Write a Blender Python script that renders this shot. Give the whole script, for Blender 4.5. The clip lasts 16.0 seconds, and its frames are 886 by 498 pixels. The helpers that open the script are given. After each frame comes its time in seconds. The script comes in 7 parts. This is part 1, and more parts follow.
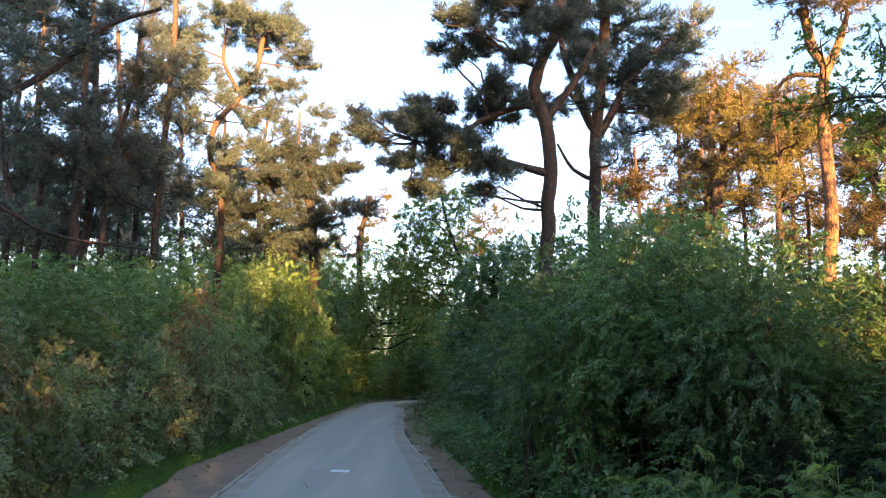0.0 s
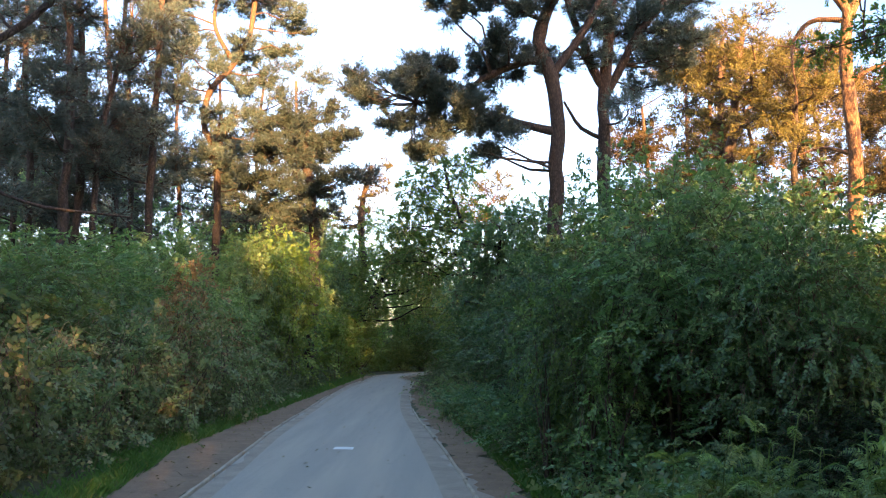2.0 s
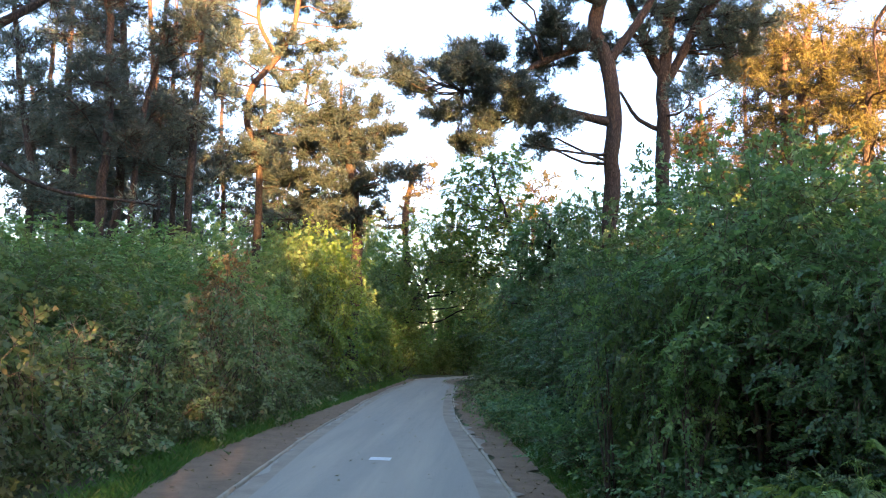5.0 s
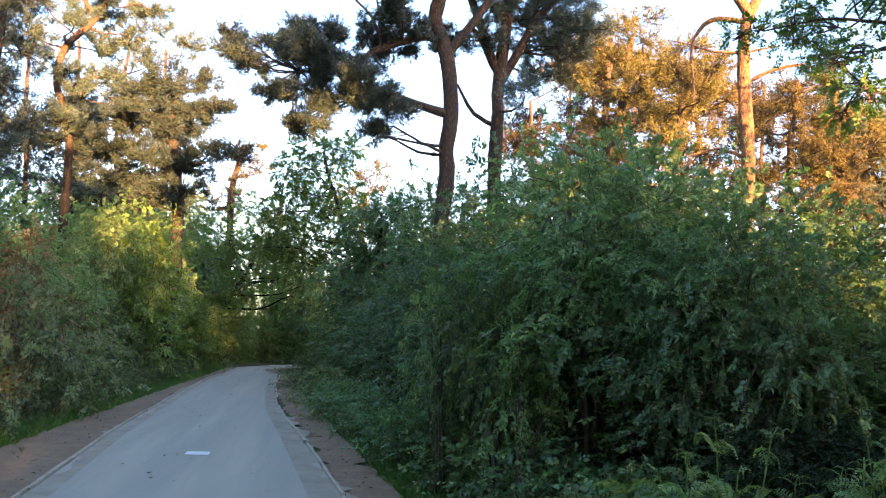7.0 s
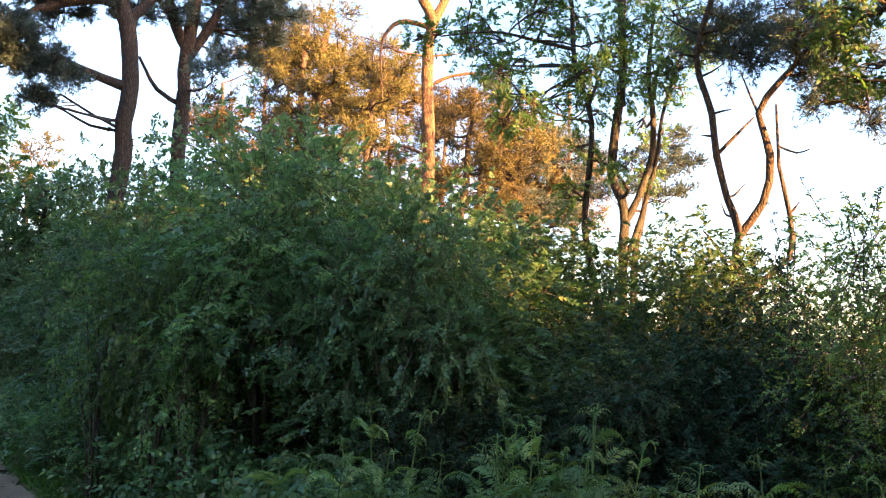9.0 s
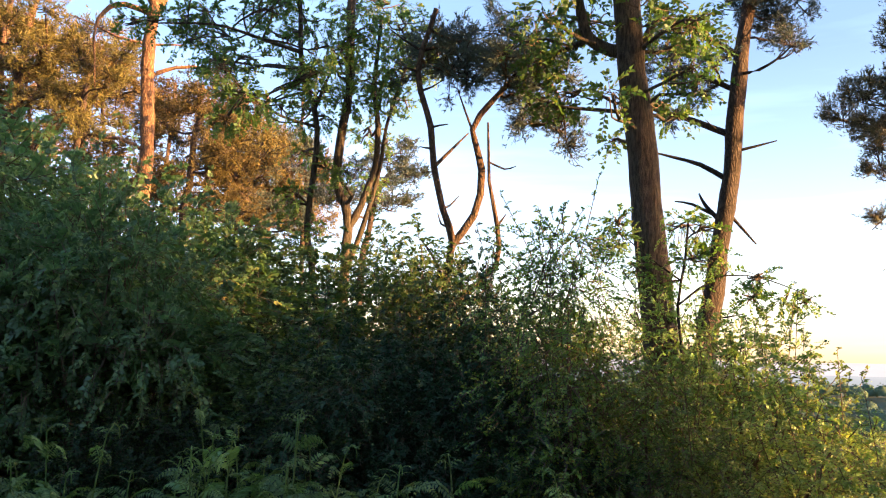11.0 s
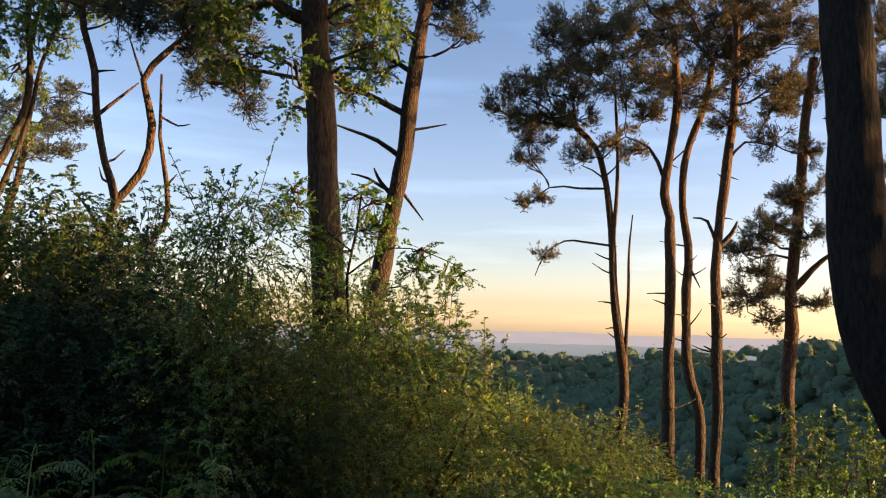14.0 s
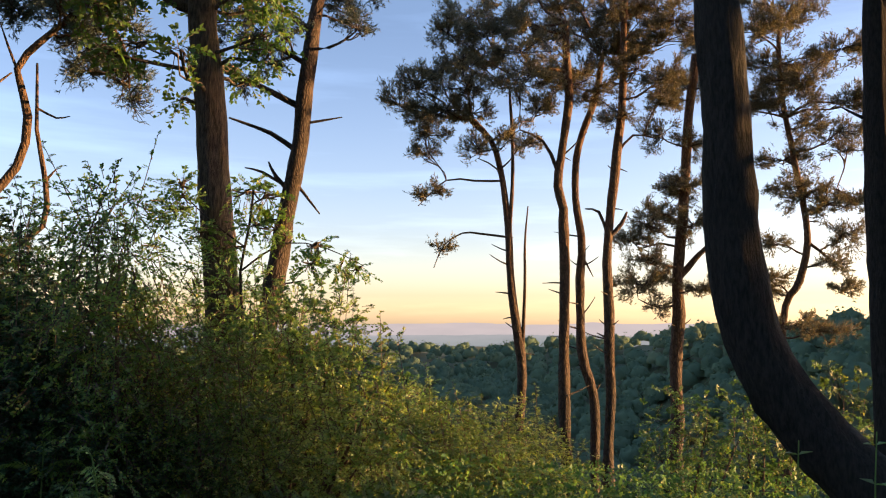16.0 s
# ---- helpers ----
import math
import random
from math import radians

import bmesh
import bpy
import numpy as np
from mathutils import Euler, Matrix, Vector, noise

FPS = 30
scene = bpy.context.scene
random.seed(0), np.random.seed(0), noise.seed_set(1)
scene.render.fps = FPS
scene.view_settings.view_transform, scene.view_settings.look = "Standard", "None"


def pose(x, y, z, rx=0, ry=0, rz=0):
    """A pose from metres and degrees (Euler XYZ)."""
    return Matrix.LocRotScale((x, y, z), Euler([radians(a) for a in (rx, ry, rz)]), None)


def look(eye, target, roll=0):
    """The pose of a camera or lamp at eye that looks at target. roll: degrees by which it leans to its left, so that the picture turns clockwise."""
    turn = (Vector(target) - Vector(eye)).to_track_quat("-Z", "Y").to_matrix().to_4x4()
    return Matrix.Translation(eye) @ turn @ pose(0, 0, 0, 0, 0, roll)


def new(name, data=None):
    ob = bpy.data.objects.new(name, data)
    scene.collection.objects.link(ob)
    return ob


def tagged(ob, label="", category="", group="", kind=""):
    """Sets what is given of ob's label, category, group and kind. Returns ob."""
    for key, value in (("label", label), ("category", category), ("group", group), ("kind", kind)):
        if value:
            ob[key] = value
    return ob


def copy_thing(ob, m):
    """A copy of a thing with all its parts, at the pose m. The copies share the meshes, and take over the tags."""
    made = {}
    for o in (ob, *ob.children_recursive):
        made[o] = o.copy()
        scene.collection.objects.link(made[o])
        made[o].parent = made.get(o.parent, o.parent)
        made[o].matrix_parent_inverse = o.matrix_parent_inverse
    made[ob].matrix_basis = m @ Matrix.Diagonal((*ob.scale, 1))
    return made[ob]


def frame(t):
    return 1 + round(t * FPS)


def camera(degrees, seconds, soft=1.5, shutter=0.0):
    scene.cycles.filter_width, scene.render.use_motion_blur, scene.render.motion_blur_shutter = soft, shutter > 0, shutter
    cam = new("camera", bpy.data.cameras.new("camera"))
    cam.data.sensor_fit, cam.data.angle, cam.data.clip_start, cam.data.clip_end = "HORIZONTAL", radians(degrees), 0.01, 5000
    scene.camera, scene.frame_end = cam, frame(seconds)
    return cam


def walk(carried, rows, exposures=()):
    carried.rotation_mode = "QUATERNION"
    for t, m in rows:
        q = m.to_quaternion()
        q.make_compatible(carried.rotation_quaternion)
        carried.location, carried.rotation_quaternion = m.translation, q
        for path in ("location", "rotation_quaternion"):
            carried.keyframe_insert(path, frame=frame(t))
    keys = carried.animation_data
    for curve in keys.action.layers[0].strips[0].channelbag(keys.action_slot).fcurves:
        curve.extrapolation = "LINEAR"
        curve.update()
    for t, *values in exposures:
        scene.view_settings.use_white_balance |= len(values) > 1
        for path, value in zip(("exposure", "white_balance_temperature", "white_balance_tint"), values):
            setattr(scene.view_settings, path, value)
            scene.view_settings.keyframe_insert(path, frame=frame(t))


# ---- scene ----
cam = camera(57.2, 16.0, soft=1.1)
METRES, EYE, TILT, LEAN, TURN = 2.8, 1.6, 8.31, -2.17, 0.0
EXPOSURES = [(0.0, 2.84), (5.3, 3.17), (8.5, 3.12), (10.8, 2.6), (11.5, 2.05), (12.2, 1.38), (16.0, 1.66)]
ROWS = [
    (0.0, 0.0, 0.0, 0.0, -0.0, 0.0, -0.0),
    (0.5, -0.0004, 0.0749, -0.0173, 0.23, -0.31, 0.33),
    (1.0, 0.0034, 0.1471, -0.0279, 1.08, -0.69, 0.99),
    (1.5, -0.004, 0.2319, -0.0446, 0.83, -1.4, 1.21),
    (2.0, -0.0121, 0.298, -0.0565, 0.18, -1.99, 1.31),
    (2.5, -0.0045, 0.3757, -0.0679, 1.01, -1.96, 1.32),
    (3.0, -0.0072, 0.4294, -0.0792, 2.84, -1.92, 1.65),
    (5.5, -0.0499, 0.7184, -0.1283, 3.17, -1.61, 0.62),
    (6.0, -0.0708, 0.7573, -0.132, -0.1, -1.67, 0.2),
    (6.5, -0.0759, 0.7705, -0.1341, -4.03, -2.2, -1.13),
    (7.0, -0.066, 0.7712, -0.1349, -8.74, -2.32, -1.9),
    (7.5, -0.0426, 0.7777, -0.1354, -15.24, -1.95, -2.15),
    (8.0, -0.0245, 0.7808, -0.1371, -20.3, -1.96, -2.65),
    (8.5, -0.0082, 0.7868, -0.1393, -25.34, -2.09, -3.59),
    (11.0, 0.0648, 0.7781, -0.1399, -48.71, 0.27, -6.16),
    (11.5, 0.0764, 0.7818, -0.1405, -54.81, 0.48, -6.56),
    (12.0, 0.0799, 0.7826, -0.1395, -59.12, 0.7, -6.4),
    (12.5, 0.0854, 0.7849, -0.1411, -62.54, 0.76, -6.6),
    (13.0, 0.0855, 0.7806, -0.1399, -65.98, 0.91, -7.31),
    (13.5, 0.0892, 0.7821, -0.1401, -68.79, 1.3, -8.07),
    (14.0, 0.0927, 0.7768, -0.1386, -71.36, 0.98, -8.79),
    (14.5, 0.0952, 0.7661, -0.1368, -74.96, 1.02, -9.03),
    (15.0, 0.0994, 0.7641, -0.1358, -77.3, 1.31, -8.82),
    (15.5, 0.0984, 0.7611, -0.1345, -78.05, 1.35, -8.39),
    (16.0, 0.0983, 0.7583, -0.1341, -78.34, 1.48, -7.71),
]
walk(cam, [(t, pose(0, 0, EYE, TILT, LEAN, TURN) @ pose(METRES * x, METRES * y, METRES * z, 90 + pitch, roll, yaw)) for t, x, y, z, yaw, pitch, roll in ROWS],
     exposures=EXPOSURES)

# ---- light: low evening sun behind the lane's start, clear sky with thin streaks ----
SUN_AZ, SUN_EL = 165.0, 7.0     # degrees clockwise from +y, and above the horizon
sun = new("sun", bpy.data.lights.new("sun", "SUN"))
sun.data.energy, sun.data.angle, sun.data.color = 5.0, radians(0.6), (1.0, 0.56, 0.21)
SUN_WAY = Vector((math.sin(radians(SUN_AZ)) * math.cos(radians(SUN_EL)), math.cos(radians(SUN_AZ)) * math.cos(radians(SUN_EL)), math.sin(radians(SUN_EL))))
sun.matrix_world = look(SUN_WAY * 100, (0, 0, 0))

world = bpy.data.worlds.new("evening_sky")
scene.world = world
world.use_nodes = True
wn, wl = world.node_tree.nodes, world.node_tree.links
wn.clear()
sky = wn.new("ShaderNodeTexSky")
sky.sky_type, sky.sun_disc = "NISHITA", False
sky.sun_elevation, sky.sun_rotation = radians(SUN_EL), radians(SUN_AZ)
sky.altitude, sky.air_density, sky.dust_density, sky.ozone_density = 150, 1.0, 1.5, 2.0
tc = wn.new("ShaderNodeTexCoord")
mp = wn.new("ShaderNodeMapping")
mp.inputs["Rotation"].default_value = (radians(4), radians(-3), 0)
mp.inputs["Scale"].default_value = (1.3, 1.3, 13)
nz = wn.new("ShaderNodeTexNoise")
nz.inputs["Scale"].default_value, nz.inputs["Detail"].default_value, nz.inputs["Roughness"].default_value = 2.2, 6, 0.55
rp = wn.new("ShaderNodeValToRGB")
rp.color_ramp.elements[0].position, rp.color_ramp.elements[1].position = 0.5, 0.85
rp.color_ramp.elements[1].color = (0.35, 0.35, 0.35, 1)
mx = wn.new("ShaderNodeMix")
mx.data_type, mx.blend_type = "RGBA", "ADD"
mul = wn.new("ShaderNodeMix")
mul.data_type, mul.blend_type = "RGBA", "MULTIPLY"
mul.inputs[0].default_value = 1.0
bg = wn.new("ShaderNodeBackground")
bg.inputs["Strength"].default_value = 0.2     # the haze ramp halves it
wo = wn.new("ShaderNodeOutputWorld")
wl.new(tc.outputs["Generated"], mp.inputs["Vector"])
wl.new(mp.outputs["Vector"], nz.inputs["Vector"])
wl.new(nz.outputs["Fac"], rp.inputs["Fac"])
wl.new(sky.outputs["Color"], mul.inputs[6])
wl.new(rp.outputs["Color"], mul.inputs[7])
mx.inputs[0].default_value = 1.0
wl.new(sky.outputs["Color"], mx.inputs[6])
wl.new(mul.outputs[2], mx.inputs[7])
sz = wn.new("ShaderNodeSeparateXYZ")
warm = wn.new("ShaderNodeValToRGB")      # evening haze low over the land, half values
stops = warm.color_ramp.elements
for e, (p, c) in zip([stops[0], stops[1], stops.new(0.035), stops.new(0.1), stops.new(0.35)],
                     [(0.0, (1.65, 1.42, 1.7)), (1.0, (0.73, 0.68, 0.74)), (0.035, (1.02, 0.85, 0.97)), (0.1, (0.81, 0.67, 0.76)), (0.35, (0.64, 0.56, 0.63))]):
    e.position, e.color = p, (*c, 1)
tint = wn.new("ShaderNodeMix")
tint.data_type, tint.blend_type = "RGBA", "MULTIPLY"
tint.inputs[0].default_value = 1.0
wl.new(tc.outputs["Generated"], sz.inputs[0])
wl.new(sz.outputs["Z"], warm.inputs["Fac"])
wl.new(mx.outputs[2], tint.inputs[6])
wl.new(warm.outputs["Color"], tint.inputs[7])
wl.new(tint.outputs[2], bg.inputs["Color"])
wl.new(bg.outputs["Background"], wo.inputs["Surface"])

# ---- materials ----
def nodes_of(name):
    m = bpy.data.materials.new(name)
    m.use_nodes = True
    n, l = m.node_tree.nodes, m.node_tree.links
    n.clear()
    out = n.new("ShaderNodeOutputMaterial")
    return m, n, l, out


def noise_node(n, l, scale, detail=5, rough=0.6, stretch=None, coords="Object"):
    t = n.new("ShaderNodeTexCoord")
    z = n.new("ShaderNodeTexNoise")
    z.inputs["Scale"].default_value, z.inputs["Detail"].default_value, z.inputs["Roughness"].default_value = scale, detail, rough
    if stretch:
        p = n.new("ShaderNodeMapping")
        p.inputs["Scale"].default_value = stretch
        l.new(t.outputs[coords], p.inputs["Vector"])
        l.new(p.outputs["Vector"], z.inputs["Vector"])
    else:
        l.new(t.outputs[coords], z.inputs["Vector"])
    return z.outputs["Fac"]


def ramp(n, l, fac, *stops):
    r = n.new("ShaderNodeValToRGB")
    e = r.color_ramp.elements
    while len(e) < len(stops):
        e.new(0.5)
    for s, (p, c) in zip(e, stops):
        s.position, s.color = p, (*c, 1)
    l.new(fac, r.inputs["Fac"])
    return r.outputs["Color"]


def mix(n, l, fac, a, b, mode="MIX"):
    m = n.new("ShaderNodeMix")
    m.data_type, m.blend_type = "RGBA", mode
    for slot, v in ((0, fac), (6, a), (7, b)):
        if isinstance(v, (int, float)):
            m.inputs[slot].default_value = v
        elif isinstance(v, tuple):
            m.inputs[slot].default_value = (*v, 1)
        else:
            l.new(v, m.inputs[slot])
    return m.outputs[2]


def bump(n, l, height, strength, distance):
    b = n.new("ShaderNodeBump")
    b.inputs["Strength"].default_value, b.inputs["Distance"].default_value = strength, distance
    l.new(height, b.inputs["Height"])
    return b.outputs["Normal"]


def surface(n, l, out, colour, rough=0.9, normal=None, spec=0.3):
    p = n.new("ShaderNodeBsdfPrincipled")
    l.new(colour, p.inputs["Base Color"])
    if isinstance(rough, (int, float)):
        p.inputs["Roughness"].default_value = rough
    else:
        l.new(rough, p.inputs["Roughness"])
    p.inputs["Specular IOR Level"].default_value = spec
    if normal is not None:
        l.new(normal, p.inputs["Normal"])
    l.new(p.outputs["BSDF"], out.inputs["Surface"])
    return p


def leaf_material(name, dark, light, odd, through_colour, share=0.35, rough=0.5, gloss=0.35):
    """Leaves: each island has its own shade, some of them an odd one; light also shines through."""
    m, n, l, out = nodes_of(name)
    g = n.new("ShaderNodeNewGeometry")
    c = ramp(n, l, g.outputs["Random Per Island"], (0.0, dark), (0.85, light), (0.97, odd))
    big = noise_node(n, l, 0.9, 3, coords="Object")
    c = mix(n, l, ramp(n, l, big, (0.35, (0, 0, 0)), (0.7, (0.6, 0.6, 0.6))), c, light)
    o = n.new("ShaderNodeObjectInfo")
    v = n.new("ShaderNodeMapRange")
    v.inputs["To Min"].default_value, v.inputs["To Max"].default_value = 0.62, 1.3
    l.new(o.outputs["Random"], v.inputs["Value"])
    hs = n.new("ShaderNodeHueSaturation")
    hue = n.new("ShaderNodeMapRange")
    hue.inputs["To Min"].default_value, hue.inputs["To Max"].default_value = 0.475, 0.52
    wrap = n.new("ShaderNodeMath")
    wrap.operation = "FRACT"
    tim = n.new("ShaderNodeMath")
    tim.operation, tim.inputs[1].default_value = "MULTIPLY", 7.3
    l.new(o.outputs["Random"], tim.inputs[0])
    l.new(tim.outputs[0], wrap.inputs[0])
    l.new(wrap.outputs[0], hue.inputs["Value"])
    l.new(hue.outputs["Result"], hs.inputs["Hue"])
    l.new(v.outputs["Result"], hs.inputs["Value"])
    l.new(c, hs.inputs["Color"])
    p = n.new("ShaderNodeBsdfPrincipled")
    l.new(hs.outputs["Color"], p.inputs["Base Color"])
    p.inputs["Roughness"].default_value, p.inputs["Specular IOR Level"].default_value = rough, gloss
    t = n.new("ShaderNodeBsdfTranslucent")
    l.new(mix(n, l, 1.0, hs.outputs["Color"], through_colour, "MULTIPLY"), t.inputs["Color"])
    s = n.new("ShaderNodeMixShader")
    s.inputs[0].default_value = share
    l.new(p.outputs["BSDF"], s.inputs[1])
    l.new(t.outputs["BSDF"], s.inputs[2])
    l.new(s.outputs["Shader"], out.inputs["Surface"])
    return m


BEECH = leaf_material("beech_leaf", (0.042, 0.09, 0.046), (0.098, 0.175, 0.078), (0.19, 0.26, 0.11), (2.4, 2.3, 1.2), 0.35, 0.42, 0.5)
# oak green lightened for sun in the crowns; HAZEL keeps the unlit green
OAK_LIT = leaf_material("oak_leaf_lit", (0.048, 0.1, 0.034), (0.095, 0.165, 0.05), (0.22, 0.22, 0.055), (2.5, 2.4, 1.0))
BIRCH = leaf_material("birch_leaf", (0.075, 0.145, 0.05), (0.145, 0.212, 0.074), (0.25, 0.26, 0.09), (2.3, 2.2, 1.0))
BANK = leaf_material("bank_leaf", (0.066, 0.128, 0.056), (0.128, 0.21, 0.086), (0.2, 0.22, 0.09), (2.5, 2.4, 1.2))
BRAMBLE = leaf_material("bramble_leaf", (0.08, 0.125, 0.06), (0.15, 0.19, 0.09), (0.25, 0.2, 0.115), (2.2, 2.2, 1.2))
FERN = leaf_material("fern_leaf", (0.085, 0.148, 0.055), (0.15, 0.222, 0.084), (0.2, 0.27, 0.1), (2.2, 2.2, 0.9))
# yellow-green leaves, with part of the low sun's yellow put into the colour
MAPLE_SUNLIT = leaf_material("maple_leaf_sunlit", (0.075, 0.135, 0.036), (0.135, 0.195, 0.05), (0.22, 0.23, 0.06), (2.4, 2.1, 0.8))
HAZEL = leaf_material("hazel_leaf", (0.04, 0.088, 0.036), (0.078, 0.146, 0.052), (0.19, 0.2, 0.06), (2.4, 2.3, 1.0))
GRASS = leaf_material("grass_blade", (0.04, 0.1, 0.025), (0.08, 0.15, 0.04), (0.15, 0.16, 0.06), (2.0, 2.0, 0.8))
# kept very dark, so that it also carries the thicket's deep shade
HOLLY_SHADE = leaf_material("holly_shade_leaf", (0.015, 0.04, 0.022), (0.03, 0.07, 0.03), (0.05, 0.09, 0.04), (1.5, 1.5, 0.8), 0.15, 0.5, 0.22)
RUSSET = leaf_material("russet_spray", (0.11, 0.08, 0.04), (0.19, 0.14, 0.065), (0.25, 0.19, 0.08), (1.8, 1.6, 0.9))
LIME = leaf_material("hornbeam_leaf", (0.07, 0.135, 0.055), (0.13, 0.215, 0.085), (0.18, 0.27, 0.1), (2.2, 2.2, 1.0))
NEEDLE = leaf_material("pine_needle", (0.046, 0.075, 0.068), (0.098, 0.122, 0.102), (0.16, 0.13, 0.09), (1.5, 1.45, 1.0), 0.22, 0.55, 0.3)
# evening sun is put into these two needle colours; NEEDLE is the plain one
NEEDLE_SUNLIT = leaf_material("pine_needle_sunlit", (0.092, 0.082, 0.03), (0.165, 0.13, 0.045), (0.235, 0.14, 0.05), (1.6, 1.5, 0.8), 0.22, 0.6, 0.2)
NEEDLE_PART_LIT = leaf_material("pine_needle_part_lit", (0.095, 0.097, 0.072), (0.175, 0.162, 0.108), (0.26, 0.19, 0.115), (1.6, 1.5, 0.9), 0.25, 0.6, 0.2)
# green of the far woods, lifted to paint the valley's haze into it
FARLEAF_HAZED = leaf_material("far_leaf_hazed", (0.072, 0.11, 0.072), (0.11, 0.148, 0.088), (0.14, 0.16, 0.09), (1.5, 1.5, 1.0), 0.2, 0.8, 0.1)


def pine_bark(name, z0, z1):
    m, n, l, out = nodes_of(name)
    v = n.new("ShaderNodeTexVoronoi")
    v.feature = "DISTANCE_TO_EDGE"
    t = n.new("ShaderNodeTexCoord")
    p = n.new("ShaderNodeMapping")
    p.inputs["Scale"].default_value = (24, 24, 5.5)
    w = n.new("ShaderNodeTexNoise")
    w.inputs["Scale"].default_value = 6
    off = mix(n, l, 0.12, t.outputs["Object"], w.outputs["Color"], "ADD")
    l.new(t.outputs["Object"], w.inputs["Vector"])
    l.new(off, p.inputs["Vector"])
    l.new(p.outputs["Vector"], v.inputs["Vector"])
    v.inputs["Scale"].default_value = 1.0
    plates = ramp(n, l, v.outputs["Distance"], (0.0, (0, 0, 0)), (0.28, (1, 1, 1)))
    fine = noise_node(n, l, 22, 6, 0.7)
    sep = n.new("ShaderNodeSeparateXYZ")
    l.new(t.outputs["Object"], sep.inputs[0])
    big = noise_node(n, l, 0.8, 3)
    add = n.new("ShaderNodeMath")
    add.operation = "MULTIPLY_ADD"
    add.inputs[1].default_value, add.inputs[2].default_value = 7.0, -3.0
    l.new(big, add.inputs[0])
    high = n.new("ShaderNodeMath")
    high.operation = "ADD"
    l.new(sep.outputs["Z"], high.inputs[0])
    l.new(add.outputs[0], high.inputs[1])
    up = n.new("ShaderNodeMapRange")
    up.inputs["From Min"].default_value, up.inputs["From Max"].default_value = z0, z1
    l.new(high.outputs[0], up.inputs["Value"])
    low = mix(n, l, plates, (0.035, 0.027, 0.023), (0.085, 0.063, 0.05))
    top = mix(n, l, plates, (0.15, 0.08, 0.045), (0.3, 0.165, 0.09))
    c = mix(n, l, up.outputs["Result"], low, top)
    c = mix(n, l, 0.55, c, ramp(n, l, fine, (0.3, (0.45, 0.42, 0.4)), (0.7, (1.15, 1.1, 1.05))), "MULTIPLY")
    surface(n, l, out, c, 0.9, bump(n, l, mix(n, l, 0.4, plates, fine), 0.8, 0.02))
    return m


def ridged_bark(name, dark, light, scale=(30, 30, 5), moss_share=0.4):
    m, n, l, out = nodes_of(name)
    ridge = noise_node(n, l, 1.0, 6, 0.65, scale)
    c = ramp(n, l, ridge, (0.36, dark), (0.62, light))
    moss = noise_node(n, l, 2.2, 4)
    c = mix(n, l, ramp(n, l, moss, (0.55, (0, 0, 0)), (0.8, (moss_share,) * 3)), c, (0.08, 0.09, 0.05))
    surface(n, l, out, c, 0.95, bump(n, l, ridge, 1.0, 0.014))
    return m


# one bark in copies: orange starts lower on sunlit trunks, higher on shaded ones
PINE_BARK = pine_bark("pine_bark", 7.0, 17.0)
SUNLIT_BARK = pine_bark("sunlit_pine_bark", -4.0, 5.0)
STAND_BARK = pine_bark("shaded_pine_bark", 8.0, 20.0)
PART_LIT_BARK = pine_bark("part_lit_pine_bark", 2.0, 14.0)
OAK_BARK = ridged_bark("oak_bark", (0.022, 0.019, 0.016), (0.1, 0.078, 0.06), (46, 46, 9))
DARK_BARK = ridged_bark("dark_bark", (0.012, 0.011, 0.01), (0.036, 0.03, 0.026), (52, 52, 13), 0.08)
# TWIG darkened for the pines: crown shade put into the colour
PINE_TWIG_SHADED = ridged_bark("pine_twig_shaded", (0.026, 0.021, 0.018), (0.08, 0.06, 0.048), (40, 40, 12))
TWIG = ridged_bark("twig_bark", (0.05, 0.035, 0.025), (0.15, 0.11, 0.08), (40, 40, 12))


def asphalt():
    m, n, l, out = nodes_of("worn_asphalt")
    grit = noise_node(n, l, 160, 4, 0.8)
    worn = noise_node(n, l, 1.0, 5, 0.62, (2.4, 0.14, 1))
    c = ramp(n, l, grit, (0.3, (0.2, 0.18, 0.153)), (0.7, (0.36, 0.326, 0.275)))
    c = mix(n, l, ramp(n, l, worn, (0.42, (0, 0, 0)), (0.72, (0.7, 0.7, 0.7))), c, (0.4, 0.34, 0.265))
    crack = noise_node(n, l, 5, 8, 0.75)
    c = mix(n, l, ramp(n, l, crack, (0.3, (0.6, 0.6, 0.6)), (0.38, (0, 0, 0))), c, (0.06, 0.058, 0.055))
    surface(n, l, out, c, 0.85, bump(n, l, grit, 0.5, 0.006))
    return m


def dirt(name, a, b, c2, scale=3.0):
    m, n, l, out = nodes_of(name)
    big = noise_node(n, l, scale, 6, 0.65)
    fine = noise_node(n, l, 60, 5, 0.75)
    c = ramp(n, l, big, (0.3, a), (0.65, b))
    c = mix(n, l, ramp(n, l, fine, (0.52, (0, 0, 0)), (0.66, (0.8, 0.8, 0.8))), c, c2)
    surface(n, l, out, c, 0.95, bump(n, l, mix(n, l, 0.5, big, fine), 0.7, 0.03))
    return m


ASPHALT = asphalt()
VERGE = dirt("bare_earth", (0.165, 0.108, 0.07), (0.25, 0.168, 0.108), (0.1, 0.064, 0.04))
SAND = dirt("road_dust", (0.225, 0.185, 0.145), (0.33, 0.275, 0.215), (0.19, 0.16, 0.13), 2.2)
SOIL = dirt("woodland_soil", (0.055, 0.045, 0.026), (0.07, 0.085, 0.034), (0.045, 0.075, 0.025), 1.2)
KERB = dirt("pale_edging", (0.29, 0.24, 0.18), (0.44, 0.38, 0.29), (0.2, 0.16, 0.11), 8)
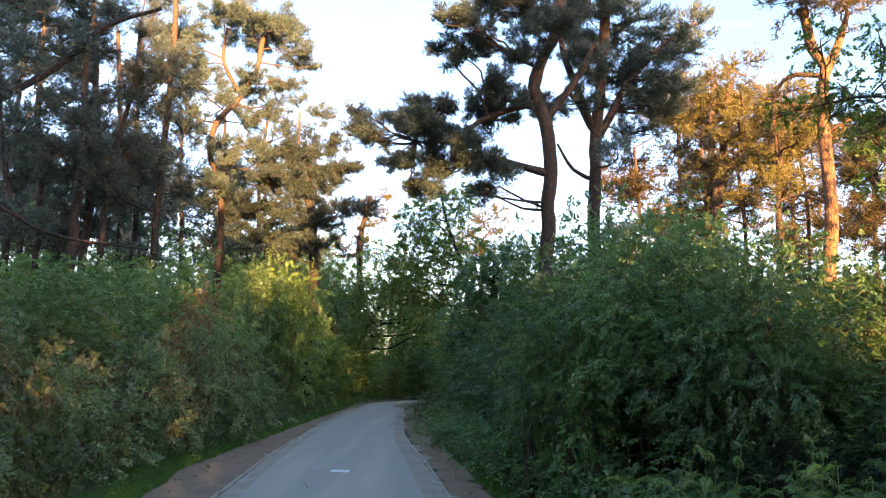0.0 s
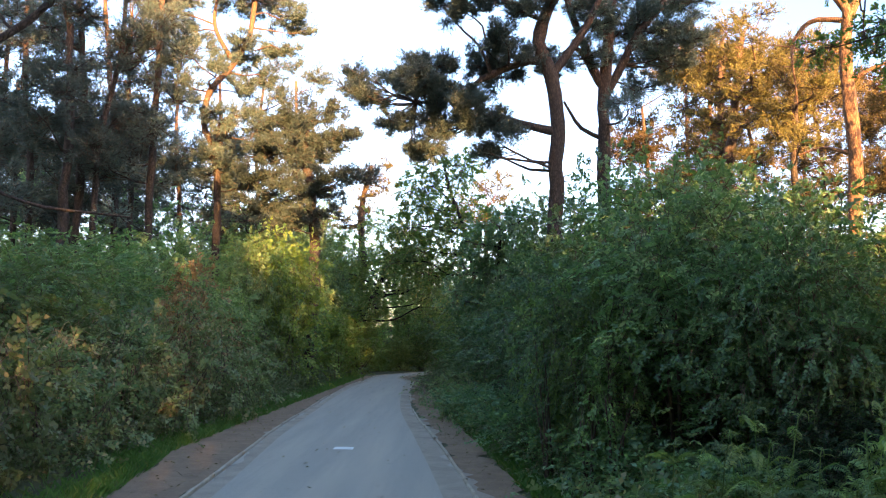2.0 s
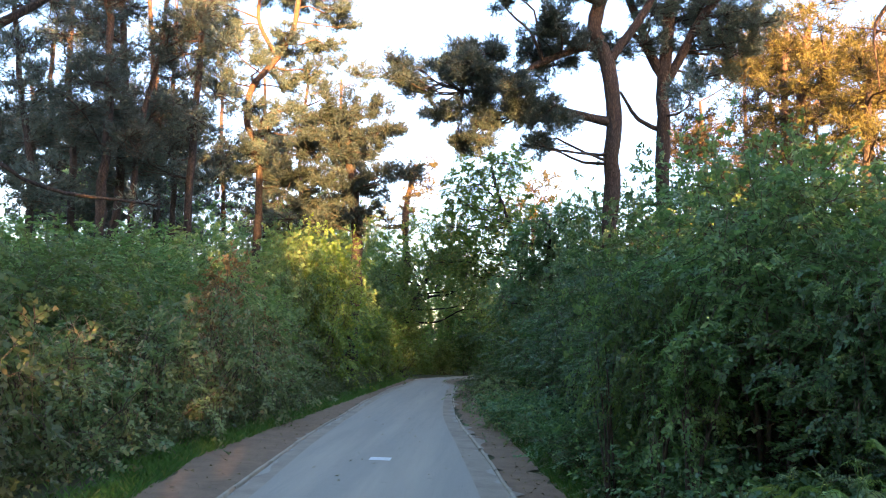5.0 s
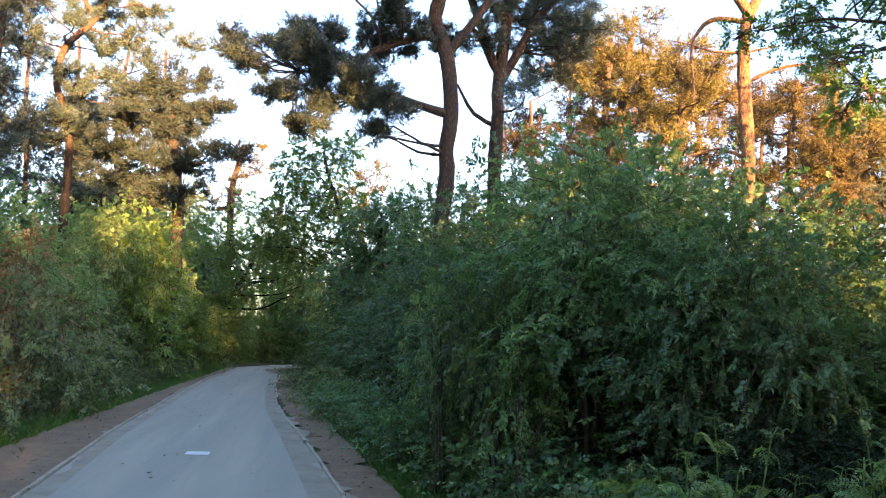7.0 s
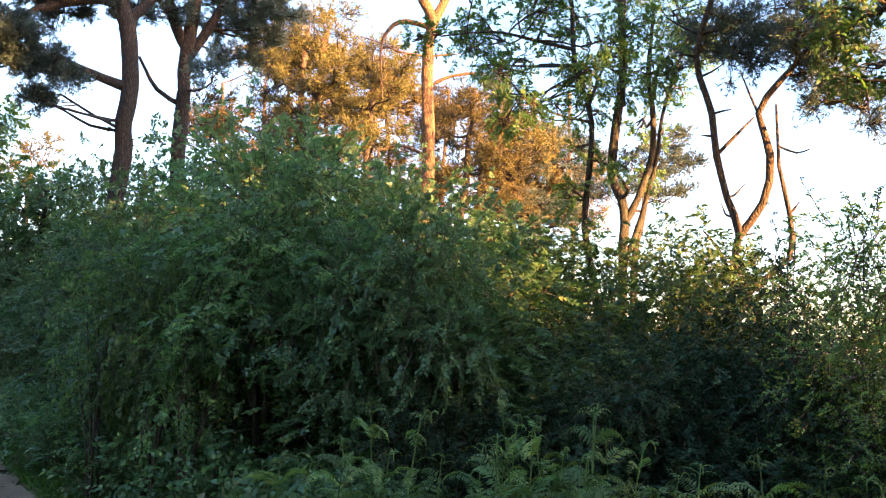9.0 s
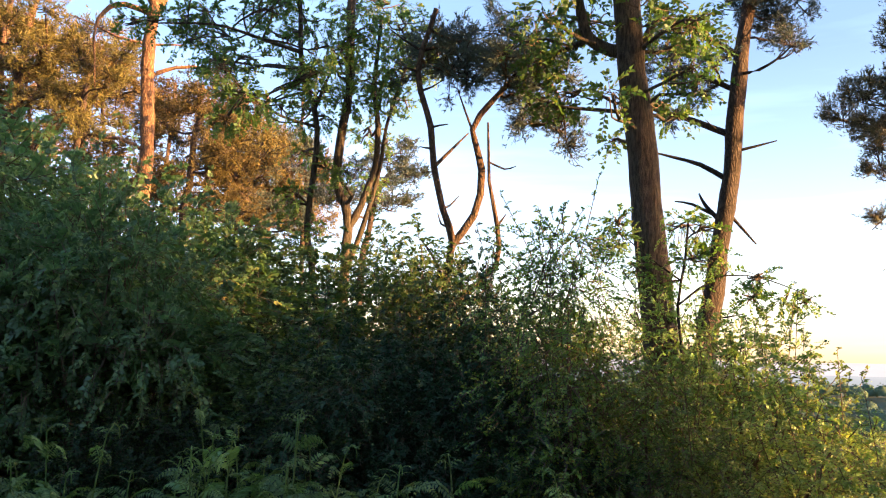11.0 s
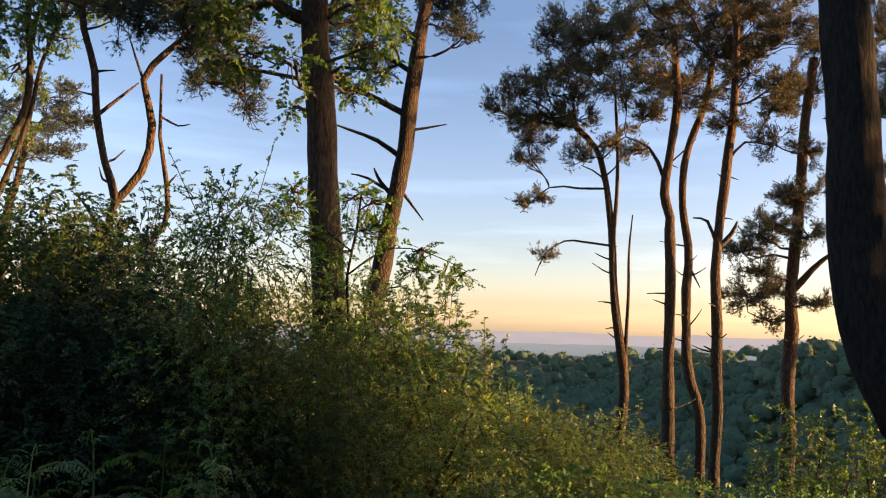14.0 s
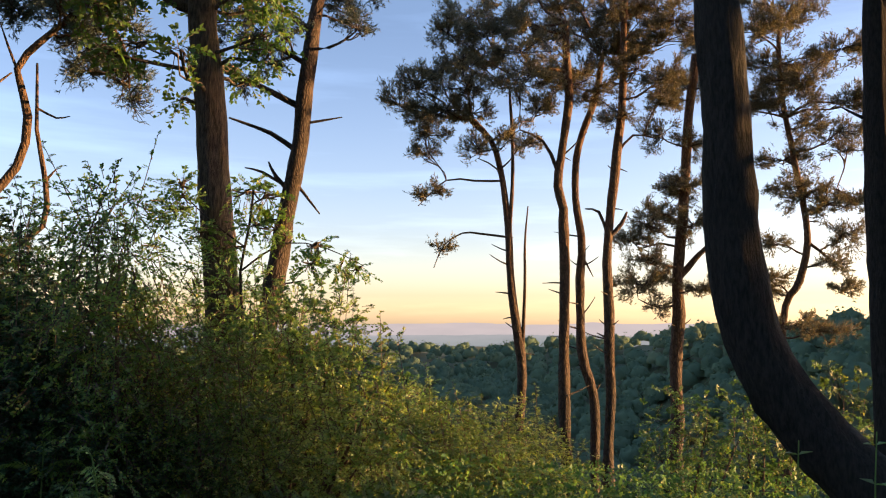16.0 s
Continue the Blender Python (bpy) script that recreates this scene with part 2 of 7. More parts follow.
PAINT = dirt("worn_white_paint", (0.55, 0.55, 0.53), (0.75, 0.75, 0.73), (0.4, 0.4, 0.39), 14)

STRAW = dirt("dry_cane", (0.22, 0.15, 0.09), (0.36, 0.27, 0.17), (0.16, 0.1, 0.06), 4)


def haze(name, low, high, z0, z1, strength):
    """A distant backdrop that glows: its haze is painted in as emitted colour."""
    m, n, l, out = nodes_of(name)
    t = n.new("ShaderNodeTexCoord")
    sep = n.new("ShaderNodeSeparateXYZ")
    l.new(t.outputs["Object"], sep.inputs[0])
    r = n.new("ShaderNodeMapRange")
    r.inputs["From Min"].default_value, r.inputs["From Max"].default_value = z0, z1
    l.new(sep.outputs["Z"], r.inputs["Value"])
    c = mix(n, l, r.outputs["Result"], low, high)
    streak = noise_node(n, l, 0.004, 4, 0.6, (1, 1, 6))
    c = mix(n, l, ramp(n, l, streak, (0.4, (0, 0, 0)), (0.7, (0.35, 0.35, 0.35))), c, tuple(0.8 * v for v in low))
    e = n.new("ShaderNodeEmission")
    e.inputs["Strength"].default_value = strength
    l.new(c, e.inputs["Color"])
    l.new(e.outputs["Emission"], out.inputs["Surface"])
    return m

# ---- building blocks ----
def mesh_of(name, verts, faces, material, smooth=False):
    verts, faces = np.asarray(verts, np.float32), np.asarray(faces, np.int32)
    me = bpy.data.meshes.new(name)
    me.vertices.add(len(verts))
    me.vertices.foreach_set("co", verts.ravel())
    me.loops.add(faces.size)
    me.loops.foreach_set("vertex_index", faces.ravel())
    me.polygons.add(len(faces))
    me.polygons.foreach_set("loop_start", np.arange(0, faces.size, faces.shape[1], dtype=np.int32))
    if smooth:
        me.polygons.foreach_set("use_smooth", np.ones(len(faces), bool))
    me.update(calc_edges=True)
    me.validate()
    me.materials.append(material)
    return me


def part(name, geo, material, parent, label="", smooth=False):
    ob = new(name, mesh_of(name, *geo, material, smooth))
    ob.parent = parent
    if label:
        tagged(ob, label)
    return ob


def thing(name, at, label, category, group="", kind=""):
    ob = new(name)
    ob.empty_display_size = 0.2
    ob.matrix_world = pose(*at)
    return tagged(ob, label, category, group, kind)


def joined(geos):
    vs, fs, n = [], [], 0
    for v, f in geos:
        vs.append(v)
        fs.append(np.asarray(f) + n)
        n += len(v)
    return np.concatenate(vs), np.concatenate(fs)


def unit(v):
    return v / np.maximum(np.linalg.norm(v, axis=-1, keepdims=True), 1e-9)


def smooth_line(points, step):
    """A Catmull-Rom line through the points, in steps of about that length."""
    p = np.asarray(points, float)
    p = np.concatenate([[2 * p[0] - p[1]], p, [2 * p[-1] - p[-2]]])
    out = []
    for a, b, c, d in zip(p, p[1:], p[2:], p[3:]):
        k = max(2, int(np.linalg.norm(c - b) / step))
        u = np.linspace(0, 1, k, endpoint=False)[:, None]
        out.append(0.5 * (2 * b + (c - a) * u + (2 * a - 5 * b + 4 * c - d) * u**2 + (3 * b - a - 3 * c + d) * u**3))
    return np.concatenate(out + [p[-2:-1]])


def tube(line, radii, sides=8, rough=0.0, rng=None, lobes=0.0):
    """A tapered tube of quads along a line, closed at the tip."""
    line = np.asarray(line, float)
    n = len(line)
    way = unit(np.gradient(line, axis=0))
    ref = np.array([0.31, 0.95, 0.05])
    a = unit(np.cross(way, ref))
    b = np.cross(way, a)
    ang = np.linspace(0, 2 * np.pi, sides, endpoint=False)
    r = np.broadcast_to(np.asarray(radii, float)[:, None], (n, sides)).copy()
    if lobes:
        r *= 1 + lobes * np.sin(ang * 3 + 1.0)[None] + 0.6 * lobes * np.sin(ang * 5 + np.linspace(0, 3, n)[:, None])
    if rough and rng is not None:
        r *= 1 + rough * rng.normal(size=(n, sides))
    v = line[:, None] + r[..., None] * (np.cos(ang)[None, :, None] * a[:, None] + np.sin(ang)[None, :, None] * b[:, None])
    i = np.arange(n - 1)[:, None] * sides
    j, k = np.arange(sides)[None], (np.arange(sides) + 1) % sides
    f = np.stack([i + j, i + k, i + sides + k, i + sides + j], -1).reshape(-1, 4)
    return v.reshape(-1, 3), f


def cards(centres, ways, normals, length, width, fold=0.25):
    """Leaf blades: pointed, folded along the midrib, four corners each."""
    side = np.cross(normals, ways)
    length, width = np.reshape(length, (-1, 1)), np.reshape(width, (-1, 1))
    mid = centres + ways * length * 0.45
    left = mid + side * width / 2 + normals * width * fold
    right = mid - side * width / 2 + normals * width * fold
    tip = centres + ways * length - normals * length * 0.12
    v = np.stack([centres, right, tip, left], 1).reshape(-1, 3)
    return v, np.arange(len(v)).reshape(-1, 4)


def sprays(rng, at, out, reach, count, leaf, flat=0.75, droop=0.25):
    """Leafy twigs: each starts at a point, goes out and bears leaves on both sides in about one plane. Returns leaves and twigs."""
    s = len(at)
    way = unit(out + rng.normal(size=(s, 3)) * 0.35 + [0, 0, -droop])
    up = unit(np.array([0, 0, 1.0]) * flat + rng.normal(size=(s, 3)) * 0.45 + out * 0.4)
    side = unit(np.cross(way, up))
    up = np.cross(side, way)
    reach = reach * rng.uniform(0.6, 1.3, (s, 1))
    u = np.linspace(0.15, 1, count)[None, :, None]
    sag = -0.25 * (u**2) * reach[:, None] * np.array([0, 0, 1.0])
    pos = at[:, None] + way[:, None] * u * reach[:, None] + sag
    sign = np.where(np.arange(count) % 2, 1.0, -1.0)[None, :, None]
    lw = unit(way[:, None] * 0.65 + side[:, None] * sign * 0.8 + rng.normal(size=(s, count, 3)) * 0.28)
    ln = unit(up[:, None] + rng.normal(size=(s, count, 3)) * 0.38)
    ln = unit(ln - lw * (ln * lw).sum(-1, keepdims=True))
    size = leaf * rng.uniform(0.65, 1.25, (s * count, 1))
    leaves = cards(pos.reshape(-1, 3), lw.reshape(-1, 3), ln.reshape(-1, 3), size, size * 0.62)
    a, b = at - way * reach * 0.4, at + way * reach
    w = 0.004 + 0.003 * reach
    tw = np.stack([a - side * w, a + side * w, b + side * w * 0.4, b - side * w * 0.4], 1).reshape(-1, 3)
    tw[2::4] += (sag[:, -1])
    tw[3::4] += (sag[:, -1])
    return leaves, (tw, np.arange(len(tw)).reshape(-1, 4))


def tufts(rng, at, out, size, blades, slim):
    """Needle tufts: thin blades that spread round a shoot."""
    s = len(at)
    way = unit(out[:, None] * 0.9 + rng.normal(size=(s, blades, 3)) * 0.62)
    base = at[:, None] + unit(out)[:, None] * size * rng.uniform(-0.5, 0.6, (s, blades, 1))
    side = unit(np.cross(way, rng.normal(size=(s, blades, 3))))
    ln = size * rng.uniform(0.6, 1.15, (s, blades, 1))
    w = ln * slim
    v = np.stack([base - side * w, base + side * w, base + way * ln], 2).reshape(-1, 3)
    return v, np.arange(len(v)).reshape(-1, 3)


def prisms(a, b, ra, rb):
    """Thin three-sided twigs from points a to points b."""
    way = unit(b - a)
    p = unit(np.cross(way, [0.37, 0.21, 0.9]))
    q = np.cross(way, p)
    ang = np.arange(3) * 2.0944
    ring = np.cos(ang)[None, :, None] * p[:, None] + np.sin(ang)[None, :, None] * q[:, None]
    ra, rb = np.broadcast_to(np.reshape(ra, (-1, 1, 1)), (len(a), 1, 1)), np.broadcast_to(np.reshape(rb, (-1, 1, 1)), (len(a), 1, 1))
    v = np.concatenate([a[:, None] + ring * ra, b[:, None] + ring * rb], 1).reshape(-1, 3)
    f = np.array([[0, 1, 4, 3], [1, 2, 5, 4], [2, 0, 3, 5]])
    return v, (np.arange(len(a))[:, None, None] * 6 + f[None]).reshape(-1, 4)


def needle_sprays(rng, c, r, size, n, thick, blades, slim):
    """A pine's foliage round a bough's end: separate fan-shaped sprays with gaps between, each of a few fingers set with tufts."""
    m = int(9 + 14 * min(r, 1.4))
    d = unit(rng.normal(size=(m, 3)) * [1, 1, 0.6] + [0, 0, 0.1])
    o = c + d * r * rng.uniform(0.1, 1.35, (m, 1)) * np.array([1, 1, 0.85])
    ax = unit(d * [1, 1, 0.6] + rng.normal(size=(m, 3)) * [0.4, 0.4, 0.35] + [0, 0, 0.15])
    ln = (0.34 * r + 0.14) * rng.uniform(0.55, 1.5, (m, 1))
    side = unit(np.cross(ax, np.array([0, 0, 1.0]) + rng.normal(size=(m, 3)) * 0.8))
    up = np.cross(side, ax)
    share = (ln[:, 0] ** 1.6)
    k = rng.choice(m, n, p=share / share.sum())
    a = (rng.integers(-3, 4, (n, 1)) / 3.0) * 0.95
    a = a + 0.12 * np.sin(k[:, None] * 7.0 + a * 9) + rng.normal(size=(n, 1)) * 0.05
    u = 0.12 + 0.88 * rng.random((n, 1)) ** 0.75
    reach = 1.0 - 0.32 * np.abs(a)
    out = ax[k] * np.cos(a) + side[k] * np.sin(a)
    p = o[k] + out * ln[k] * u * reach + up[k] * (u**2) * ln[k] * 0.14 + rng.normal(size=(n, 3)) * (size * 0.3 + ln[k] * 0.07)
    needles = tufts(rng, p, unit(out + [0, 0, 0.4] + rng.normal(size=(n, 3)) * 0.25), size, blades, slim)
    twigs = [prisms(c + (o - c) * 0.1, o, thick * 1.3, thick), prisms(o, o + ax * ln + up * ln * 0.12, thick, thick * 0.4)]
    for g in (-0.8, -0.4, 0.4, 0.8):
        w = ax * np.cos(g) + side * np.sin(g)
        twigs.append(prisms(o + ax * ln * 0.06, o + w * ln * 0.85 * (1 - 0.32 * abs(g)) + up * ln * 0.1, thick * 0.7, thick * 0.35))
    return needles, joined(twigs)


def shell(rng, n, centre, radius, flat=0.62, inner=0.35):
    """Points in a lumpy flattened ball, more of them near its skin, and the ways out."""
    d = unit(rng.normal(size=(n, 3)))
    lump = 1 + 0.28 * np.sin(d[:, 0] * 5 + centre[0] * 3) * np.sin(d[:, 1] * 6 + centre[1] * 2) + 0.18 * np.sin(d[:, 2] * 9 + centre[2])
    r = (inner + (1 - inner) * rng.random(n) ** 0.6) * lump
    p = np.asarray(centre) + d * r[:, None] * radius * np.array([1, 1, flat])
    return p, d


def limb_to(rng, start, end, sag):
    """Control points of a crooked bough from a stem to a clump."""
    start, end = np.asarray(start, float), np.asarray(end, float)
    ln = np.linalg.norm(end - start)
    a = start + (end - start) * 0.35 + rng.normal(size=3) * ln * 0.06 + [0, 0, -sag * ln]
    b = start + (end - start) * 0.7 + rng.normal(size=3) * ln * 0.07 + [0, 0, -sag * ln * 0.3]
    return [start, a, b, end]


TREE_COUNT = [0]


def stems_of(root, at, stems, bark, rng, sides, lobes=0.0, flare=1.25, crook=1.0):
    """The trunk and its forks; returns the lines with their radii."""
    lines = []
    for i, (r, pts) in enumerate(stems):
        pts = np.asarray(pts, float) - at
        if lines:      # a limb starts inside the stem that bears it
            near = np.concatenate([l for l, _ in lines])
            k = int(np.argmin(np.linalg.norm(near - pts[0], axis=1)))
            if np.linalg.norm(near[k] - pts[0]) < 0.8:
                pts[0] = near[k]
        line = smooth_line(pts, 0.22)
        u = np.linspace(0, 1, len(line))
        high = i == 0
        rad = r * (1.0 - (0.42 if high else 0.5 if r > 0.055 else 0.68) * u**1.3)
        if high:
            rad = rad * (1 + (flare - 1) * np.exp(-(line[:, 2] - line[0, 2]) / 0.35))
        knots = np.arange(0, len(line) + 3, 3)      # crooks and swellings every half metre or so
        for ax in range(3):
            line[:, ax] += np.interp(np.arange(len(line)), knots, rng.normal(size=len(knots))) * r * 0.16 * crook * np.minimum(1, u * 6)
        rad = rad * (1 + 0.07 * crook * np.interp(np.arange(len(line)), knots, rng.normal(size=len(knots))))
        part("trunk" if high else "limb", tube(line, rad, sides if r > 0.07 else 6, 0.05, rng, lobes), bark, root, smooth=True)
        lines.append((line, rad))
    return lines


def boughs(root, lines, pads, bark, rng, at, sag, scale=0.16):
    """A bough from the nearest fitting stem to each clump, joined where they are many and thin."""
    pts = np.concatenate([l for l, _ in lines])
    rad = np.concatenate([r for _, r in lines])
    geos = []
    for x, y, z, r in pads:
        c = np.array([x, y, z]) - at
        d = np.linalg.norm(pts - c, axis=1) + 0.9 * np.maximum(0, pts[:, 2] - c[2] + 0.1 * np.linalg.norm((pts - c)[:, :2], axis=1))
        k = int(np.argmin(d))
        line = smooth_line(limb_to(rng, pts[k], c, sag), 0.3)
        r0 = min(rad[k] * 0.55, 0.015 + 0.014 * np.linalg.norm(c - pts[k]))
        geos.append(tube(line, np.linspace(r0, 0.012, len(line)), 6, 0.06, rng))
        for _ in range(5):
            e = c + unit(rng.normal(size=3)) * r * np.array([0.9, 0.9, 0.5])
            l2 = smooth_line(limb_to(rng, line[int(len(line) * rng.uniform(0.5, 0.95))], e, 0.05), 0.3)
            geos.append(tube(l2, np.linspace(0.014, 0.005, len(l2)), 4))
    for g in geos[::6]:
        part("bough", g, bark, root, smooth=True)
    twigs = [g for i, g in enumerate(geos) if i % 6]
    if twigs:
        tagged(part("twigwork", joined(twigs), TWIG, root), kind="stuff")


def with_side_clumps(pads, extra, reach=1.5):
    """The main clumps of a crown and, beside some of them, smaller ones that fill out its boughs."""
    rng = np.random.default_rng(len(pads) * 100 + extra)
    out = list(pads)
    for i in rng.permutation(len(pads)).tolist() * 2:
        if len(out) == len(pads) + extra:
            break
        x, y, z, r = pads[i]
        d = rng.normal(size=3) * (1, 1, 0.6)
        d *= reach * r / np.linalg.norm(d)
        out.append((x + d[0], y + d[1], z + d[2], 0.85 * r))
    return out


def pine(name, label, stems, pads, slender=False, warm=None, dense=1.0, tuft=None, crook=1.0):
    TREE_COUNT[0] += 1
    rng = np.random.default_rng(TREE_COUNT[0])
    at = np.array(stems[0][1][0])
    root = thing(name, at, label, "pine tree", "pine trees")
    bark = SUNLIT_BARK if "golden-barked" in label else PART_LIT_BARK if slender or "forked half" in label else STAND_BARK if "dense stand" in label else PINE_BARK
    lines = stems_of(root, at, stems, bark, rng, 12, 0.03, crook=crook)
    boughs(root, lines, pads, bark, rng, at, 0.03)
    geos, tw = [], []
    for x, y, z, r in pads:
        far = np.hypot(x, y - 2)
        size = tuft or (0.03 + 0.0033 * far if far < 36 and not slender else 0.03 + 0.0026 * far if far < 36 else 0.05 + 0.0028 * far)
        n = int(dense * (0.75 if "gold" in label else 1.0) * (25.0 if slender else 15.0 if far < 24 else 13.0 if far < 36 else 10.0) * ((r + 0.08) / size) ** 2)
        needles, twigs = needle_sprays(rng, np.array([x, y, z]) - at, r * (1.2 if slender else 1.0), size, n, 0.0045 + 0.00022 * far,
                                       6 if far < 24 else 5 if far < 36 else 4, 0.11 if far < 24 else 0.14 if far < 36 else 0.165)
        geos.append(needles)
        tw.append(twigs)
    if tw:
        tagged(part("twigwork", joined(tw), PINE_TWIG_SHADED, root), kind="stuff")
    if geos:
        # crowns in the sun get their gold from the needle colour
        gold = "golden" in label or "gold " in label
        part("crown", joined(geos), NEEDLE_SUNLIT if (gold if warm is None else warm) else NEEDLE_PART_LIT if slender else NEEDLE, root, "sunlit golden-green needles" if gold else "dark blue-green needles")
    # dead stubs on the lower trunk
    line, rad = lines[0]
    for _ in range(13 if slender else 14 if "half-dead" in label else 6):
        k = rng.integers(len(line) // 4, len(line) - 2)
        d = unit(np.array([*rng.normal(size=2), 0.15]))
        ln = rng.uniform(0.12, 0.55)
        rise = rng.uniform(-0.25, 0.4) * ln
        spike = smooth_line([line[k], line[k] + d * ln * 0.5 + [0, 0, rise * 0.25], line[k] + d * ln + rng.normal(size=3) * 0.06 * ln + [0, 0, rise]], 0.1)
        part("stub", tube(spike, np.linspace(0.02, 0.006, len(spike)), 5), PINE_BARK, root)
    return root


def broadleaf(name, label, stems, pads, leaf=0.1, ridged=False, material=None, bark=None, dense=1.0):
    TREE_COUNT[0] += 1
    rng = np.random.default_rng(100 + TREE_COUNT[0])
    at = np.array(stems[0][1][0])
    root = thing(name, at, label, "tree", "broadleaved trees")
    b = bark or (OAK_BARK if ridged else DARK_BARK)
    lines = stems_of(root, at, stems, b, rng, 24 if ridged else 10, 0.03, crook=0.3 if ridged else 1.0)
    boughs(root, lines, pads, b, rng, at, 0.0)
    geos, tw = [], []
    for x, y, z, r in pads:
        c = np.array([x, y, z]) - at
        n = int(dense * 95 * r * r * (0.1 / leaf) ** 1.7) + 12
        p, d = shell(rng, n, c, r, 0.8)
        g, t = sprays(rng, p, d, leaf * 3.2, 11, leaf, 0.6)
        geos.append(g)
        tw.append(t)
    part("crown", joined(geos), material or OAK_LIT, root, "green leaves")
    tagged(part("twigwork", joined(tw), TWIG, root), kind="stuff")
    return root


def bare_trunk(name, label, stems, pads):
    return broadleaf(name, label, stems, pads, 0.14, True, bark=DARK_BARK, dense=1.6)


def shrub(name, label, seed, height, radius, leaf, material, lumps=14, per=42, count=11, stems=6, open_base=0.15, droop=0.25, category="shrub", group="shrubs", shoots=True):
    """A many-stemmed shrub at the origin: crooked stems and a crown of leafy twigs in lumps."""
    rng = np.random.default_rng(1000 + seed)
    root = thing(name, (0, 0, 0), label, category, group)
    cs = []
    for i in range(lumps):
        u = (i + 0.5) / lumps
        h = height * (open_base + (0.95 - open_base) * u)
        wide = radius * (0.55 + 0.6 * np.sin(np.pi * min(1, 0.25 + 0.75 * u))) * (1 - 0.55 * max(0, u - 0.55))
        a = i * 2.4 + rng.uniform(-0.5, 0.5)
        k = rng.uniform(0.25, 0.8)
        cs.append(np.array([np.cos(a) * wide * k, np.sin(a) * wide * k, h]))
    geos, tw = [], []
    size = 0.36 * radius + 0.1 * height
    for c in cs:
        p, d = shell(rng, per, c, size * rng.uniform(0.7, 1.15), 0.8, 0.3)
        p[:, 2] = np.maximum(p[:, 2], 0.1)
        g, t = sprays(rng, p, d, leaf * 3.4, count, leaf, 0.75, droop)
        geos.append(g)
        tw.append(t)
    ns = max(6, lumps // 2) if shoots else 0
    if ns:       # upright leafy shoots that stand out of the crown
        base = np.array([cs[int(lumps * 0.5) + rng.integers(0, lumps - int(lumps * 0.5))] for _ in range(ns)])
        base = base + unit(rng.normal(size=(ns, 3)) * [1, 1, 0.2]) * size * 0.6 + [0, 0, size * 0.4]
        up = unit(rng.normal(size=(ns, 3)) * 0.3 + [0, 0, 1.0])
        ln = rng.uniform(0.4, 1.0, (ns, 1)) * 0.2 * height
        for u in np.linspace(0, 1, 7):
            a = rng.uniform(0, 6.28, ns)
            out = unit(np.stack([np.cos(a), np.sin(a), np.full(ns, 0.35 + u)], -1))
            g, t = sprays(rng, base + up * ln * u, out, leaf * 2.4 * (1.15 - 0.6 * u), 7, leaf * (1.05 - 0.25 * u), 0.7, 0.1)
            geos.append(g)
            tw.append(t)
        for b0, u0, l0 in zip(base, up, ln):
            tw.append(tube([b0 - u0 * 0.3, b0 + u0 * l0 * 0.5, b0 + u0 * l0], [0.004, 0.003, 0.002], 3))
    for i in range(stems):
        top = cs[int((i + 0.5) / stems * lumps)]
        foot = np.array([*(rng.normal(size=2) * 0.12 * radius), -0.1])
        line = smooth_line([foot, foot * 0.6 + top * [0.3, 0.3, 0.4], foot * 0.2 + top * [0.7, 0.7, 0.75], top], 0.3)
        part("stem", tube(line, np.linspace(0.012 + 0.006 * height, 0.006, len(line)), 6, 0.06, rng), TWIG, root, smooth=True)
    tagged(part("twigwork", joined(tw), TWIG, root), kind="stuff")
    part("crown", joined(geos), material, root)
    return root


def place(kind, x, y, turn, scale=1.0, tall=1.0, sink=0.0, label=""):
    ob = copy_thing(kind, Matrix.Translation((x, y, ground_height(x, y) - sink)) @ pose(0, 0, 0, 0, 0, turn) @ Matrix.Diagonal((scale, scale, scale * tall, 1)))
    if label:
        tagged(ob, label)
    return ob

# ---- ground: a wooded plateau that falls to a valley on the right-hand side ----
def ground_heights(x, y):
    x, y = np.asarray(x, float), np.asarray(y, float)
    edge = 4.8 + 0.4 * np.clip(y - 5, 0, 30) - 0.1 * np.clip(-y, 0, 20)
    s = np.maximum(0, x - edge)
    th, r = np.degrees(np.arctan2(y, np.maximum(x, 0.01))), np.hypot(x, y)
    fall = -np.interp(s, [0, 2, 8, 30, 110], [0, 0.2, 1.3, 8, 40])
    far = np.interp(th, [-60, -14, -6, 0, 8, 30], [300, 280, 420, 560, 720, 800])
    rise = np.interp(th, [-60, -20, -14, -6, 0, 8, 30, 60], [1.0, 1.2, 0.6, -0.4, -1.1, -1.6, -1.6, -1.2])
    top = np.tan(np.radians(rise)) * far - 4
    u = np.clip((r - 0.35 * far) / (0.65 * far), 0, 1)
    u = u * u * (3 - 2 * u)
    z = fall * (1 - u) + top * u
    beyond = np.clip((r - far) / 400, 0, 1)
    z = z * (1 - beyond) - 70 * beyond
    z = np.where(s > 0, z, 0) + np.clip(s / 60, 0, 1) * 2.5 * np.sin(x * 0.021 + 1) * np.sin(y * 0.027)
    near = np.clip((np.abs(x + 1.3) - 3.0) / 2, 0, 1) * np.clip(1 - s / 10, 0, 1)
    return z + near * (0.05 * np.sin(x * 1.7) * np.sin(y * 1.3 + x) + 0.03 * np.sin(x * 4.1 + y * 3.3)) - 0.015


def ground_height(x, y):
    return float(ground_heights(x, y))


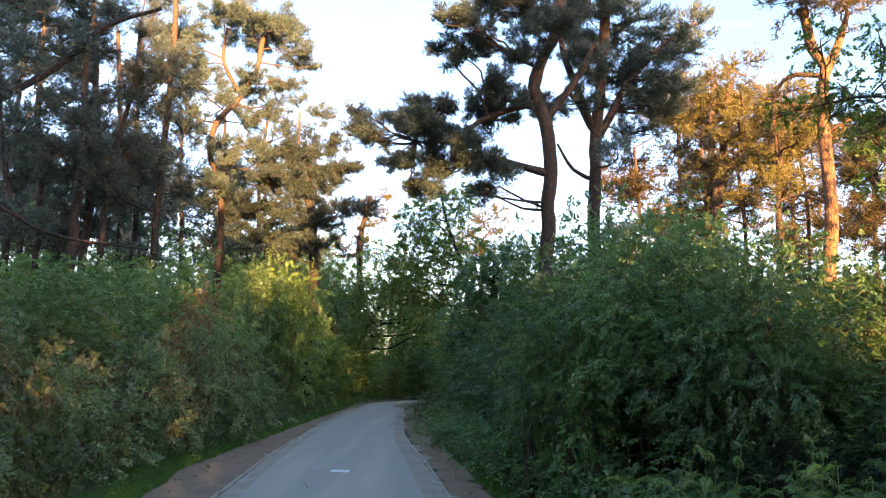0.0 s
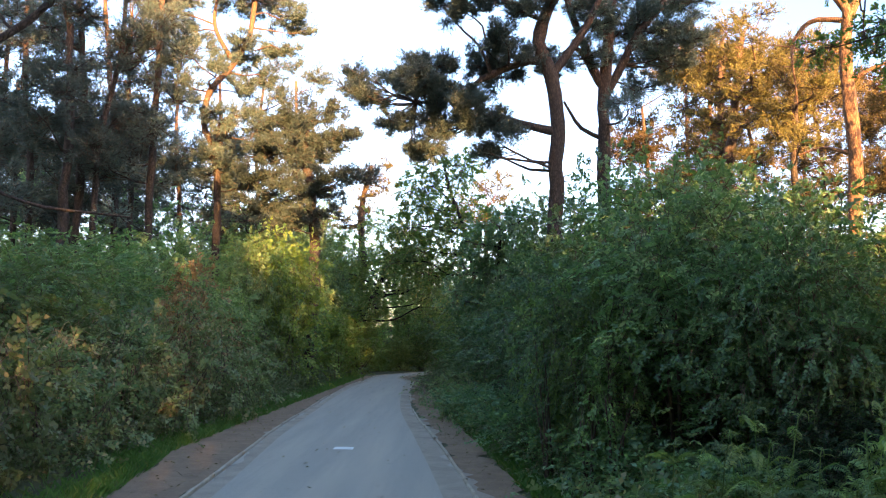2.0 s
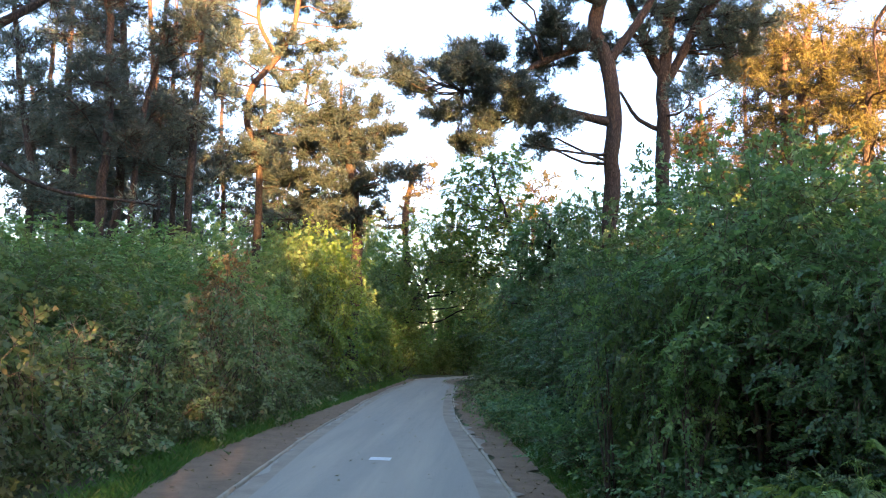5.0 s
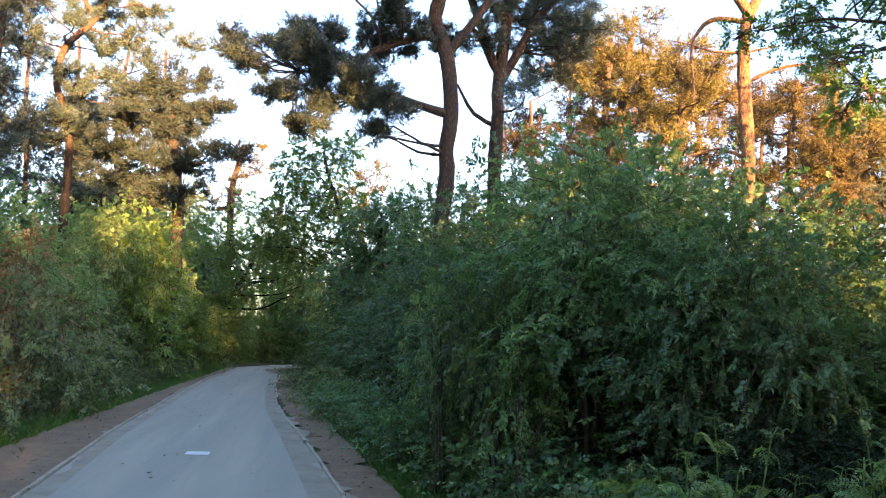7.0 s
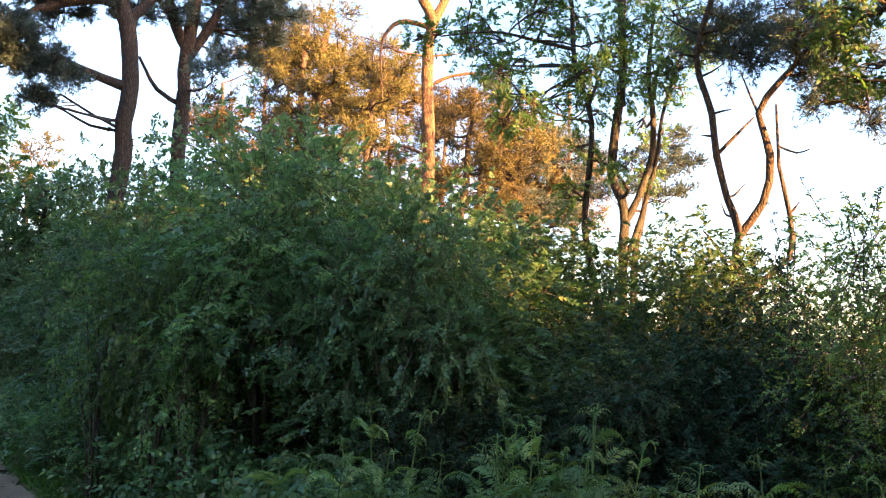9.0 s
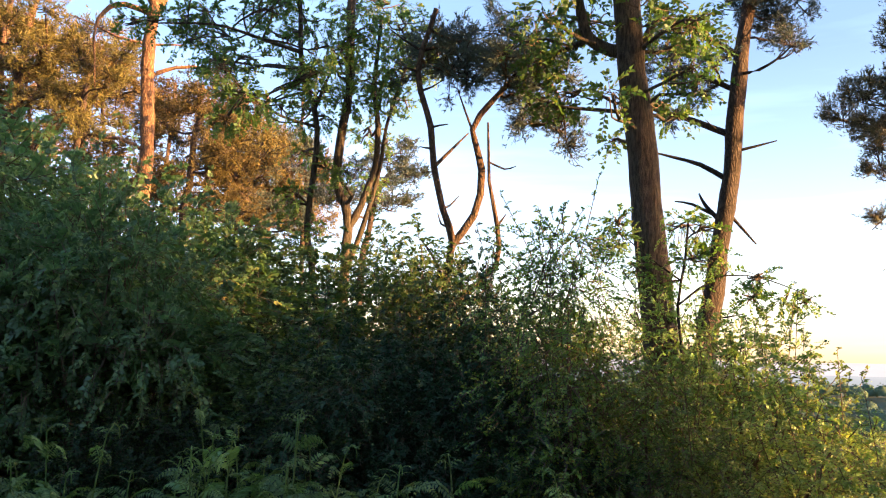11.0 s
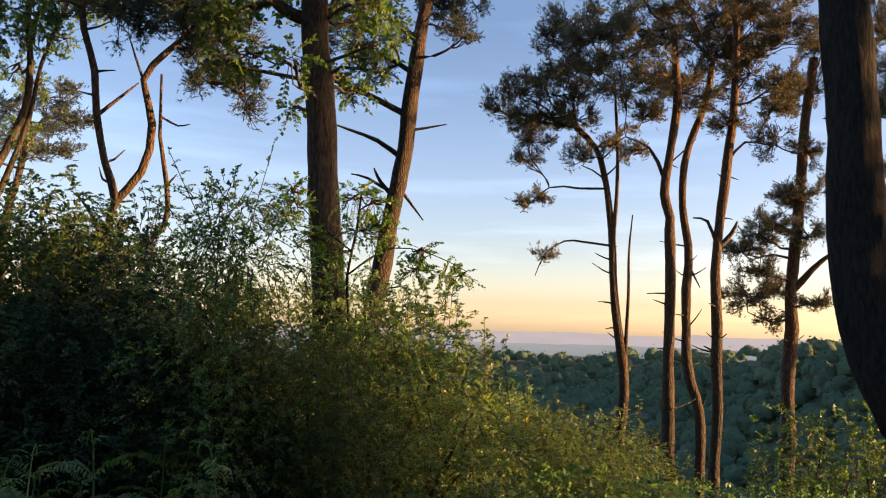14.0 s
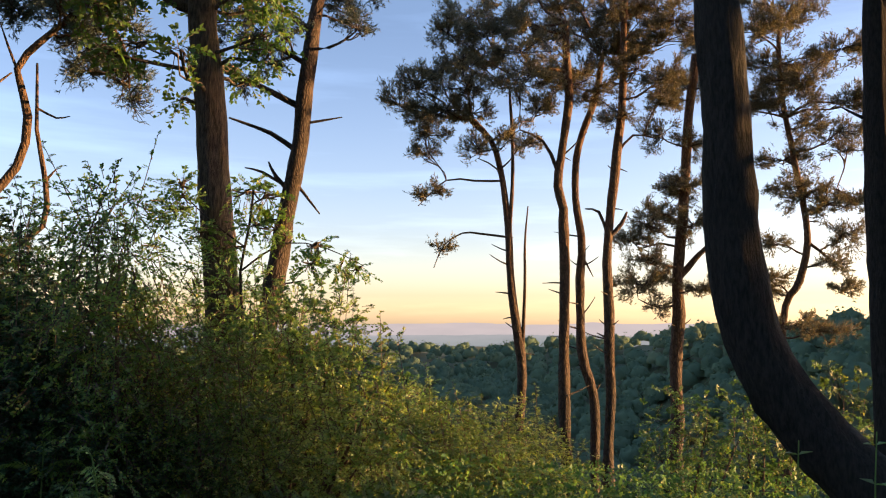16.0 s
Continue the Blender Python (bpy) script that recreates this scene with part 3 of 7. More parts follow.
def grid_mesh(xs, ys, zfun):
    gx, gy = np.meshgrid(xs, ys, indexing="ij")
    v = np.stack([gx, gy, zfun(gx, gy)], -1).reshape(-1, 3)
    n, m = len(xs), len(ys)
    i, j = np.meshgrid(np.arange(n - 1), np.arange(m - 1), indexing="ij")
    a = (i * m + j).ravel()
    return v, np.stack([a, a + m, a + m + 1, a + 1], -1)


spread = np.sinh(np.linspace(-7.6, 7.6, 230)) * 4.6
ground = tagged(new("ground", mesh_of("ground", *grid_mesh(spread, spread + 12, ground_heights), SOIL, True)),
                "dark woodland soil with leaf litter falling away to a valley", "ground", kind="structure")

# the lane's edges, by y
LANE_Y = (-30, 0, 9.2, 14, 18.3, 22.7, 29, 36.7, 39, 41.5, 44)
LANE_L = (-2.0, -2.2, -2.55, -2.87, -3.02, -3.16, -3.12, -2.15, -0.7, 3.5, 10.0)
LANE_R = (1.4, 0.95, 0.25, -0.25, -0.74, -1.02, -1.22, -0.7, 2.0, 8.0, 16.0)


def lane_edge(ys, table):
    knots = np.asarray(LANE_Y, float)
    slope = np.gradient(np.asarray(table, float), knots)
    k = np.clip(np.searchsorted(knots, ys) - 1, 0, len(knots) - 2)
    h = knots[k + 1] - knots[k]
    u = (ys - knots[k]) / h
    a, b = np.asarray(table)[k], np.asarray(table)[k + 1]
    return (2 * u**3 - 3 * u**2 + 1) * a + (u**3 - 2 * u**2 + u) * h * slope[k] + (-2 * u**3 + 3 * u**2) * b + (u**3 - u**2) * h * slope[k + 1]


def strip(left, right, ys, z, across=6, edge=0.0, seed=0, crown=0.0):
    """A ribbon along the lane between two edges, its outline a little uneven."""
    rng = np.random.default_rng(seed)
    wob = lambda: edge * (np.interp(ys, np.arange(-31, 64, 0.2), rng.normal(size=len(np.arange(-31, 64, 0.2)))) + 0.8 * np.interp(ys, np.arange(-31, 64, 1.6), rng.normal(size=len(np.arange(-31, 64, 1.6)))))
    l, r = left + wob(), right + wob()
    u = np.linspace(0, 1, across)[None]
    x = l[:, None] * (1 - u) + r[:, None] * u
    zz = z + crown * 4 * u * (1 - u) + 0 * x
    v = np.stack([x, np.broadcast_to(ys[:, None], x.shape), zz], -1).reshape(-1, 3)
    i, j = np.meshgrid(np.arange(len(ys) - 1), np.arange(across - 1), indexing="ij")
    a = (i * across + j).ravel()
    return v, np.stack([a, a + 1, a + across + 1, a + across], -1)


ys = np.arange(-28, 43.9, 0.16)
LL, LR = lane_edge(ys, LANE_L), lane_edge(ys, LANE_R)
road = tagged(new("road", mesh_of("road", *strip(LL, LR, ys, 0.012, 8, crown=0.02), ASPHALT, True)), "narrow worn grey asphalt lane", "road", kind="structure")
wide_l = np.interp(ys, [-30, 9, 12, 17, 25, 35, 60], [1.0, 0.85, 1.0, 0.75, 0.5, 0.4, 0.4])
wide_r = np.interp(ys, [-30, 9.5, 14, 20, 26, 35, 60], [0.8, 0.62, 0.68, 0.68, 0.55, 0.4, 0.4])
verge_l = tagged(new("verge", mesh_of("verge", *strip(LL - wide_l, LL - 0.03, ys, 0.006, 5, 0.06, 3), VERGE, True)), "bare trodden brown earth verge", "verge", kind="structure")
verge_r = tagged(new("verge", mesh_of("verge", *strip(LR + 0.03, LR + wide_r, ys, 0.006, 5, 0.06, 4), VERGE, True)), "bare trodden brown earth verge", "verge", kind="structure")
dust_l = tagged(new("road_dust", mesh_of("road_dust", *strip(LL + 0.04, LL + 0.3, ys, 0.018, 3, 0.05, 5), SAND, True)), "pale sandy dust along the asphalt edge", "dust", kind="structure")
dust_r = tagged(new("road_dust", mesh_of("road_dust", *strip(LR - 0.46, LR - 0.04, ys, 0.02, 4, 0.085, 6), SAND, True)), "pale sandy dust along the asphalt edge", "dust", kind="structure")


def edging(name, table, gaps, side):
    """Low pale edging boards set end to end along one side of the lane."""
    root = thing(name, (0, 0, 0), "low pale weathered edging boards beside the asphalt", "edging", kind="structure")
    rng = np.random.default_rng(side + 5)
    y = 1.0
    while y < 44:
        ln = 1.8
        if not any(a < y + ln / 2 < b for a, b in gaps):
            y2 = np.linspace(y, y + ln - 0.015, 7)
            x = lane_edge(y2, table) + rng.normal() * 0.008 + rng.normal(size=7) * 0.004
            w, h = 0.017 + rng.uniform(0, 0.006), 0.04 + rng.uniform(-0.008, 0.014)
            c = [(x - w, -0.03), (x - w, h - 0.006), (x - w + 0.006, h), (x + w - 0.006, h), (x + w, h - 0.006), (x + w, -0.03)]
            v = np.stack([np.stack([cx, y2, np.full(7, cz)], -1) for cx, cz in c], 1).reshape(-1, 3)
            i, j = np.meshgrid(np.arange(6), np.arange(5), indexing="ij")
            a = (i * 6 + j).ravel()
            f = np.stack([a, a + 1, a + 7, a + 6], -1)
            ends = np.array([[0, 1, 4, 5], [1, 2, 3, 4], [36, 41, 40, 37], [37, 40, 39, 38]])
            part("edging_board", (v, np.concatenate([f, ends])), KERB, root)
        y += ln
    return root


edging("lane_edging", LANE_L, [(30.5, 33)], 0)
edging("lane_edging", LANE_R, [(18.8, 20.2), (24, 25.5)], 1)
mark = tagged(new("road_marking", mesh_of("road_marking", *strip(np.full(9, -1.59), np.full(9, -1.32), np.linspace(12.2, 12.46, 9), 0.037, 6, 0.004, 9), PAINT)), "short worn white painted mark on the asphalt", "road marking", kind="structure")

# backdrop ribbons for the hills far beyond the valley, their haze painted as glow
def ridge_line(name, label, radius, low, tops, material, seed):
    rng = np.random.default_rng(seed)
    th = np.radians(np.linspace(-75, 75, 400))
    z = tops + np.interp(th, np.linspace(-1.4, 1.4, 60), rng.normal(size=60)) * radius * 0.0009 + np.interp(th, np.linspace(-1.4, 1.4, 260), rng.normal(size=260)) * radius * 0.0003
    v = np.concatenate([np.stack([radius * np.cos(th), radius * np.sin(th), np.full(400, low)], -1), np.stack([radius * np.cos(th), radius * np.sin(th), z], -1)])
    a = np.arange(399)
    return tagged(new(name, mesh_of(name, v, np.stack([a, a + 1, a + 401, a + 400], -1), material)), label, "hills", kind="structure")


ridge_line("backdrop_far_hills", "pale mauve hills on the hazy horizon", 4300, -500, 2, haze("far_haze_glow", (0.205, 0.18, 0.185), (0.215, 0.18, 0.178), -120, 10, 1.0), 1)
ridge_line("backdrop_mid_hills", "blue-grey wooded plain in evening haze", 2600, -400, -34, haze("mid_haze_glow", (0.085, 0.1, 0.105), (0.15, 0.145, 0.15), -100, -30, 1.0), 2)

# ---- trees ----
pine("pine_tree", "scots pine with a forked orange upper trunk above the shrubs",
    [(0.165, [(-8.85, 31.17, -0.1), (-8.85, 31.17, 6.3), (-9.06, 31.11, 8.53), (-9.44, 30.99, 9.55), (-9.3, 31.03, 10.79), (-8.45, 31.28, 12.05), (-7.94, 31.41, 13.3), (-7.85, 31.44, 14.52)]),
     (0.1, [(-8.45, 31.28, 12.05), (-9.05, 31.11, 12.96), (-9.25, 31.05, 13.77), (-9.19, 31.07, 14.81)]),
     (0.08, [(-9.01, 31.12, 8.4), (-8.89, 31.16, 9.6), (-8.16, 31.36, 9.99), (-7.22, 31.59, 10.3)])],
    with_side_clumps([(-8.1, 32.2, 15.1, 1.14), (-9.2, 32.9, 15.8, 0.99), (-7.2, 33.7, 16, 0.71), (-7.5, 31.4, 14.8, 0.79), (-6.6, 31.9, 14.2, 0.57), (-8.8, 29.6, 14.8, 0.75), (-7, 32.9, 13.1, 0.7), (-5.1, 30.8, 11.2, 0.39), (-7.6, 32.8, 11.9, 0.7), (-8.4, 31.6, 11, 0.64), (-9.9, 30.3, 12.1, 0.67), (-10.4, 30.6, 11.1, 0.67), (-10.5, 31.1, 13.3, 0.68), (-10.8, 29.7, 13.9, 0.88), (-8.2, 32.1, 12.6, 0.6), (-8.9, 31.1, 7.8, 0.49), (-8.5, 32.1, 7.4, 0.51), (-8.8, 29.7, 9.7, 0.43), (-8.5, 29.4, 11.2, 0.47), (-8.1, 30.6, 12.7, 0.48), (-9, 30.4, 8.1, 0.48), (-8.3, 30.1, 9, 0.39), (-7.6, 30.4, 9.8, 0.44), (-6.6, 30.6, 10.5, 0.39)], 5), dense=2.3)
pine("pine_tree", "dark bushy scots pine above the shrubs",
    [(0.229, [(-4.92, 30.01, -0.1), (-4.92, 30.01, 4.62), (-5.05, 29.99, 6.29), (-5.31, 29.94, 7.98), (-5.33, 29.94, 9.49)])],
    [(-5.5, 29.9, 9.5, 0.80), (-4.9, 31.2, 10.1, 0.55), (-5.5, 29.0, 8.0, 0.86), (-6.7, 29.7, 8.1, 0.76), (-4.8, 29.9, 8.6, 0.74), (-4.2, 29.6, 8.8, 0.42), (-3.7, 30.3, 8.9, 0.25), (-6.0, 29.0, 6.7, 0.78), (-6.9, 30.3, 6.2, 0.78), (-5.1, 30.8, 7.0, 0.76), (-4.0, 29.1, 7.0, 0.57), (-3.3, 30.0, 7.3, 0.38), (-4.8, 29.3, 5.7, 0.66), (-5.7, 28.7, 5.4, 0.65), (-7.4, 30.4, 7.3, 0.70), (-5.8, 29.5, 8.9, 0.63)], dense=2.4)
pine("pine_tree", "slender scots pine with a small golden crown",
    [(0.256, [(-4.98, 46.15, -0.1), (-4.98, 46.15, 6.33), (-4.97, 46.15, 8.92), (-4.57, 46.19, 11.24)])],
    [(-4.3, 45.2, 10.3, 0.76), (-3.8, 46.6, 10.1, 0.55), (-4.6, 45.3, 9.4, 0.70), (-5.0, 47.1, 8.7, 0.79), (-5.4, 45.2, 7.7, 0.63), (-3.7, 44.9, 11.0, 0.38), (-6.1, 45.1, 8.0, 0.57)])
pine("pine_tree", "tall dark scots pine in a dense stand",
    [(0.148, [(-10.72, 23, -0.1), (-10.72, 23, 4.88), (-10.71, 23, 6.68), (-10.81, 22.96, 9.19), (-11.01, 22.86, 11.21), (-11.08, 22.82, 13.29)])],
    [(-10.5, 21.1, 7, 0.6), (-11.1, 21.5, 11.6, 0.61), (-10.5, 24.6, 9.9, 0.59), (-10.8, 23.4, 7.6, 0.56), (-10.6, 21.1, 11.5, 0.44), (-10.7, 22.7, 11.1, 0.6), (-10.9, 22.8, 11.4, 0.49), (-10.1, 21.7, 8.5, 0.46), (-11.5, 23.8, 9.9, 0.47), (-10.1, 21.4, 7.8, 0.47), (-10.2, 22.7, 9, 0.46), (-11.2, 22.9, 10.9, 0.45), (-10.4, 22.8, 10.6, 0.41), (-11.3, 23.1, 8.3, 0.48), (-10.9, 24.1, 10.8, 0.43)], dense=0.85)
pine("pine_tree", "tall dark scots pine in a dense stand",
    [(0.149, [(-11.68, 25.86, -0.1), (-11.68, 25.86, 5.3), (-11.71, 25.85, 9.22), (-12.07, 25.68, 13.01), (-12.13, 25.65, 14.38)])],
    [(-12.3, 27.7, 6.9, 0.5), (-12.6, 25.5, 7.4, 0.55), (-13.5, 27.3, 10.5, 0.57), (-11.4, 24, 8.6, 0.65), (-12.5, 26, 11.5, 0.63), (-10.8, 25.6, 6.4, 0.44), (-12.6, 26.9, 8.3, 0.53), (-11.3, 24.5, 9, 0.46), (-11.8, 27.6, 7.1, 0.72), (-10.4, 26.6, 7.2, 0.49), (-12.1, 27.6, 7.5, 0.72), (-12.2, 25.5, 6.2, 0.6), (-12.5, 25.1, 11, 0.69), (-13.5, 26.4, 11.7, 0.53), (-12.7, 27.8, 7.8, 0.75)], dense=0.85)
pine("pine_tree", "tall dark scots pine in a dense stand",
    [(0.108, [(-10.45, 24.22, -0.1), (-10.45, 24.22, 5.07), (-10.38, 24.25, 7.33), (-10.02, 24.41, 9.88), (-9.98, 24.42, 12.09)])],
    [(-11.6, 25.2, 7.2, 0.68), (-12.2, 24.9, 7.8, 0.72), (-10.6, 24.2, 7.1, 0.44), (-9.1, 23.8, 9.5, 0.64), (-8.8, 22.8, 7.7, 0.48), (-9.5, 24, 11.5, 0.41), (-10.3, 23.9, 6.5, 0.61), (-8.5, 22.9, 10, 0.6), (-9.8, 22.3, 6.6, 0.48), (-10.6, 26.6, 14.2, 0.65), (-10.9, 24.7, 7.4, 0.5), (-9.2, 23.5, 10.1, 0.43), (-10.5, 23.9, 12.2, 0.46), (-10.6, 26.4, 8.5, 0.68), (-10.6, 26, 8.1, 0.68)], dense=0.85)
pine("pine_tree", "tall dark scots pine in a dense stand",
    [(0.136, [(-9.38, 25.73, -0.1), (-9.38, 25.73, 6.52), (-9.35, 25.74, 9.22), (-9.31, 25.76, 12.11), (-9.43, 25.71, 14.24)])],
    [(-8.9, 26.1, 9, 0.42), (-10.5, 24.5, 7.2, 0.48), (-9, 25.3, 8, 0.53), (-8.5, 25.5, 10.4, 0.66), (-10.3, 27.7, 12.7, 0.59), (-10.1, 26.1, 14.3, 0.71), (-9.9, 26.4, 7.6, 0.58), (-10.2, 24.6, 6.4, 0.68), (-9.4, 26.6, 6.4, 0.46), (-8.8, 24.2, 7.7, 0.48), (-8.4, 24, 11, 0.4), (-10.8, 26.8, 10.9, 0.48), (-8.6, 23.7, 10.6, 0.47), (-10.3, 27.6, 11.4, 0.47), (-10.5, 26.8, 9.8, 0.61)], dense=0.85)
pine("pine_tree", "tall dark scots pine in a dense stand",
    [(0.106, [(-11.71, 21.36, -0.1), (-11.71, 21.36, 4.15), (-11.86, 21.28, 5.95), (-12.15, 21.11, 7.75), (-12.41, 20.96, 9.88)])],
    [(-12.7, 21.4, 11.1, 0.48), (-12.2, 23.1, 5.3, 0.64), (-13.6, 21.6, 10.9, 0.58), (-11.1, 20.3, 7.2, 0.46), (-11.2, 20.6, 5.1, 0.53), (-13.8, 22, 12.2, 0.64), (-10.7, 19.4, 7.5, 0.38), (-12.8, 22.4, 6, 0.55), (-12.7, 22.3, 10.9, 0.67), (-11.6, 21.3, 9.9, 0.56), (-11.8, 20.3, 9.4, 0.55), (-11.6, 20.3, 8.3, 0.4), (-11, 20.5, 4.7, 0.48), (-12, 20.9, 10.9, 0.45), (-11.9, 21.3, 6.2, 0.63)], dense=0.85)
pine("pine_tree", "tall dark scots pine in a dense stand",
    [(0.146, [(-15.17, 29.72, -0.1), (-15.17, 29.72, 5.2), (-15.31, 29.65, 8.16), (-15.6, 29.49, 10.71), (-15.68, 29.45, 14.24)])],
    [(-15.6, 28.6, 9.9, 0.76), (-16.4, 31.5, 8.3, 0.83), (-14.4, 29.2, 7.9, 0.65), (-16, 30.7, 9.5, 0.83), (-16.3, 31, 9.1, 0.89), (-15.3, 29.1, 11.1, 0.52), (-15.1, 29.5, 15.5, 0.75), (-16.6, 28.3, 15, 0.65), (-15, 27.9, 11.6, 0.52), (-15.9, 29.2, 14.6, 0.57), (-15.5, 28.3, 8.5, 0.66), (-15.5, 28.3, 6.2, 0.51), (-14.6, 28.4, 10.6, 0.53), (-15.9, 27.8, 5.8, 0.73), (-16.1, 30.8, 14.4, 0.91)], dense=0.85)
pine("pine_tree", "tall dark scots pine in a dense stand",
    [(0.141, [(-12.99, 31.83, -0.1), (-12.99, 31.83, 5.98), (-13.07, 31.8, 8.7), (-13.4, 31.66, 11.45), (-13.74, 31.51, 14.7)])],
    [(-12.5, 33.8, 7.8, 0.64), (-13.9, 30.4, 10, 0.53), (-13.8, 32, 10.4, 0.72), (-13.5, 33, 9.3, 0.73), (-13, 32.9, 8.8, 0.83), (-14.6, 33.1, 9.1, 0.6), (-12.6, 33.7, 13.6, 0.64), (-13.9, 33.4, 8.4, 0.62), (-13.4, 29.4, 9.5, 0.67), (-12.3, 31.8, 9.8, 0.8), (-12.8, 31.9, 10.1, 0.76), (-13.2, 29.7, 6.2, 0.76), (-13.1, 29.4, 15.6, 0.55), (-12.4, 33.6, 11.8, 0.62), (-14.2, 33.6, 12.7, 0.73)], dense=0.85)
pine("pine_tree", "tall dark scots pine in a dense stand",
    [(0.176, [(-14.26, 23.34, -0.1), (-14.26, 23.34, 4.04), (-14.7, 23.06, 8.31), (-15, 22.86, 11.67), (-15.1, 22.8, 13.76)])],
    [(-15.6, 24.9, 7.4, 0.58), (-15, 21.3, 11.2, 0.48), (-16, 23.9, 11.6, 0.59), (-14.1, 21.6, 10.7, 0.62), (-14.3, 23.4, 8.5, 0.6), (-13.1, 22.2, 9.1, 0.58), (-14.3, 24.3, 6, 0.62), (-15.5, 24.4, 13, 0.48), (-14, 23.1, 6.8, 0.69), (-16.8, 24, 7.3, 0.67), (-15.8, 24.1, 8.7, 0.57), (-14.7, 22.2, 5.5, 0.66), (-14.2, 23.7, 7.7, 0.61), (-14.4, 24.5, 6.3, 0.72), (-15.8, 24, 13.2, 0.51)], dense=0.85)
pine("pine_tree", "tall dark scots pine in a dense stand",
    [(0.135, [(-13.97, 35.75, -0.1), (-13.97, 35.75, 7.05), (-14, 35.74, 9.61), (-14.29, 35.63, 12.18), (-14.31, 35.62, 15.37)])],
    [(-12.4, 34.6, 14, 0.76), (-13.9, 35.8, 10.7, 0.95), (-15.1, 35.8, 11.9, 0.91), (-12.9, 33.9, 15.8, 0.57), (-13.7, 34.2, 12.8, 0.63), (-14.4, 37.6, 15.6, 0.92), (-12.9, 34.1, 9.7, 0.55), (-13.5, 34.2, 9.5, 0.73), (-15.9, 37.1, 15, 1), (-14.6, 36.1, 17.4, 0.75), (-12.9, 35.5, 7.6, 0.75), (-13.5, 36, 15.8, 0.98), (-13.7, 36.6, 8.7, 0.62), (-15, 34.3, 11.5, 0.69), (-13.1, 34.4, 17.1, 0.58)], dense=0.85)
pine("pine_tree", "tall dark scots pine in a dense stand",
    [(0.131, [(-17.55, 32.99, -0.1), (-17.55, 32.99, 6.06), (-17.66, 32.92, 8.17), (-18.1, 32.68, 11.21), (-18.09, 32.69, 13.66)])],
    [(-16.4, 32.3, 13.4, 0.7), (-18.9, 34.5, 11.1, 0.6), (-18.4, 30.9, 8.5, 0.74), (-17.7, 31.3, 15.7, 0.79), (-16.9, 32.6, 13.4, 0.94), (-17.7, 31.6, 10.8, 0.6), (-17.4, 33.9, 9, 0.95), (-17.3, 31.2, 12.6, 0.59), (-17.2, 35.1, 8.8, 0.97), (-18, 34.5, 10.4, 0.7), (-16.6, 31, 16.2, 0.56), (-18.3, 32.8, 15.6, 0.93), (-16.3, 31.7, 11.2, 0.71), (-18, 31.5, 9.6, 0.7), (-16, 33.3, 6.7, 0.79)], dense=0.85)
pine("pine_tree", "leaning old pine with long bare boughs",
    [(0.181, [(-7.27, 11.19, -0.1), (-7.27, 11.19, 1.66), (-7.39, 11.1, 3.95), (-7.47, 11.05, 6.36), (-7.5, 11.03, 7.61)]),
     (0.068, [(-7.38, 11.11, 4.35), (-6.69, 11.56, 5.3), (-6.06, 11.92, 5.93), (-5.58, 12.15, 6.66), (-4.79, 12.5, 7.2)]),
     (0.041, [(-7.38, 11.12, 3.72), (-6.57, 11.63, 3.68), (-6.18, 11.85, 3.44), (-5.71, 12.09, 3.3), (-5.14, 12.35, 3.27), (-4.66, 12.55, 3.24)])],
    [(-6.8, 12.2, 6.2, 0.28), (-6.4, 12.4, 6.8, 0.28), (-5.7, 12.7, 7.2, 0.28), (-5.6, 11.7, 6.2, 0.14), (-6.6, 10.8, 5.3, 0.34), (-7, 12.2, 7.1, 0.38), (-4.9, 12.6, 3.3, 0.09), (-6.5, 10.8, 6.1, 0.38)])
pine("pine_tree", "large scots pine with a wide reddish trunk and spreading boughs",
    [(0.211, [(2.4, 19.27, -0.1), (2.4, 19.27, 4.3), (2.39, 19.27, 6.05), (2.35, 19.27, 7.29), (2.19, 19.29, 7.92), (1.98, 19.32, 8.49), (2.18, 19.29, 9.27), (2.51, 19.25, 9.97), (2.58, 19.24, 11.42)]),
     (0.078, [(2.31, 19.28, 7.92), (1.81, 19.33, 8.06), (1.29, 19.38, 7.92), (0.65, 19.41, 7.65), (0.03, 19.42, 7.17), (-0.86, 19.4, 7.06)]),
     (0.099, [(2.2, 19.29, 6.29), (1.6, 19.35, 6.58), (0.92, 19.4, 6.77), (0.38, 19.42, 6.6)]),
     (0.106, [(2.35, 19.27, 7.57), (2.78, 19.22, 8.4), (3.11, 19.16, 8.95), (3.44, 19.11, 9.64)])],
    with_side_clumps([(2.5, 20.3, 11.4, 0.7), (0.2, 19.1, 10.1, 0.4), (0.5, 20.1, 9.8, 0.42), (-0.8, 19.7, 7.3, 0.33), (-2, 18.4, 7, 0.21), (-2.3, 19.9, 7.8, 0.14), (-0.5, 18.8, 6.1, 0.26), (1.8, 19.3, 8.2, 0.38), (0.7, 18.7, 5.7, 0.18), (1.6, 19.8, 10.7, 0.55), (2.1, 18.7, 9.8, 0.52), (1.2, 18.6, 6.2, 0.21), (-1.4, 19.9, 7.7, 0.28), (-0.9, 18.6, 7.5, 0.28), (-0.4, 19.6, 8, 0.33), (-1.8, 19.2, 7, 0.19), (0, 18.6, 7, 0.34), (1.1, 20, 7.9, 0.39), (0.2, 19, 6.5, 0.29), (-0.4, 19.4, 6.5, 0.27), (1, 20.1, 6.8, 0.28), (-0.8, 19.6, 6, 0.19), (-1.2, 19.1, 6.4, 0.21), (0.7, 18.9, 8.2, 0.34)], 42), dense=2.4)
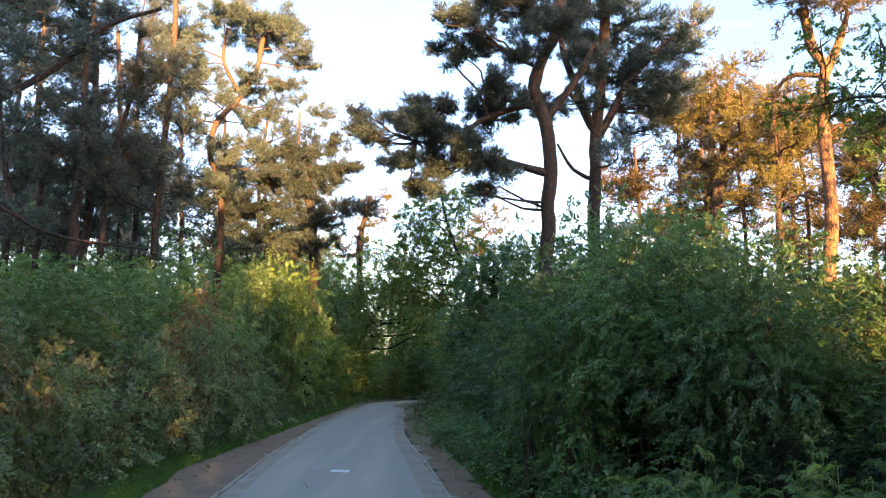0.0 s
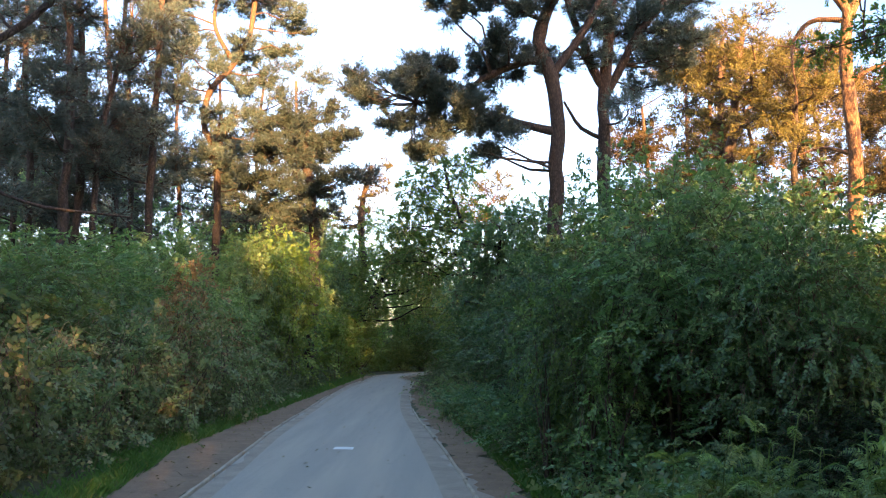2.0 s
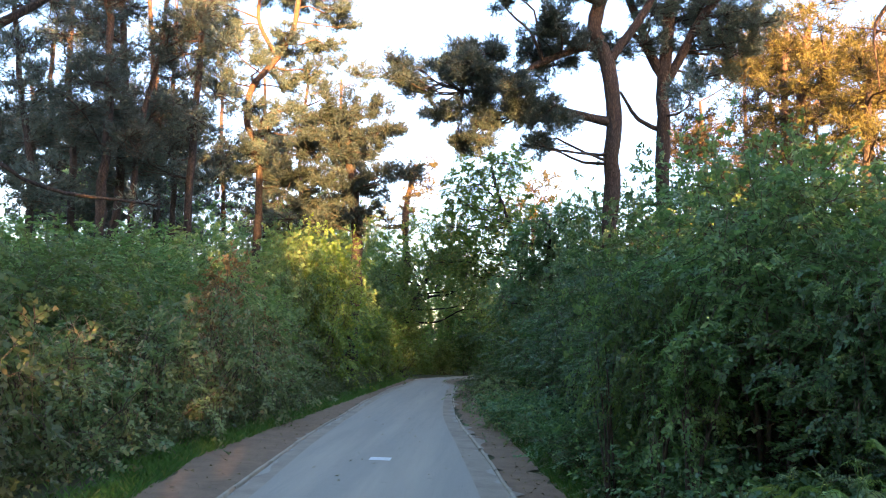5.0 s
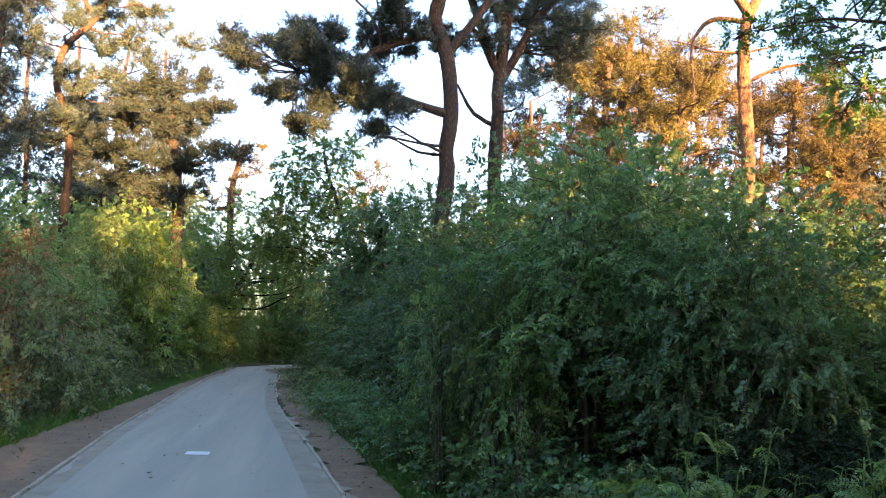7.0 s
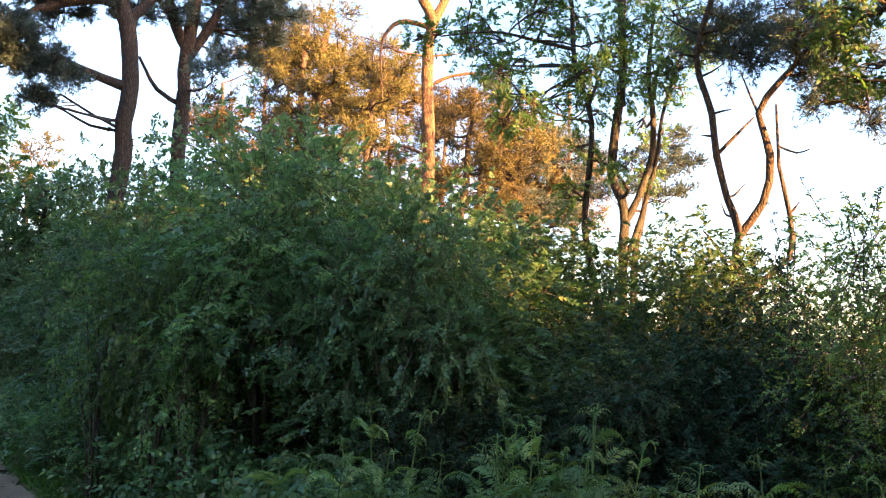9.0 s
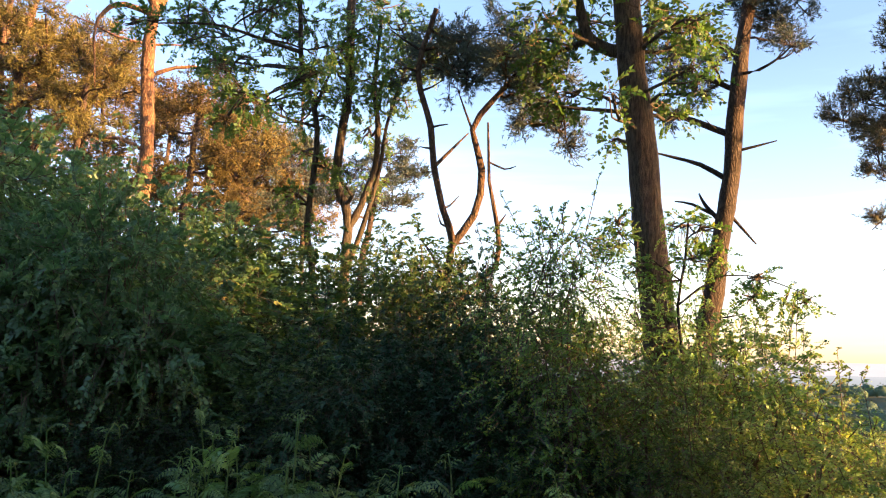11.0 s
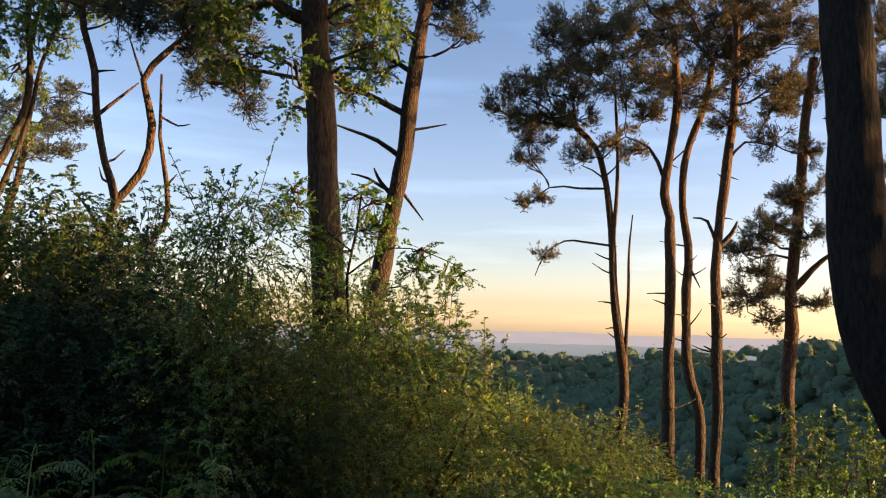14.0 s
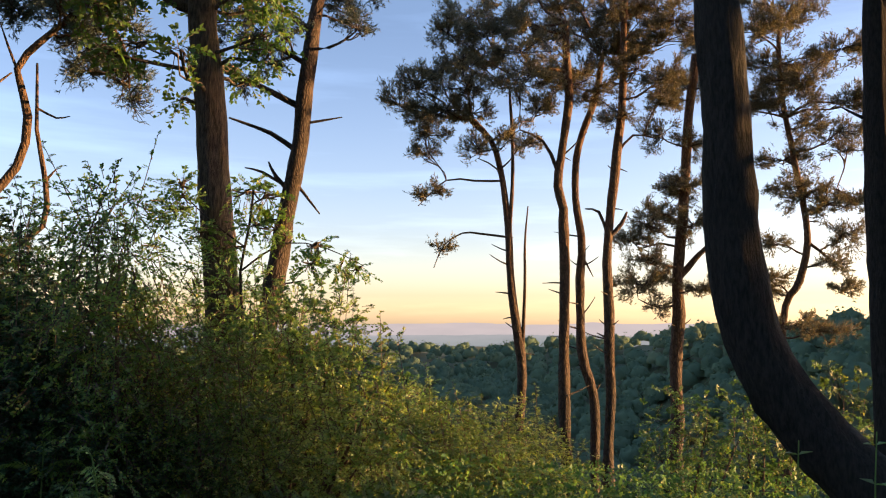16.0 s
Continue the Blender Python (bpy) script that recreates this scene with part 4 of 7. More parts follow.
pine("pine_tree", "large scots pine with forked orange limbs",
    [(0.2, [(3.77, 20.57, -0.1), (3.77, 20.57, 5.95), (3.77, 20.57, 7.11), (3.82, 20.56, 8.6), (3.92, 20.54, 10.11), (3.97, 20.53, 11.8)]),
     (0.121, [(3.81, 20.56, 7.48), (4.2, 20.49, 8.44), (4.58, 20.4, 9.21), (5.3, 20.22, 10.05), (6.01, 20.02, 10.66)]),
     (0.114, [(3.79, 20.57, 7.85), (3.47, 20.63, 8.37), (3.24, 20.66, 9.09), (2.91, 20.71, 10.01), (2.78, 20.73, 10.94)]),
     (0.086, [(3.43, 20.63, 8.39), (3.1, 20.68, 8.9), (2.72, 20.74, 8.76)]),
     (0.057, [(3.7, 20.58, 6.31), (3.21, 20.67, 6.83), (2.79, 20.73, 7.51)])],
    with_side_clumps([(3.4, 21.2, 10.8, 0.51), (4.5, 21.4, 10.6, 0.48), (5, 18.9, 9.8, 0.53), (5.9, 20.3, 10, 0.43), (3.3, 19.6, 9, 0.35), (4.6, 21.1, 8.8, 0.47), (3, 20.2, 9.8, 0.39), (5, 20.2, 8.5, 0.42), (4.3, 21.9, 11.8, 0.64), (5.2, 21.1, 10.2, 0.45), (4.9, 21.4, 8.1, 0.45), (5.5, 20.3, 9.1, 0.43), (6.5, 21.2, 11.1, 0.53), (4, 19.1, 7, 0.33), (3.2, 20.3, 8.5, 0.39), (3.6, 19.8, 9.6, 0.41), (4.6, 20.5, 9.5, 0.49), (6, 21.4, 10.3, 0.52), (5.1, 21.5, 9.4, 0.51), (4.4, 20.3, 10.8, 0.57), (3.7, 22, 10.6, 0.52), (4.3, 21.3, 9.5, 0.44), (5.6, 21, 8.6, 0.45), (5.7, 19.7, 8.8, 0.42)], 3), dense=1.5)
pine("pine_tree", "scots pine with sunlit golden needles",
    [(0.202, [(9.33, 27.88, -0.1), (9.33, 27.88, 6.63), (9.46, 27.84, 8.39), (9.64, 27.77, 10.17), (9.8, 27.72, 11.98)])],
    [(9.3, 28.3, 11.3, 0.92), (8.4, 27.8, 11.4, 0.7), (9.3, 25.6, 9.9, 0.75), (9.2, 27.1, 9.8, 0.78), (8.8, 28.7, 10.7, 0.82), (9.3, 25.2, 10.9, 0.52), (11.2, 29.3, 10, 0.75), (8.6, 30.1, 10.2, 0.86), (10, 25.1, 10.1, 0.52), (10.4, 29.2, 13.2, 0.55), (8.8, 26.3, 11.7, 0.46), (9.3, 29, 9.3, 0.73), (9.4, 26, 8.5, 0.57), (8.1, 29.3, 11, 0.73), (11.3, 29.7, 13.6, 0.39)])
pine("pine_tree", "scots pine with sunlit golden needles",
    [(0.141, [(10.45, 25.32, -0.1), (10.45, 25.32, 6.02), (10.52, 25.29, 8.51), (10.64, 25.24, 10.14)])],
    [(11.2, 26.8, 10.5, 0.8), (10.3, 23.6, 8.9, 0.67), (10.3, 25.7, 9, 0.66), (10.8, 24.5, 7.9, 0.59), (10.1, 24, 7.3, 0.5), (9.8, 25, 7.9, 0.55), (11.2, 24.6, 10.1, 0.56), (11.1, 25.6, 11, 0.57), (10.4, 26.6, 10, 0.55)])
pine("pine_tree", "scots pine with sunlit golden needles",
    [(0.139, [(12.92, 23.62, -1.1), (12.92, 23.62, 4.76), (13.04, 23.55, 6.35), (13.15, 23.48, 8.33), (13.21, 23.45, 9.43)])],
    [(12.9, 23.1, 8.9, 0.68), (13.2, 24.6, 8.8, 0.63), (13.1, 22.4, 8.1, 0.67), (12.9, 21.4, 7, 0.68), (14.3, 25.3, 7.5, 0.75), (14.5, 22.9, 7, 0.63), (13, 24.3, 7.8, 0.62), (15, 22.7, 7.9, 0.56), (13.6, 23.1, 6.2, 0.62), (13.2, 21.4, 5.4, 0.55), (12, 23.2, 6.4, 0.54), (15.7, 23, 6.6, 0.51), (14, 25.1, 5.9, 0.56), (14.8, 24.5, 9.8, 0.45), (13.1, 25.9, 8.3, 0.53)])
pine("pine_tree", "scots pine with sunlit orange limbs",
    [(0.127, [(15.44, 23.14, -2.1), (15.44, 23.14, 4.57), (15.51, 23.09, 5.47), (15.85, 22.83, 6.56), (16.19, 22.57, 7.29)]),
     (0.081, [(15.48, 23.11, 5.29), (15.14, 23.36, 6.01), (14.77, 23.62, 6.56)])],
    [(15.8, 22.4, 7.2, 0.64), (17.7, 23.9, 6.9, 0.7), (15, 22.1, 5.8, 0.52), (14.9, 20.9, 5.3, 0.5), (16, 21.6, 7.6, 0.52), (15.7, 24.2, 6.8, 0.56), (16.7, 23.8, 8.4, 0.57), (15.3, 23.4, 5.1, 0.51)])
pine("pine_tree", "scots pine with a crooked orange trunk",
    [(0.15, [(18.55, 21.84, -2.1), (18.55, 21.84, 4.16), (18.7, 21.7, 5.42), (18.86, 21.54, 6.7), (19.16, 21.24, 7.6)])],
    [(18.4, 20.5, 7.9, 0.61), (19.4, 20.7, 7.5, 0.6), (17.6, 20.2, 7, 0.52), (19.8, 20.7, 7.5, 0.38), (19.1, 20.7, 6.4, 0.48), (17.2, 20.2, 6.3, 0.45), (16.6, 21, 6.2, 0.45), (20.7, 23, 7.1, 0.49), (20.3, 21.5, 8.7, 0.39), (18.3, 21.8, 7.6, 0.52)])
pine("pine_tree", "scots pine with sunlit golden needles",
    [(0.194, [(10.29, 31.47, -0.1), (10.29, 31.47, 7.28), (10.31, 31.46, 9.06), (10.42, 31.43, 11.55), (10.44, 31.42, 13.39)])],
    [(10.8, 33, 13.3, 0.91), (9.6, 32.3, 13.3, 0.66), (11.5, 32.3, 12.7, 0.81), (11.1, 28.7, 11.5, 0.72), (10.4, 32.2, 11.5, 0.88), (12.4, 33.6, 11.7, 0.94), (12.4, 30.2, 12, 0.72), (12.3, 28.3, 10.6, 0.68), (13.2, 33.1, 11, 0.84), (9.6, 32.7, 12, 0.76), (10.2, 29.7, 9.1, 0.73), (13.8, 31, 10.4, 0.67), (9.2, 34.7, 13, 0.7), (13, 28.6, 11.9, 0.53)])
pine("pine_tree", "tall sunlit golden-barked scots pine with broken boughs",
    [(0.171, [(8.14, 17.15, -0.1), (8.14, 17.15, 3.95), (8.17, 17.13, 5.16), (8.11, 17.17, 7.77), (8.18, 17.13, 8.41), (7.95, 17.25, 8.91), (7.8, 17.33, 9.94)]),
     (0.106, [(8.18, 17.13, 8.34), (8.42, 17, 8.92), (8.61, 16.88, 9.69)]),
     (0.062, [(7.95, 17.22, 8.21), (7.64, 17.38, 8.38), (7.39, 17.51, 8.27), (7.22, 17.59, 7.97)]),
     (0.03, [(7.22, 17.59, 7.97), (7.18, 17.61, 7.62), (7.22, 17.59, 7.12), (7.26, 17.57, 6.57)]),
     (0.032, [(7.96, 17.21, 7.59), (7.54, 17.43, 7.68), (7.17, 17.61, 7.85), (6.76, 17.8, 7.96)]),
     (0.03, [(8.08, 17.15, 7.61), (8.41, 16.96, 7.66), (8.68, 16.8, 7.69)]),
     (0.034, [(8.12, 17.13, 6.97), (8.41, 16.96, 7.14), (8.8, 16.73, 7.27), (9.23, 16.46, 7.26)]),
     (0.047, [(8.19, 17.12, 7.08), (8.56, 16.91, 7.21), (9.02, 16.63, 7.27), (9.28, 16.47, 7.15)]),
     (0.053, [(8.1, 17.17, 5.41), (7.69, 17.38, 5.61), (7.27, 17.6, 5.5)])],
    [(7.6, 17, 9.9, 0.58), (8.1, 16.1, 9.5, 0.56), (7.5, 16.1, 9.8, 0.55), (7.4, 18, 7.1, 0.27), (9.2, 16.4, 7, 0.14), (7.6, 19.1, 7.6, 0.23)])
pine("pine_tree", "distant dark scots pine behind the stand",
    [(0.141, [(-22.24, 39.43, -0.1), (-22.24, 39.43, 6.36), (-22.52, 39.27, 10.28), (-22.82, 39.09, 13.69)])],
    [(-23.4, 40.1, 11.2, 1.09), (-22.1, 40.5, 9.7, 0.76), (-21.1, 37.5, 6.9, 0.92), (-20.8, 37.6, 7.7, 0.83), (-22.2, 40.5, 11.7, 1.18), (-25, 40.3, 10.2, 0.95), (-21, 38.1, 6.7, 0.9), (-22.8, 37.1, 10.9, 0.99), (-23.5, 40.2, 10.9, 1.19), (-21.8, 39.5, 11.2, 1), (-22.6, 38.6, 11.3, 1.11)], dense=0.95)
pine("pine_tree", "distant dark scots pine behind the stand",
    [(0.152, [(-22.61, 43.4, -0.1), (-22.61, 43.4, 6.88), (-22.79, 43.3, 11.22), (-23.32, 43.01, 14.94)])],
    [(-21.8, 42.7, 7.4, 0.93), (-22.7, 42.7, 10.3, 1.07), (-22.4, 44, 7.9, 1.23), (-21.8, 43.8, 9.7, 0.91), (-22.6, 43.9, 12.5, 1.26), (-23.1, 43.6, 10.3, 0.95), (-23.5, 45.5, 9.9, 0.99), (-21.5, 41.2, 7.8, 1.09), (-23.9, 44.4, 10.6, 0.87), (-23.1, 45.3, 10, 1.33), (-23.8, 44.2, 8.1, 1.11)], dense=0.95)
pine("pine_tree", "distant dark scots pine behind the stand",
    [(0.11, [(-14.98, 32.28, -0.1), (-14.98, 32.28, 5.55), (-15.25, 32.16, 8.75), (-15.48, 32.04, 11.53)])],
    [(-14.4, 30.3, 5.9, 0.55), (-13.8, 29.5, 6.6, 0.56), (-14.7, 30.5, 8.6, 0.72), (-14.9, 31.4, 7.7, 0.81), (-14.2, 29.4, 9.1, 0.69), (-14.1, 30.7, 6.2, 0.88), (-16.7, 34.7, 8, 0.74), (-16.5, 33.4, 6.2, 0.92), (-13.1, 30.7, 7.1, 0.76), (-14.5, 30.7, 9.5, 0.61), (-16, 33.6, 6, 0.92)], dense=0.95)
pine("pine_tree", "distant dark scots pine behind the stand",
    [(0.134, [(-16.29, 39.87, -0.1), (-16.29, 39.87, 6.54), (-16.56, 39.76, 10.51), (-16.81, 39.65, 13.97)])],
    [(-16.2, 39.9, 11.7, 1.13), (-15.2, 38.6, 7.6, 0.69), (-14.2, 37.9, 6.3, 0.72), (-16.3, 41.2, 7.5, 1.13), (-16.5, 41.8, 11.4, 1.15), (-16.4, 40.1, 11, 1.05), (-16.5, 40.6, 6.8, 1.15), (-16.9, 37.4, 9.7, 0.74), (-16.8, 40, 11.1, 1.02), (-16.1, 37.8, 8.3, 0.82), (-16.2, 40, 10.4, 1.04)], dense=0.95)
pine("pine_tree", "distant dark scots pine behind the stand",
    [(0.146, [(-16.86, 43.88, -0.1), (-16.86, 43.88, 7.07), (-17.03, 43.81, 11.45), (-17.74, 43.53, 15.2)])],
    [(-17.4, 45, 11.7, 1.06), (-16.8, 42.7, 10.9, 1.2), (-17.4, 41.2, 7.7, 1.11), (-16.8, 42.8, 10, 0.92), (-18.2, 46.1, 12.6, 0.89), (-18.3, 45.2, 9.6, 0.87), (-16.2, 41, 9.4, 0.94), (-17.5, 41.7, 8.4, 0.93), (-16.3, 42.8, 11.9, 1.17), (-17, 46.7, 8.7, 1.23), (-16.8, 43.3, 10.3, 0.99)], dense=0.95)
pine("pine_tree", "distant dark scots pine behind the stand",
    [(0.152, [(-15.36, 46.54, -0.1), (-15.36, 46.54, 7.46), (-15.76, 46.4, 12.08), (-15.97, 46.33, 16.14)])],
    [(-16.7, 48.3, 11.1, 0.92), (-15.9, 48.8, 9.1, 1.06), (-16, 48, 10.9, 0.98), (-14.8, 43.8, 10.9, 1.15), (-14.3, 44, 11.5, 1.09), (-15.8, 45.3, 11, 0.79), (-15.3, 48.9, 8.2, 1.24), (-16.3, 49.1, 12.1, 1.11), (-15.9, 46.6, 10.4, 0.95), (-16.6, 47.9, 10.3, 1.15), (-15.3, 45.5, 10.9, 0.99)], dense=0.95)
pine("pine_tree", "distant dark scots pine behind the stand",
    [(0.143, [(-12.39, 44.45, -0.1), (-12.39, 44.45, 7.24), (-12.61, 44.39, 11.67), (-12.85, 44.32, 15.54)])],
    [(-12.1, 41.7, 8.7, 0.75), (-11.6, 44.7, 7.8, 0.86), (-12.1, 44.6, 12.2, 0.83), (-11.8, 43.2, 7.4, 0.99), (-11.6, 42.3, 11.8, 0.97), (-11.4, 41.7, 10, 0.72), (-12.4, 43.8, 7.5, 0.91), (-11.5, 44, 8.2, 0.78), (-12.3, 41.5, 9, 0.75), (-12, 42.9, 11.1, 1.01), (-13.4, 46, 8.5, 0.92)], dense=0.95)
pine("pine_tree", "distant dark scots pine behind the stand",
    [(0.128, [(-9.43, 40.23, -0.1), (-9.43, 40.23, 6.73), (-9.62, 40.19, 10.74), (-9.41, 40.24, 14.28)])],
    [(-10.1, 38.4, 7.8, 0.66), (-10.5, 39.5, 10.1, 0.96), (-8.3, 38, 10.7, 0.8), (-11.1, 40.4, 11.9, 1.07), (-10, 41.8, 11.1, 0.98), (-10.2, 42.3, 12.4, 0.96), (-8.5, 39.4, 11.7, 0.69), (-9.4, 37.8, 6.8, 0.8), (-10.8, 39.2, 10.6, 1.04), (-11, 40.4, 9.6, 0.98), (-9.9, 38.6, 8.8, 0.9)], dense=0.95)
pine("pine_tree", "distant dark scots pine behind the stand",
    [(0.149, [(-8.59, 47.26, -0.1), (-8.59, 47.26, 7.69), (-9.02, 47.18, 12.39), (-9.18, 47.15, 16.51)])],
    [(-8.8, 49.7, 12.4, 0.97), (-7.8, 44.8, 11.7, 0.94), (-9.5, 48.1, 14.2, 0.91), (-8.8, 47.1, 11.3, 1.22), (-9.6, 48.1, 10.6, 0.95), (-8.7, 44.4, 11.7, 0.87), (-8.6, 44.5, 7.6, 1.12), (-7.9, 45.4, 11.9, 1.14), (-8.2, 50.2, 8.8, 0.84), (-8.9, 46, 10.7, 0.84), (-7.8, 47.9, 12.2, 0.84)], dense=0.95)
pine("pine_tree", "distant golden scots pine catching the sun",
    [(0.088, [(7.09, 29.57, -1.1), (7.09, 29.57, 4.46), (7.09, 29.57, 7.22), (6.88, 29.63, 10.03)])],
    [(5.7, 27.8, 5.5, 0.57), (8.7, 29.6, 7, 0.72), (6, 29.1, 5.6, 0.59), (7.3, 28.4, 7.2, 0.49), (6.9, 30.8, 8.7, 0.59), (7.1, 32.5, 7.4, 0.5), (6.9, 32.5, 9.9, 0.63), (6.8, 30.7, 8.6, 0.69), (8.7, 31.2, 11.9, 0.69), (6.3, 29.5, 8.4, 0.64), (6.9, 28.5, 8.6, 0.57), (6.8, 29.9, 8.2, 0.55), (6.1, 30.4, 8.8, 0.58), (7.4, 32.1, 10.1, 0.73)])
pine("pine_tree", "distant golden scots pine catching the sun",
    [(0.122, [(11.8, 39.3, -1.1), (11.8, 39.3, 5.67), (11.45, 39.4, 9.49), (11.36, 39.43, 13.4)])],
    [(12.3, 38.8, 9.5, 0.7), (11.6, 39.8, 14.7, 0.82), (11.1, 42, 9, 0.86), (10.4, 38.2, 9, 0.81), (11.4, 40, 14.9, 0.96), (11.5, 38.5, 14.1, 0.64), (12.5, 40.7, 8.3, 0.96), (12, 39.5, 11.2, 0.93), (12, 37.3, 11.8, 0.75), (12.1, 39.3, 11.8, 0.79), (10, 38.2, 8.7, 0.57), (11.4, 36.6, 8.8, 0.78), (11.9, 36.8, 8.3, 0.79), (10.4, 38.7, 9.2, 0.84)])
pine("pine_tree", "distant golden scots pine catching the sun",
    [(0.113, [(12.11, 36.22, -1.1), (12.11, 36.22, 5.43), (11.77, 36.34, 8.99), (11.51, 36.43, 12.62)])],
    [(12.3, 33, 8.8, 0.6), (12.4, 38.5, 14.7, 0.69), (11.2, 34.9, 12.5, 0.72), (11.5, 37.4, 12.2, 0.59), (11.1, 36.5, 10.2, 0.58), (13.5, 37.6, 12.9, 0.74), (11.8, 38.7, 10.7, 0.88), (10.7, 39.2, 10.6, 0.67), (11.2, 36.7, 9.7, 0.58), (12.8, 38.9, 11.6, 0.78), (10.9, 39.2, 7.9, 0.7), (12.5, 37.2, 8.2, 0.62), (12.7, 37.7, 14.7, 0.63), (11.2, 34.5, 9.8, 0.78)])
pine("pine_tree", "distant golden scots pine catching the sun",
    [(0.096, [(11.44, 30.8, -1.1), (11.44, 30.8, 4.91), (11.39, 30.82, 7.97), (10.98, 30.98, 11.07)])],
    [(10.6, 30.1, 8.5, 0.6), (12.7, 30, 8.5, 0.7), (12.5, 33.2, 7.9, 0.56), (11.5, 33.7, 10.5, 0.7), (10.2, 28.7, 11.5, 0.63), (9.3, 28.4, 8.1, 0.58), (11.6, 30.4, 9.7, 0.55), (12.1, 33.2, 8.9, 0.62), (11.4, 32.8, 6.3, 0.54), (12.6, 33, 9.4, 0.76), (12.3, 32.5, 8.9, 0.57), (9.1, 29.5, 7.8, 0.7), (12.8, 33.4, 13.3, 0.66), (12.2, 29.5, 9.3, 0.56)])
pine("pine_tree", "distant golden scots pine catching the sun",
    [(0.125, [(16.83, 38.5, -1.1), (16.83, 38.5, 6), (16.6, 38.61, 9.98), (16.55, 38.63, 14.05)])],
    [(16.9, 36.3, 7.3, 0.69), (16.9, 37.8, 7.5, 0.77), (18.6, 40.3, 15.7, 0.8), (16.4, 38.1, 13.1, 0.93), (16.8, 39.7, 7.8, 0.94), (19.7, 37.1, 10.4, 0.64), (16.4, 38.9, 8.8, 0.7), (17, 40.9, 8.6, 0.73), (15.8, 37.3, 8.1, 0.88), (15.2, 36.9, 11.6, 0.89), (16.3, 37.6, 11, 0.92), (17.3, 37.7, 9.1, 0.93), (16.2, 39.8, 15.4, 0.85), (19.2, 40.2, 9.6, 0.77)])
pine("pine_tree", "distant golden scots pine catching the sun",
    [(0.088, [(12.4, 27.62, -1.1), (12.4, 27.62, 4.71), (12.4, 27.63, 7.53), (12.12, 27.76, 10.4)])],
    [(11.9, 29.2, 10, 0.49), (12.9, 28.4, 7.8, 0.63), (11.5, 25.2, 9.8, 0.62), (14.4, 28, 6.8, 0.62), (11.2, 27, 7.3, 0.64), (12, 27.5, 9.6, 0.62), (13.8, 30.1, 10.7, 0.78), (11.2, 25.3, 6.1, 0.48), (12.2, 25.6, 9.4, 0.59), (11.2, 25.6, 9.8, 0.61), (12.5, 29.9, 9.8, 0.59), (14.2, 28, 9.4, 0.64), (11.9, 26.2, 7.7, 0.5), (12.3, 25.2, 6.3, 0.54)])
pine("pine_tree", "distant golden scots pine catching the sun",
    [(0.104, [(16.56, 31.06, -1.1), (16.56, 31.06, 5.34), (16.56, 31.06, 8.65), (16.67, 31, 12.03)])],
    [(15.1, 31.8, 11.9, 0.53), (15.3, 30, 11, 0.77), (16.7, 32.5, 7.5, 0.72), (16.6, 32, 7.5, 0.66), (17.5, 33.5, 8.3, 0.67), (14.9, 28.8, 7.6, 0.57), (16.7, 33.3, 10.6, 0.69), (16.4, 31.1, 8.4, 0.79), (15.9, 31, 10.5, 0.73), (17.2, 30.6, 10.9, 0.53), (15.1, 29.3, 9.9, 0.73), (14.6, 29.2, 8.9, 0.73), (17, 32.4, 12.2, 0.55), (16.5, 32.3, 11.6, 0.57)])
pine("pine_tree", "distant golden scots pine catching the sun",
    [(0.121, [(20.79, 34.96, -1.1), (20.79, 34.96, 6.01), (20.83, 34.94, 9.85), (20.7, 35.02, 13.78)])],
    [(21.3, 34.6, 7.8, 0.97), (21, 35.1, 12.9, 0.65), (18.1, 34, 11.8, 0.59), (21.1, 33.4, 8.2, 0.81), (21.4, 35.1, 12.3, 0.82), (22, 36.3, 10, 0.99), (19.3, 33.4, 7.9, 0.64), (20.3, 33.3, 7.5, 0.88), (21.1, 37.9, 13.4, 0.66), (23.4, 34.4, 7.8, 0.97), (23.4, 35.2, 9.7, 0.81), (20.1, 36.5, 7.5, 0.66), (19.5, 33.8, 9.3, 0.82), (20.5, 33.2, 10.5, 0.83)])
pine("pine_tree", "distant golden scots pine catching the sun",
    [(0.123, [(22.35, 34.58, -1.1), (22.35, 34.58, 6.1), (22.15, 34.71, 9.97), (22.29, 34.62, 13.93)])],
    [(23.4, 35.5, 7.9, 0.79), (22.3, 36, 10.9, 0.99), (23.7, 36.9, 11.1, 0.9), (20.8, 32.4, 8.9, 0.64), (22.7, 35.7, 12, 0.62), (23.6, 36.8, 12.5, 0.64), (23.1, 33.9, 8.7, 0.65), (23.2, 32.7, 8.3, 0.69), (21.9, 35.6, 11.8, 0.92), (22.9, 35.9, 10, 0.85), (21.1, 32.6, 11.1, 0.85), (21.2, 32.5, 9, 0.77), (23, 35.1, 11.4, 0.75), (19.5, 33.2, 10.9, 0.89)])
pine("pine_tree", "distant golden scots pine catching the sun",
    [(0.113, [(21.65, 31.11, -1.1), (21.65, 31.11, 5.75), (21.48, 31.24, 9.28), (21.36, 31.33, 12.9)])],
    [(22.9, 33.6, 7.1, 0.7), (21.9, 33, 9.5, 0.68), (19.2, 30.1, 6.7, 0.57), (24.1, 31.7, 7.7, 0.66), (24.4, 31.6, 9.5, 0.93), (19.6, 31.5, 9.9, 0.64), (22.3, 30.7, 7.4, 0.75), (22.4, 31.3, 10.7, 0.89), (20.8, 30.5, 7.5, 0.64), (22.8, 31.2, 10.6, 0.61), (23.4, 31.5, 7.1, 0.73), (23.7, 32.3, 11, 0.64), (21.6, 29.9, 10.2, 0.86), (21.4, 30.7, 7.7, 0.77)])
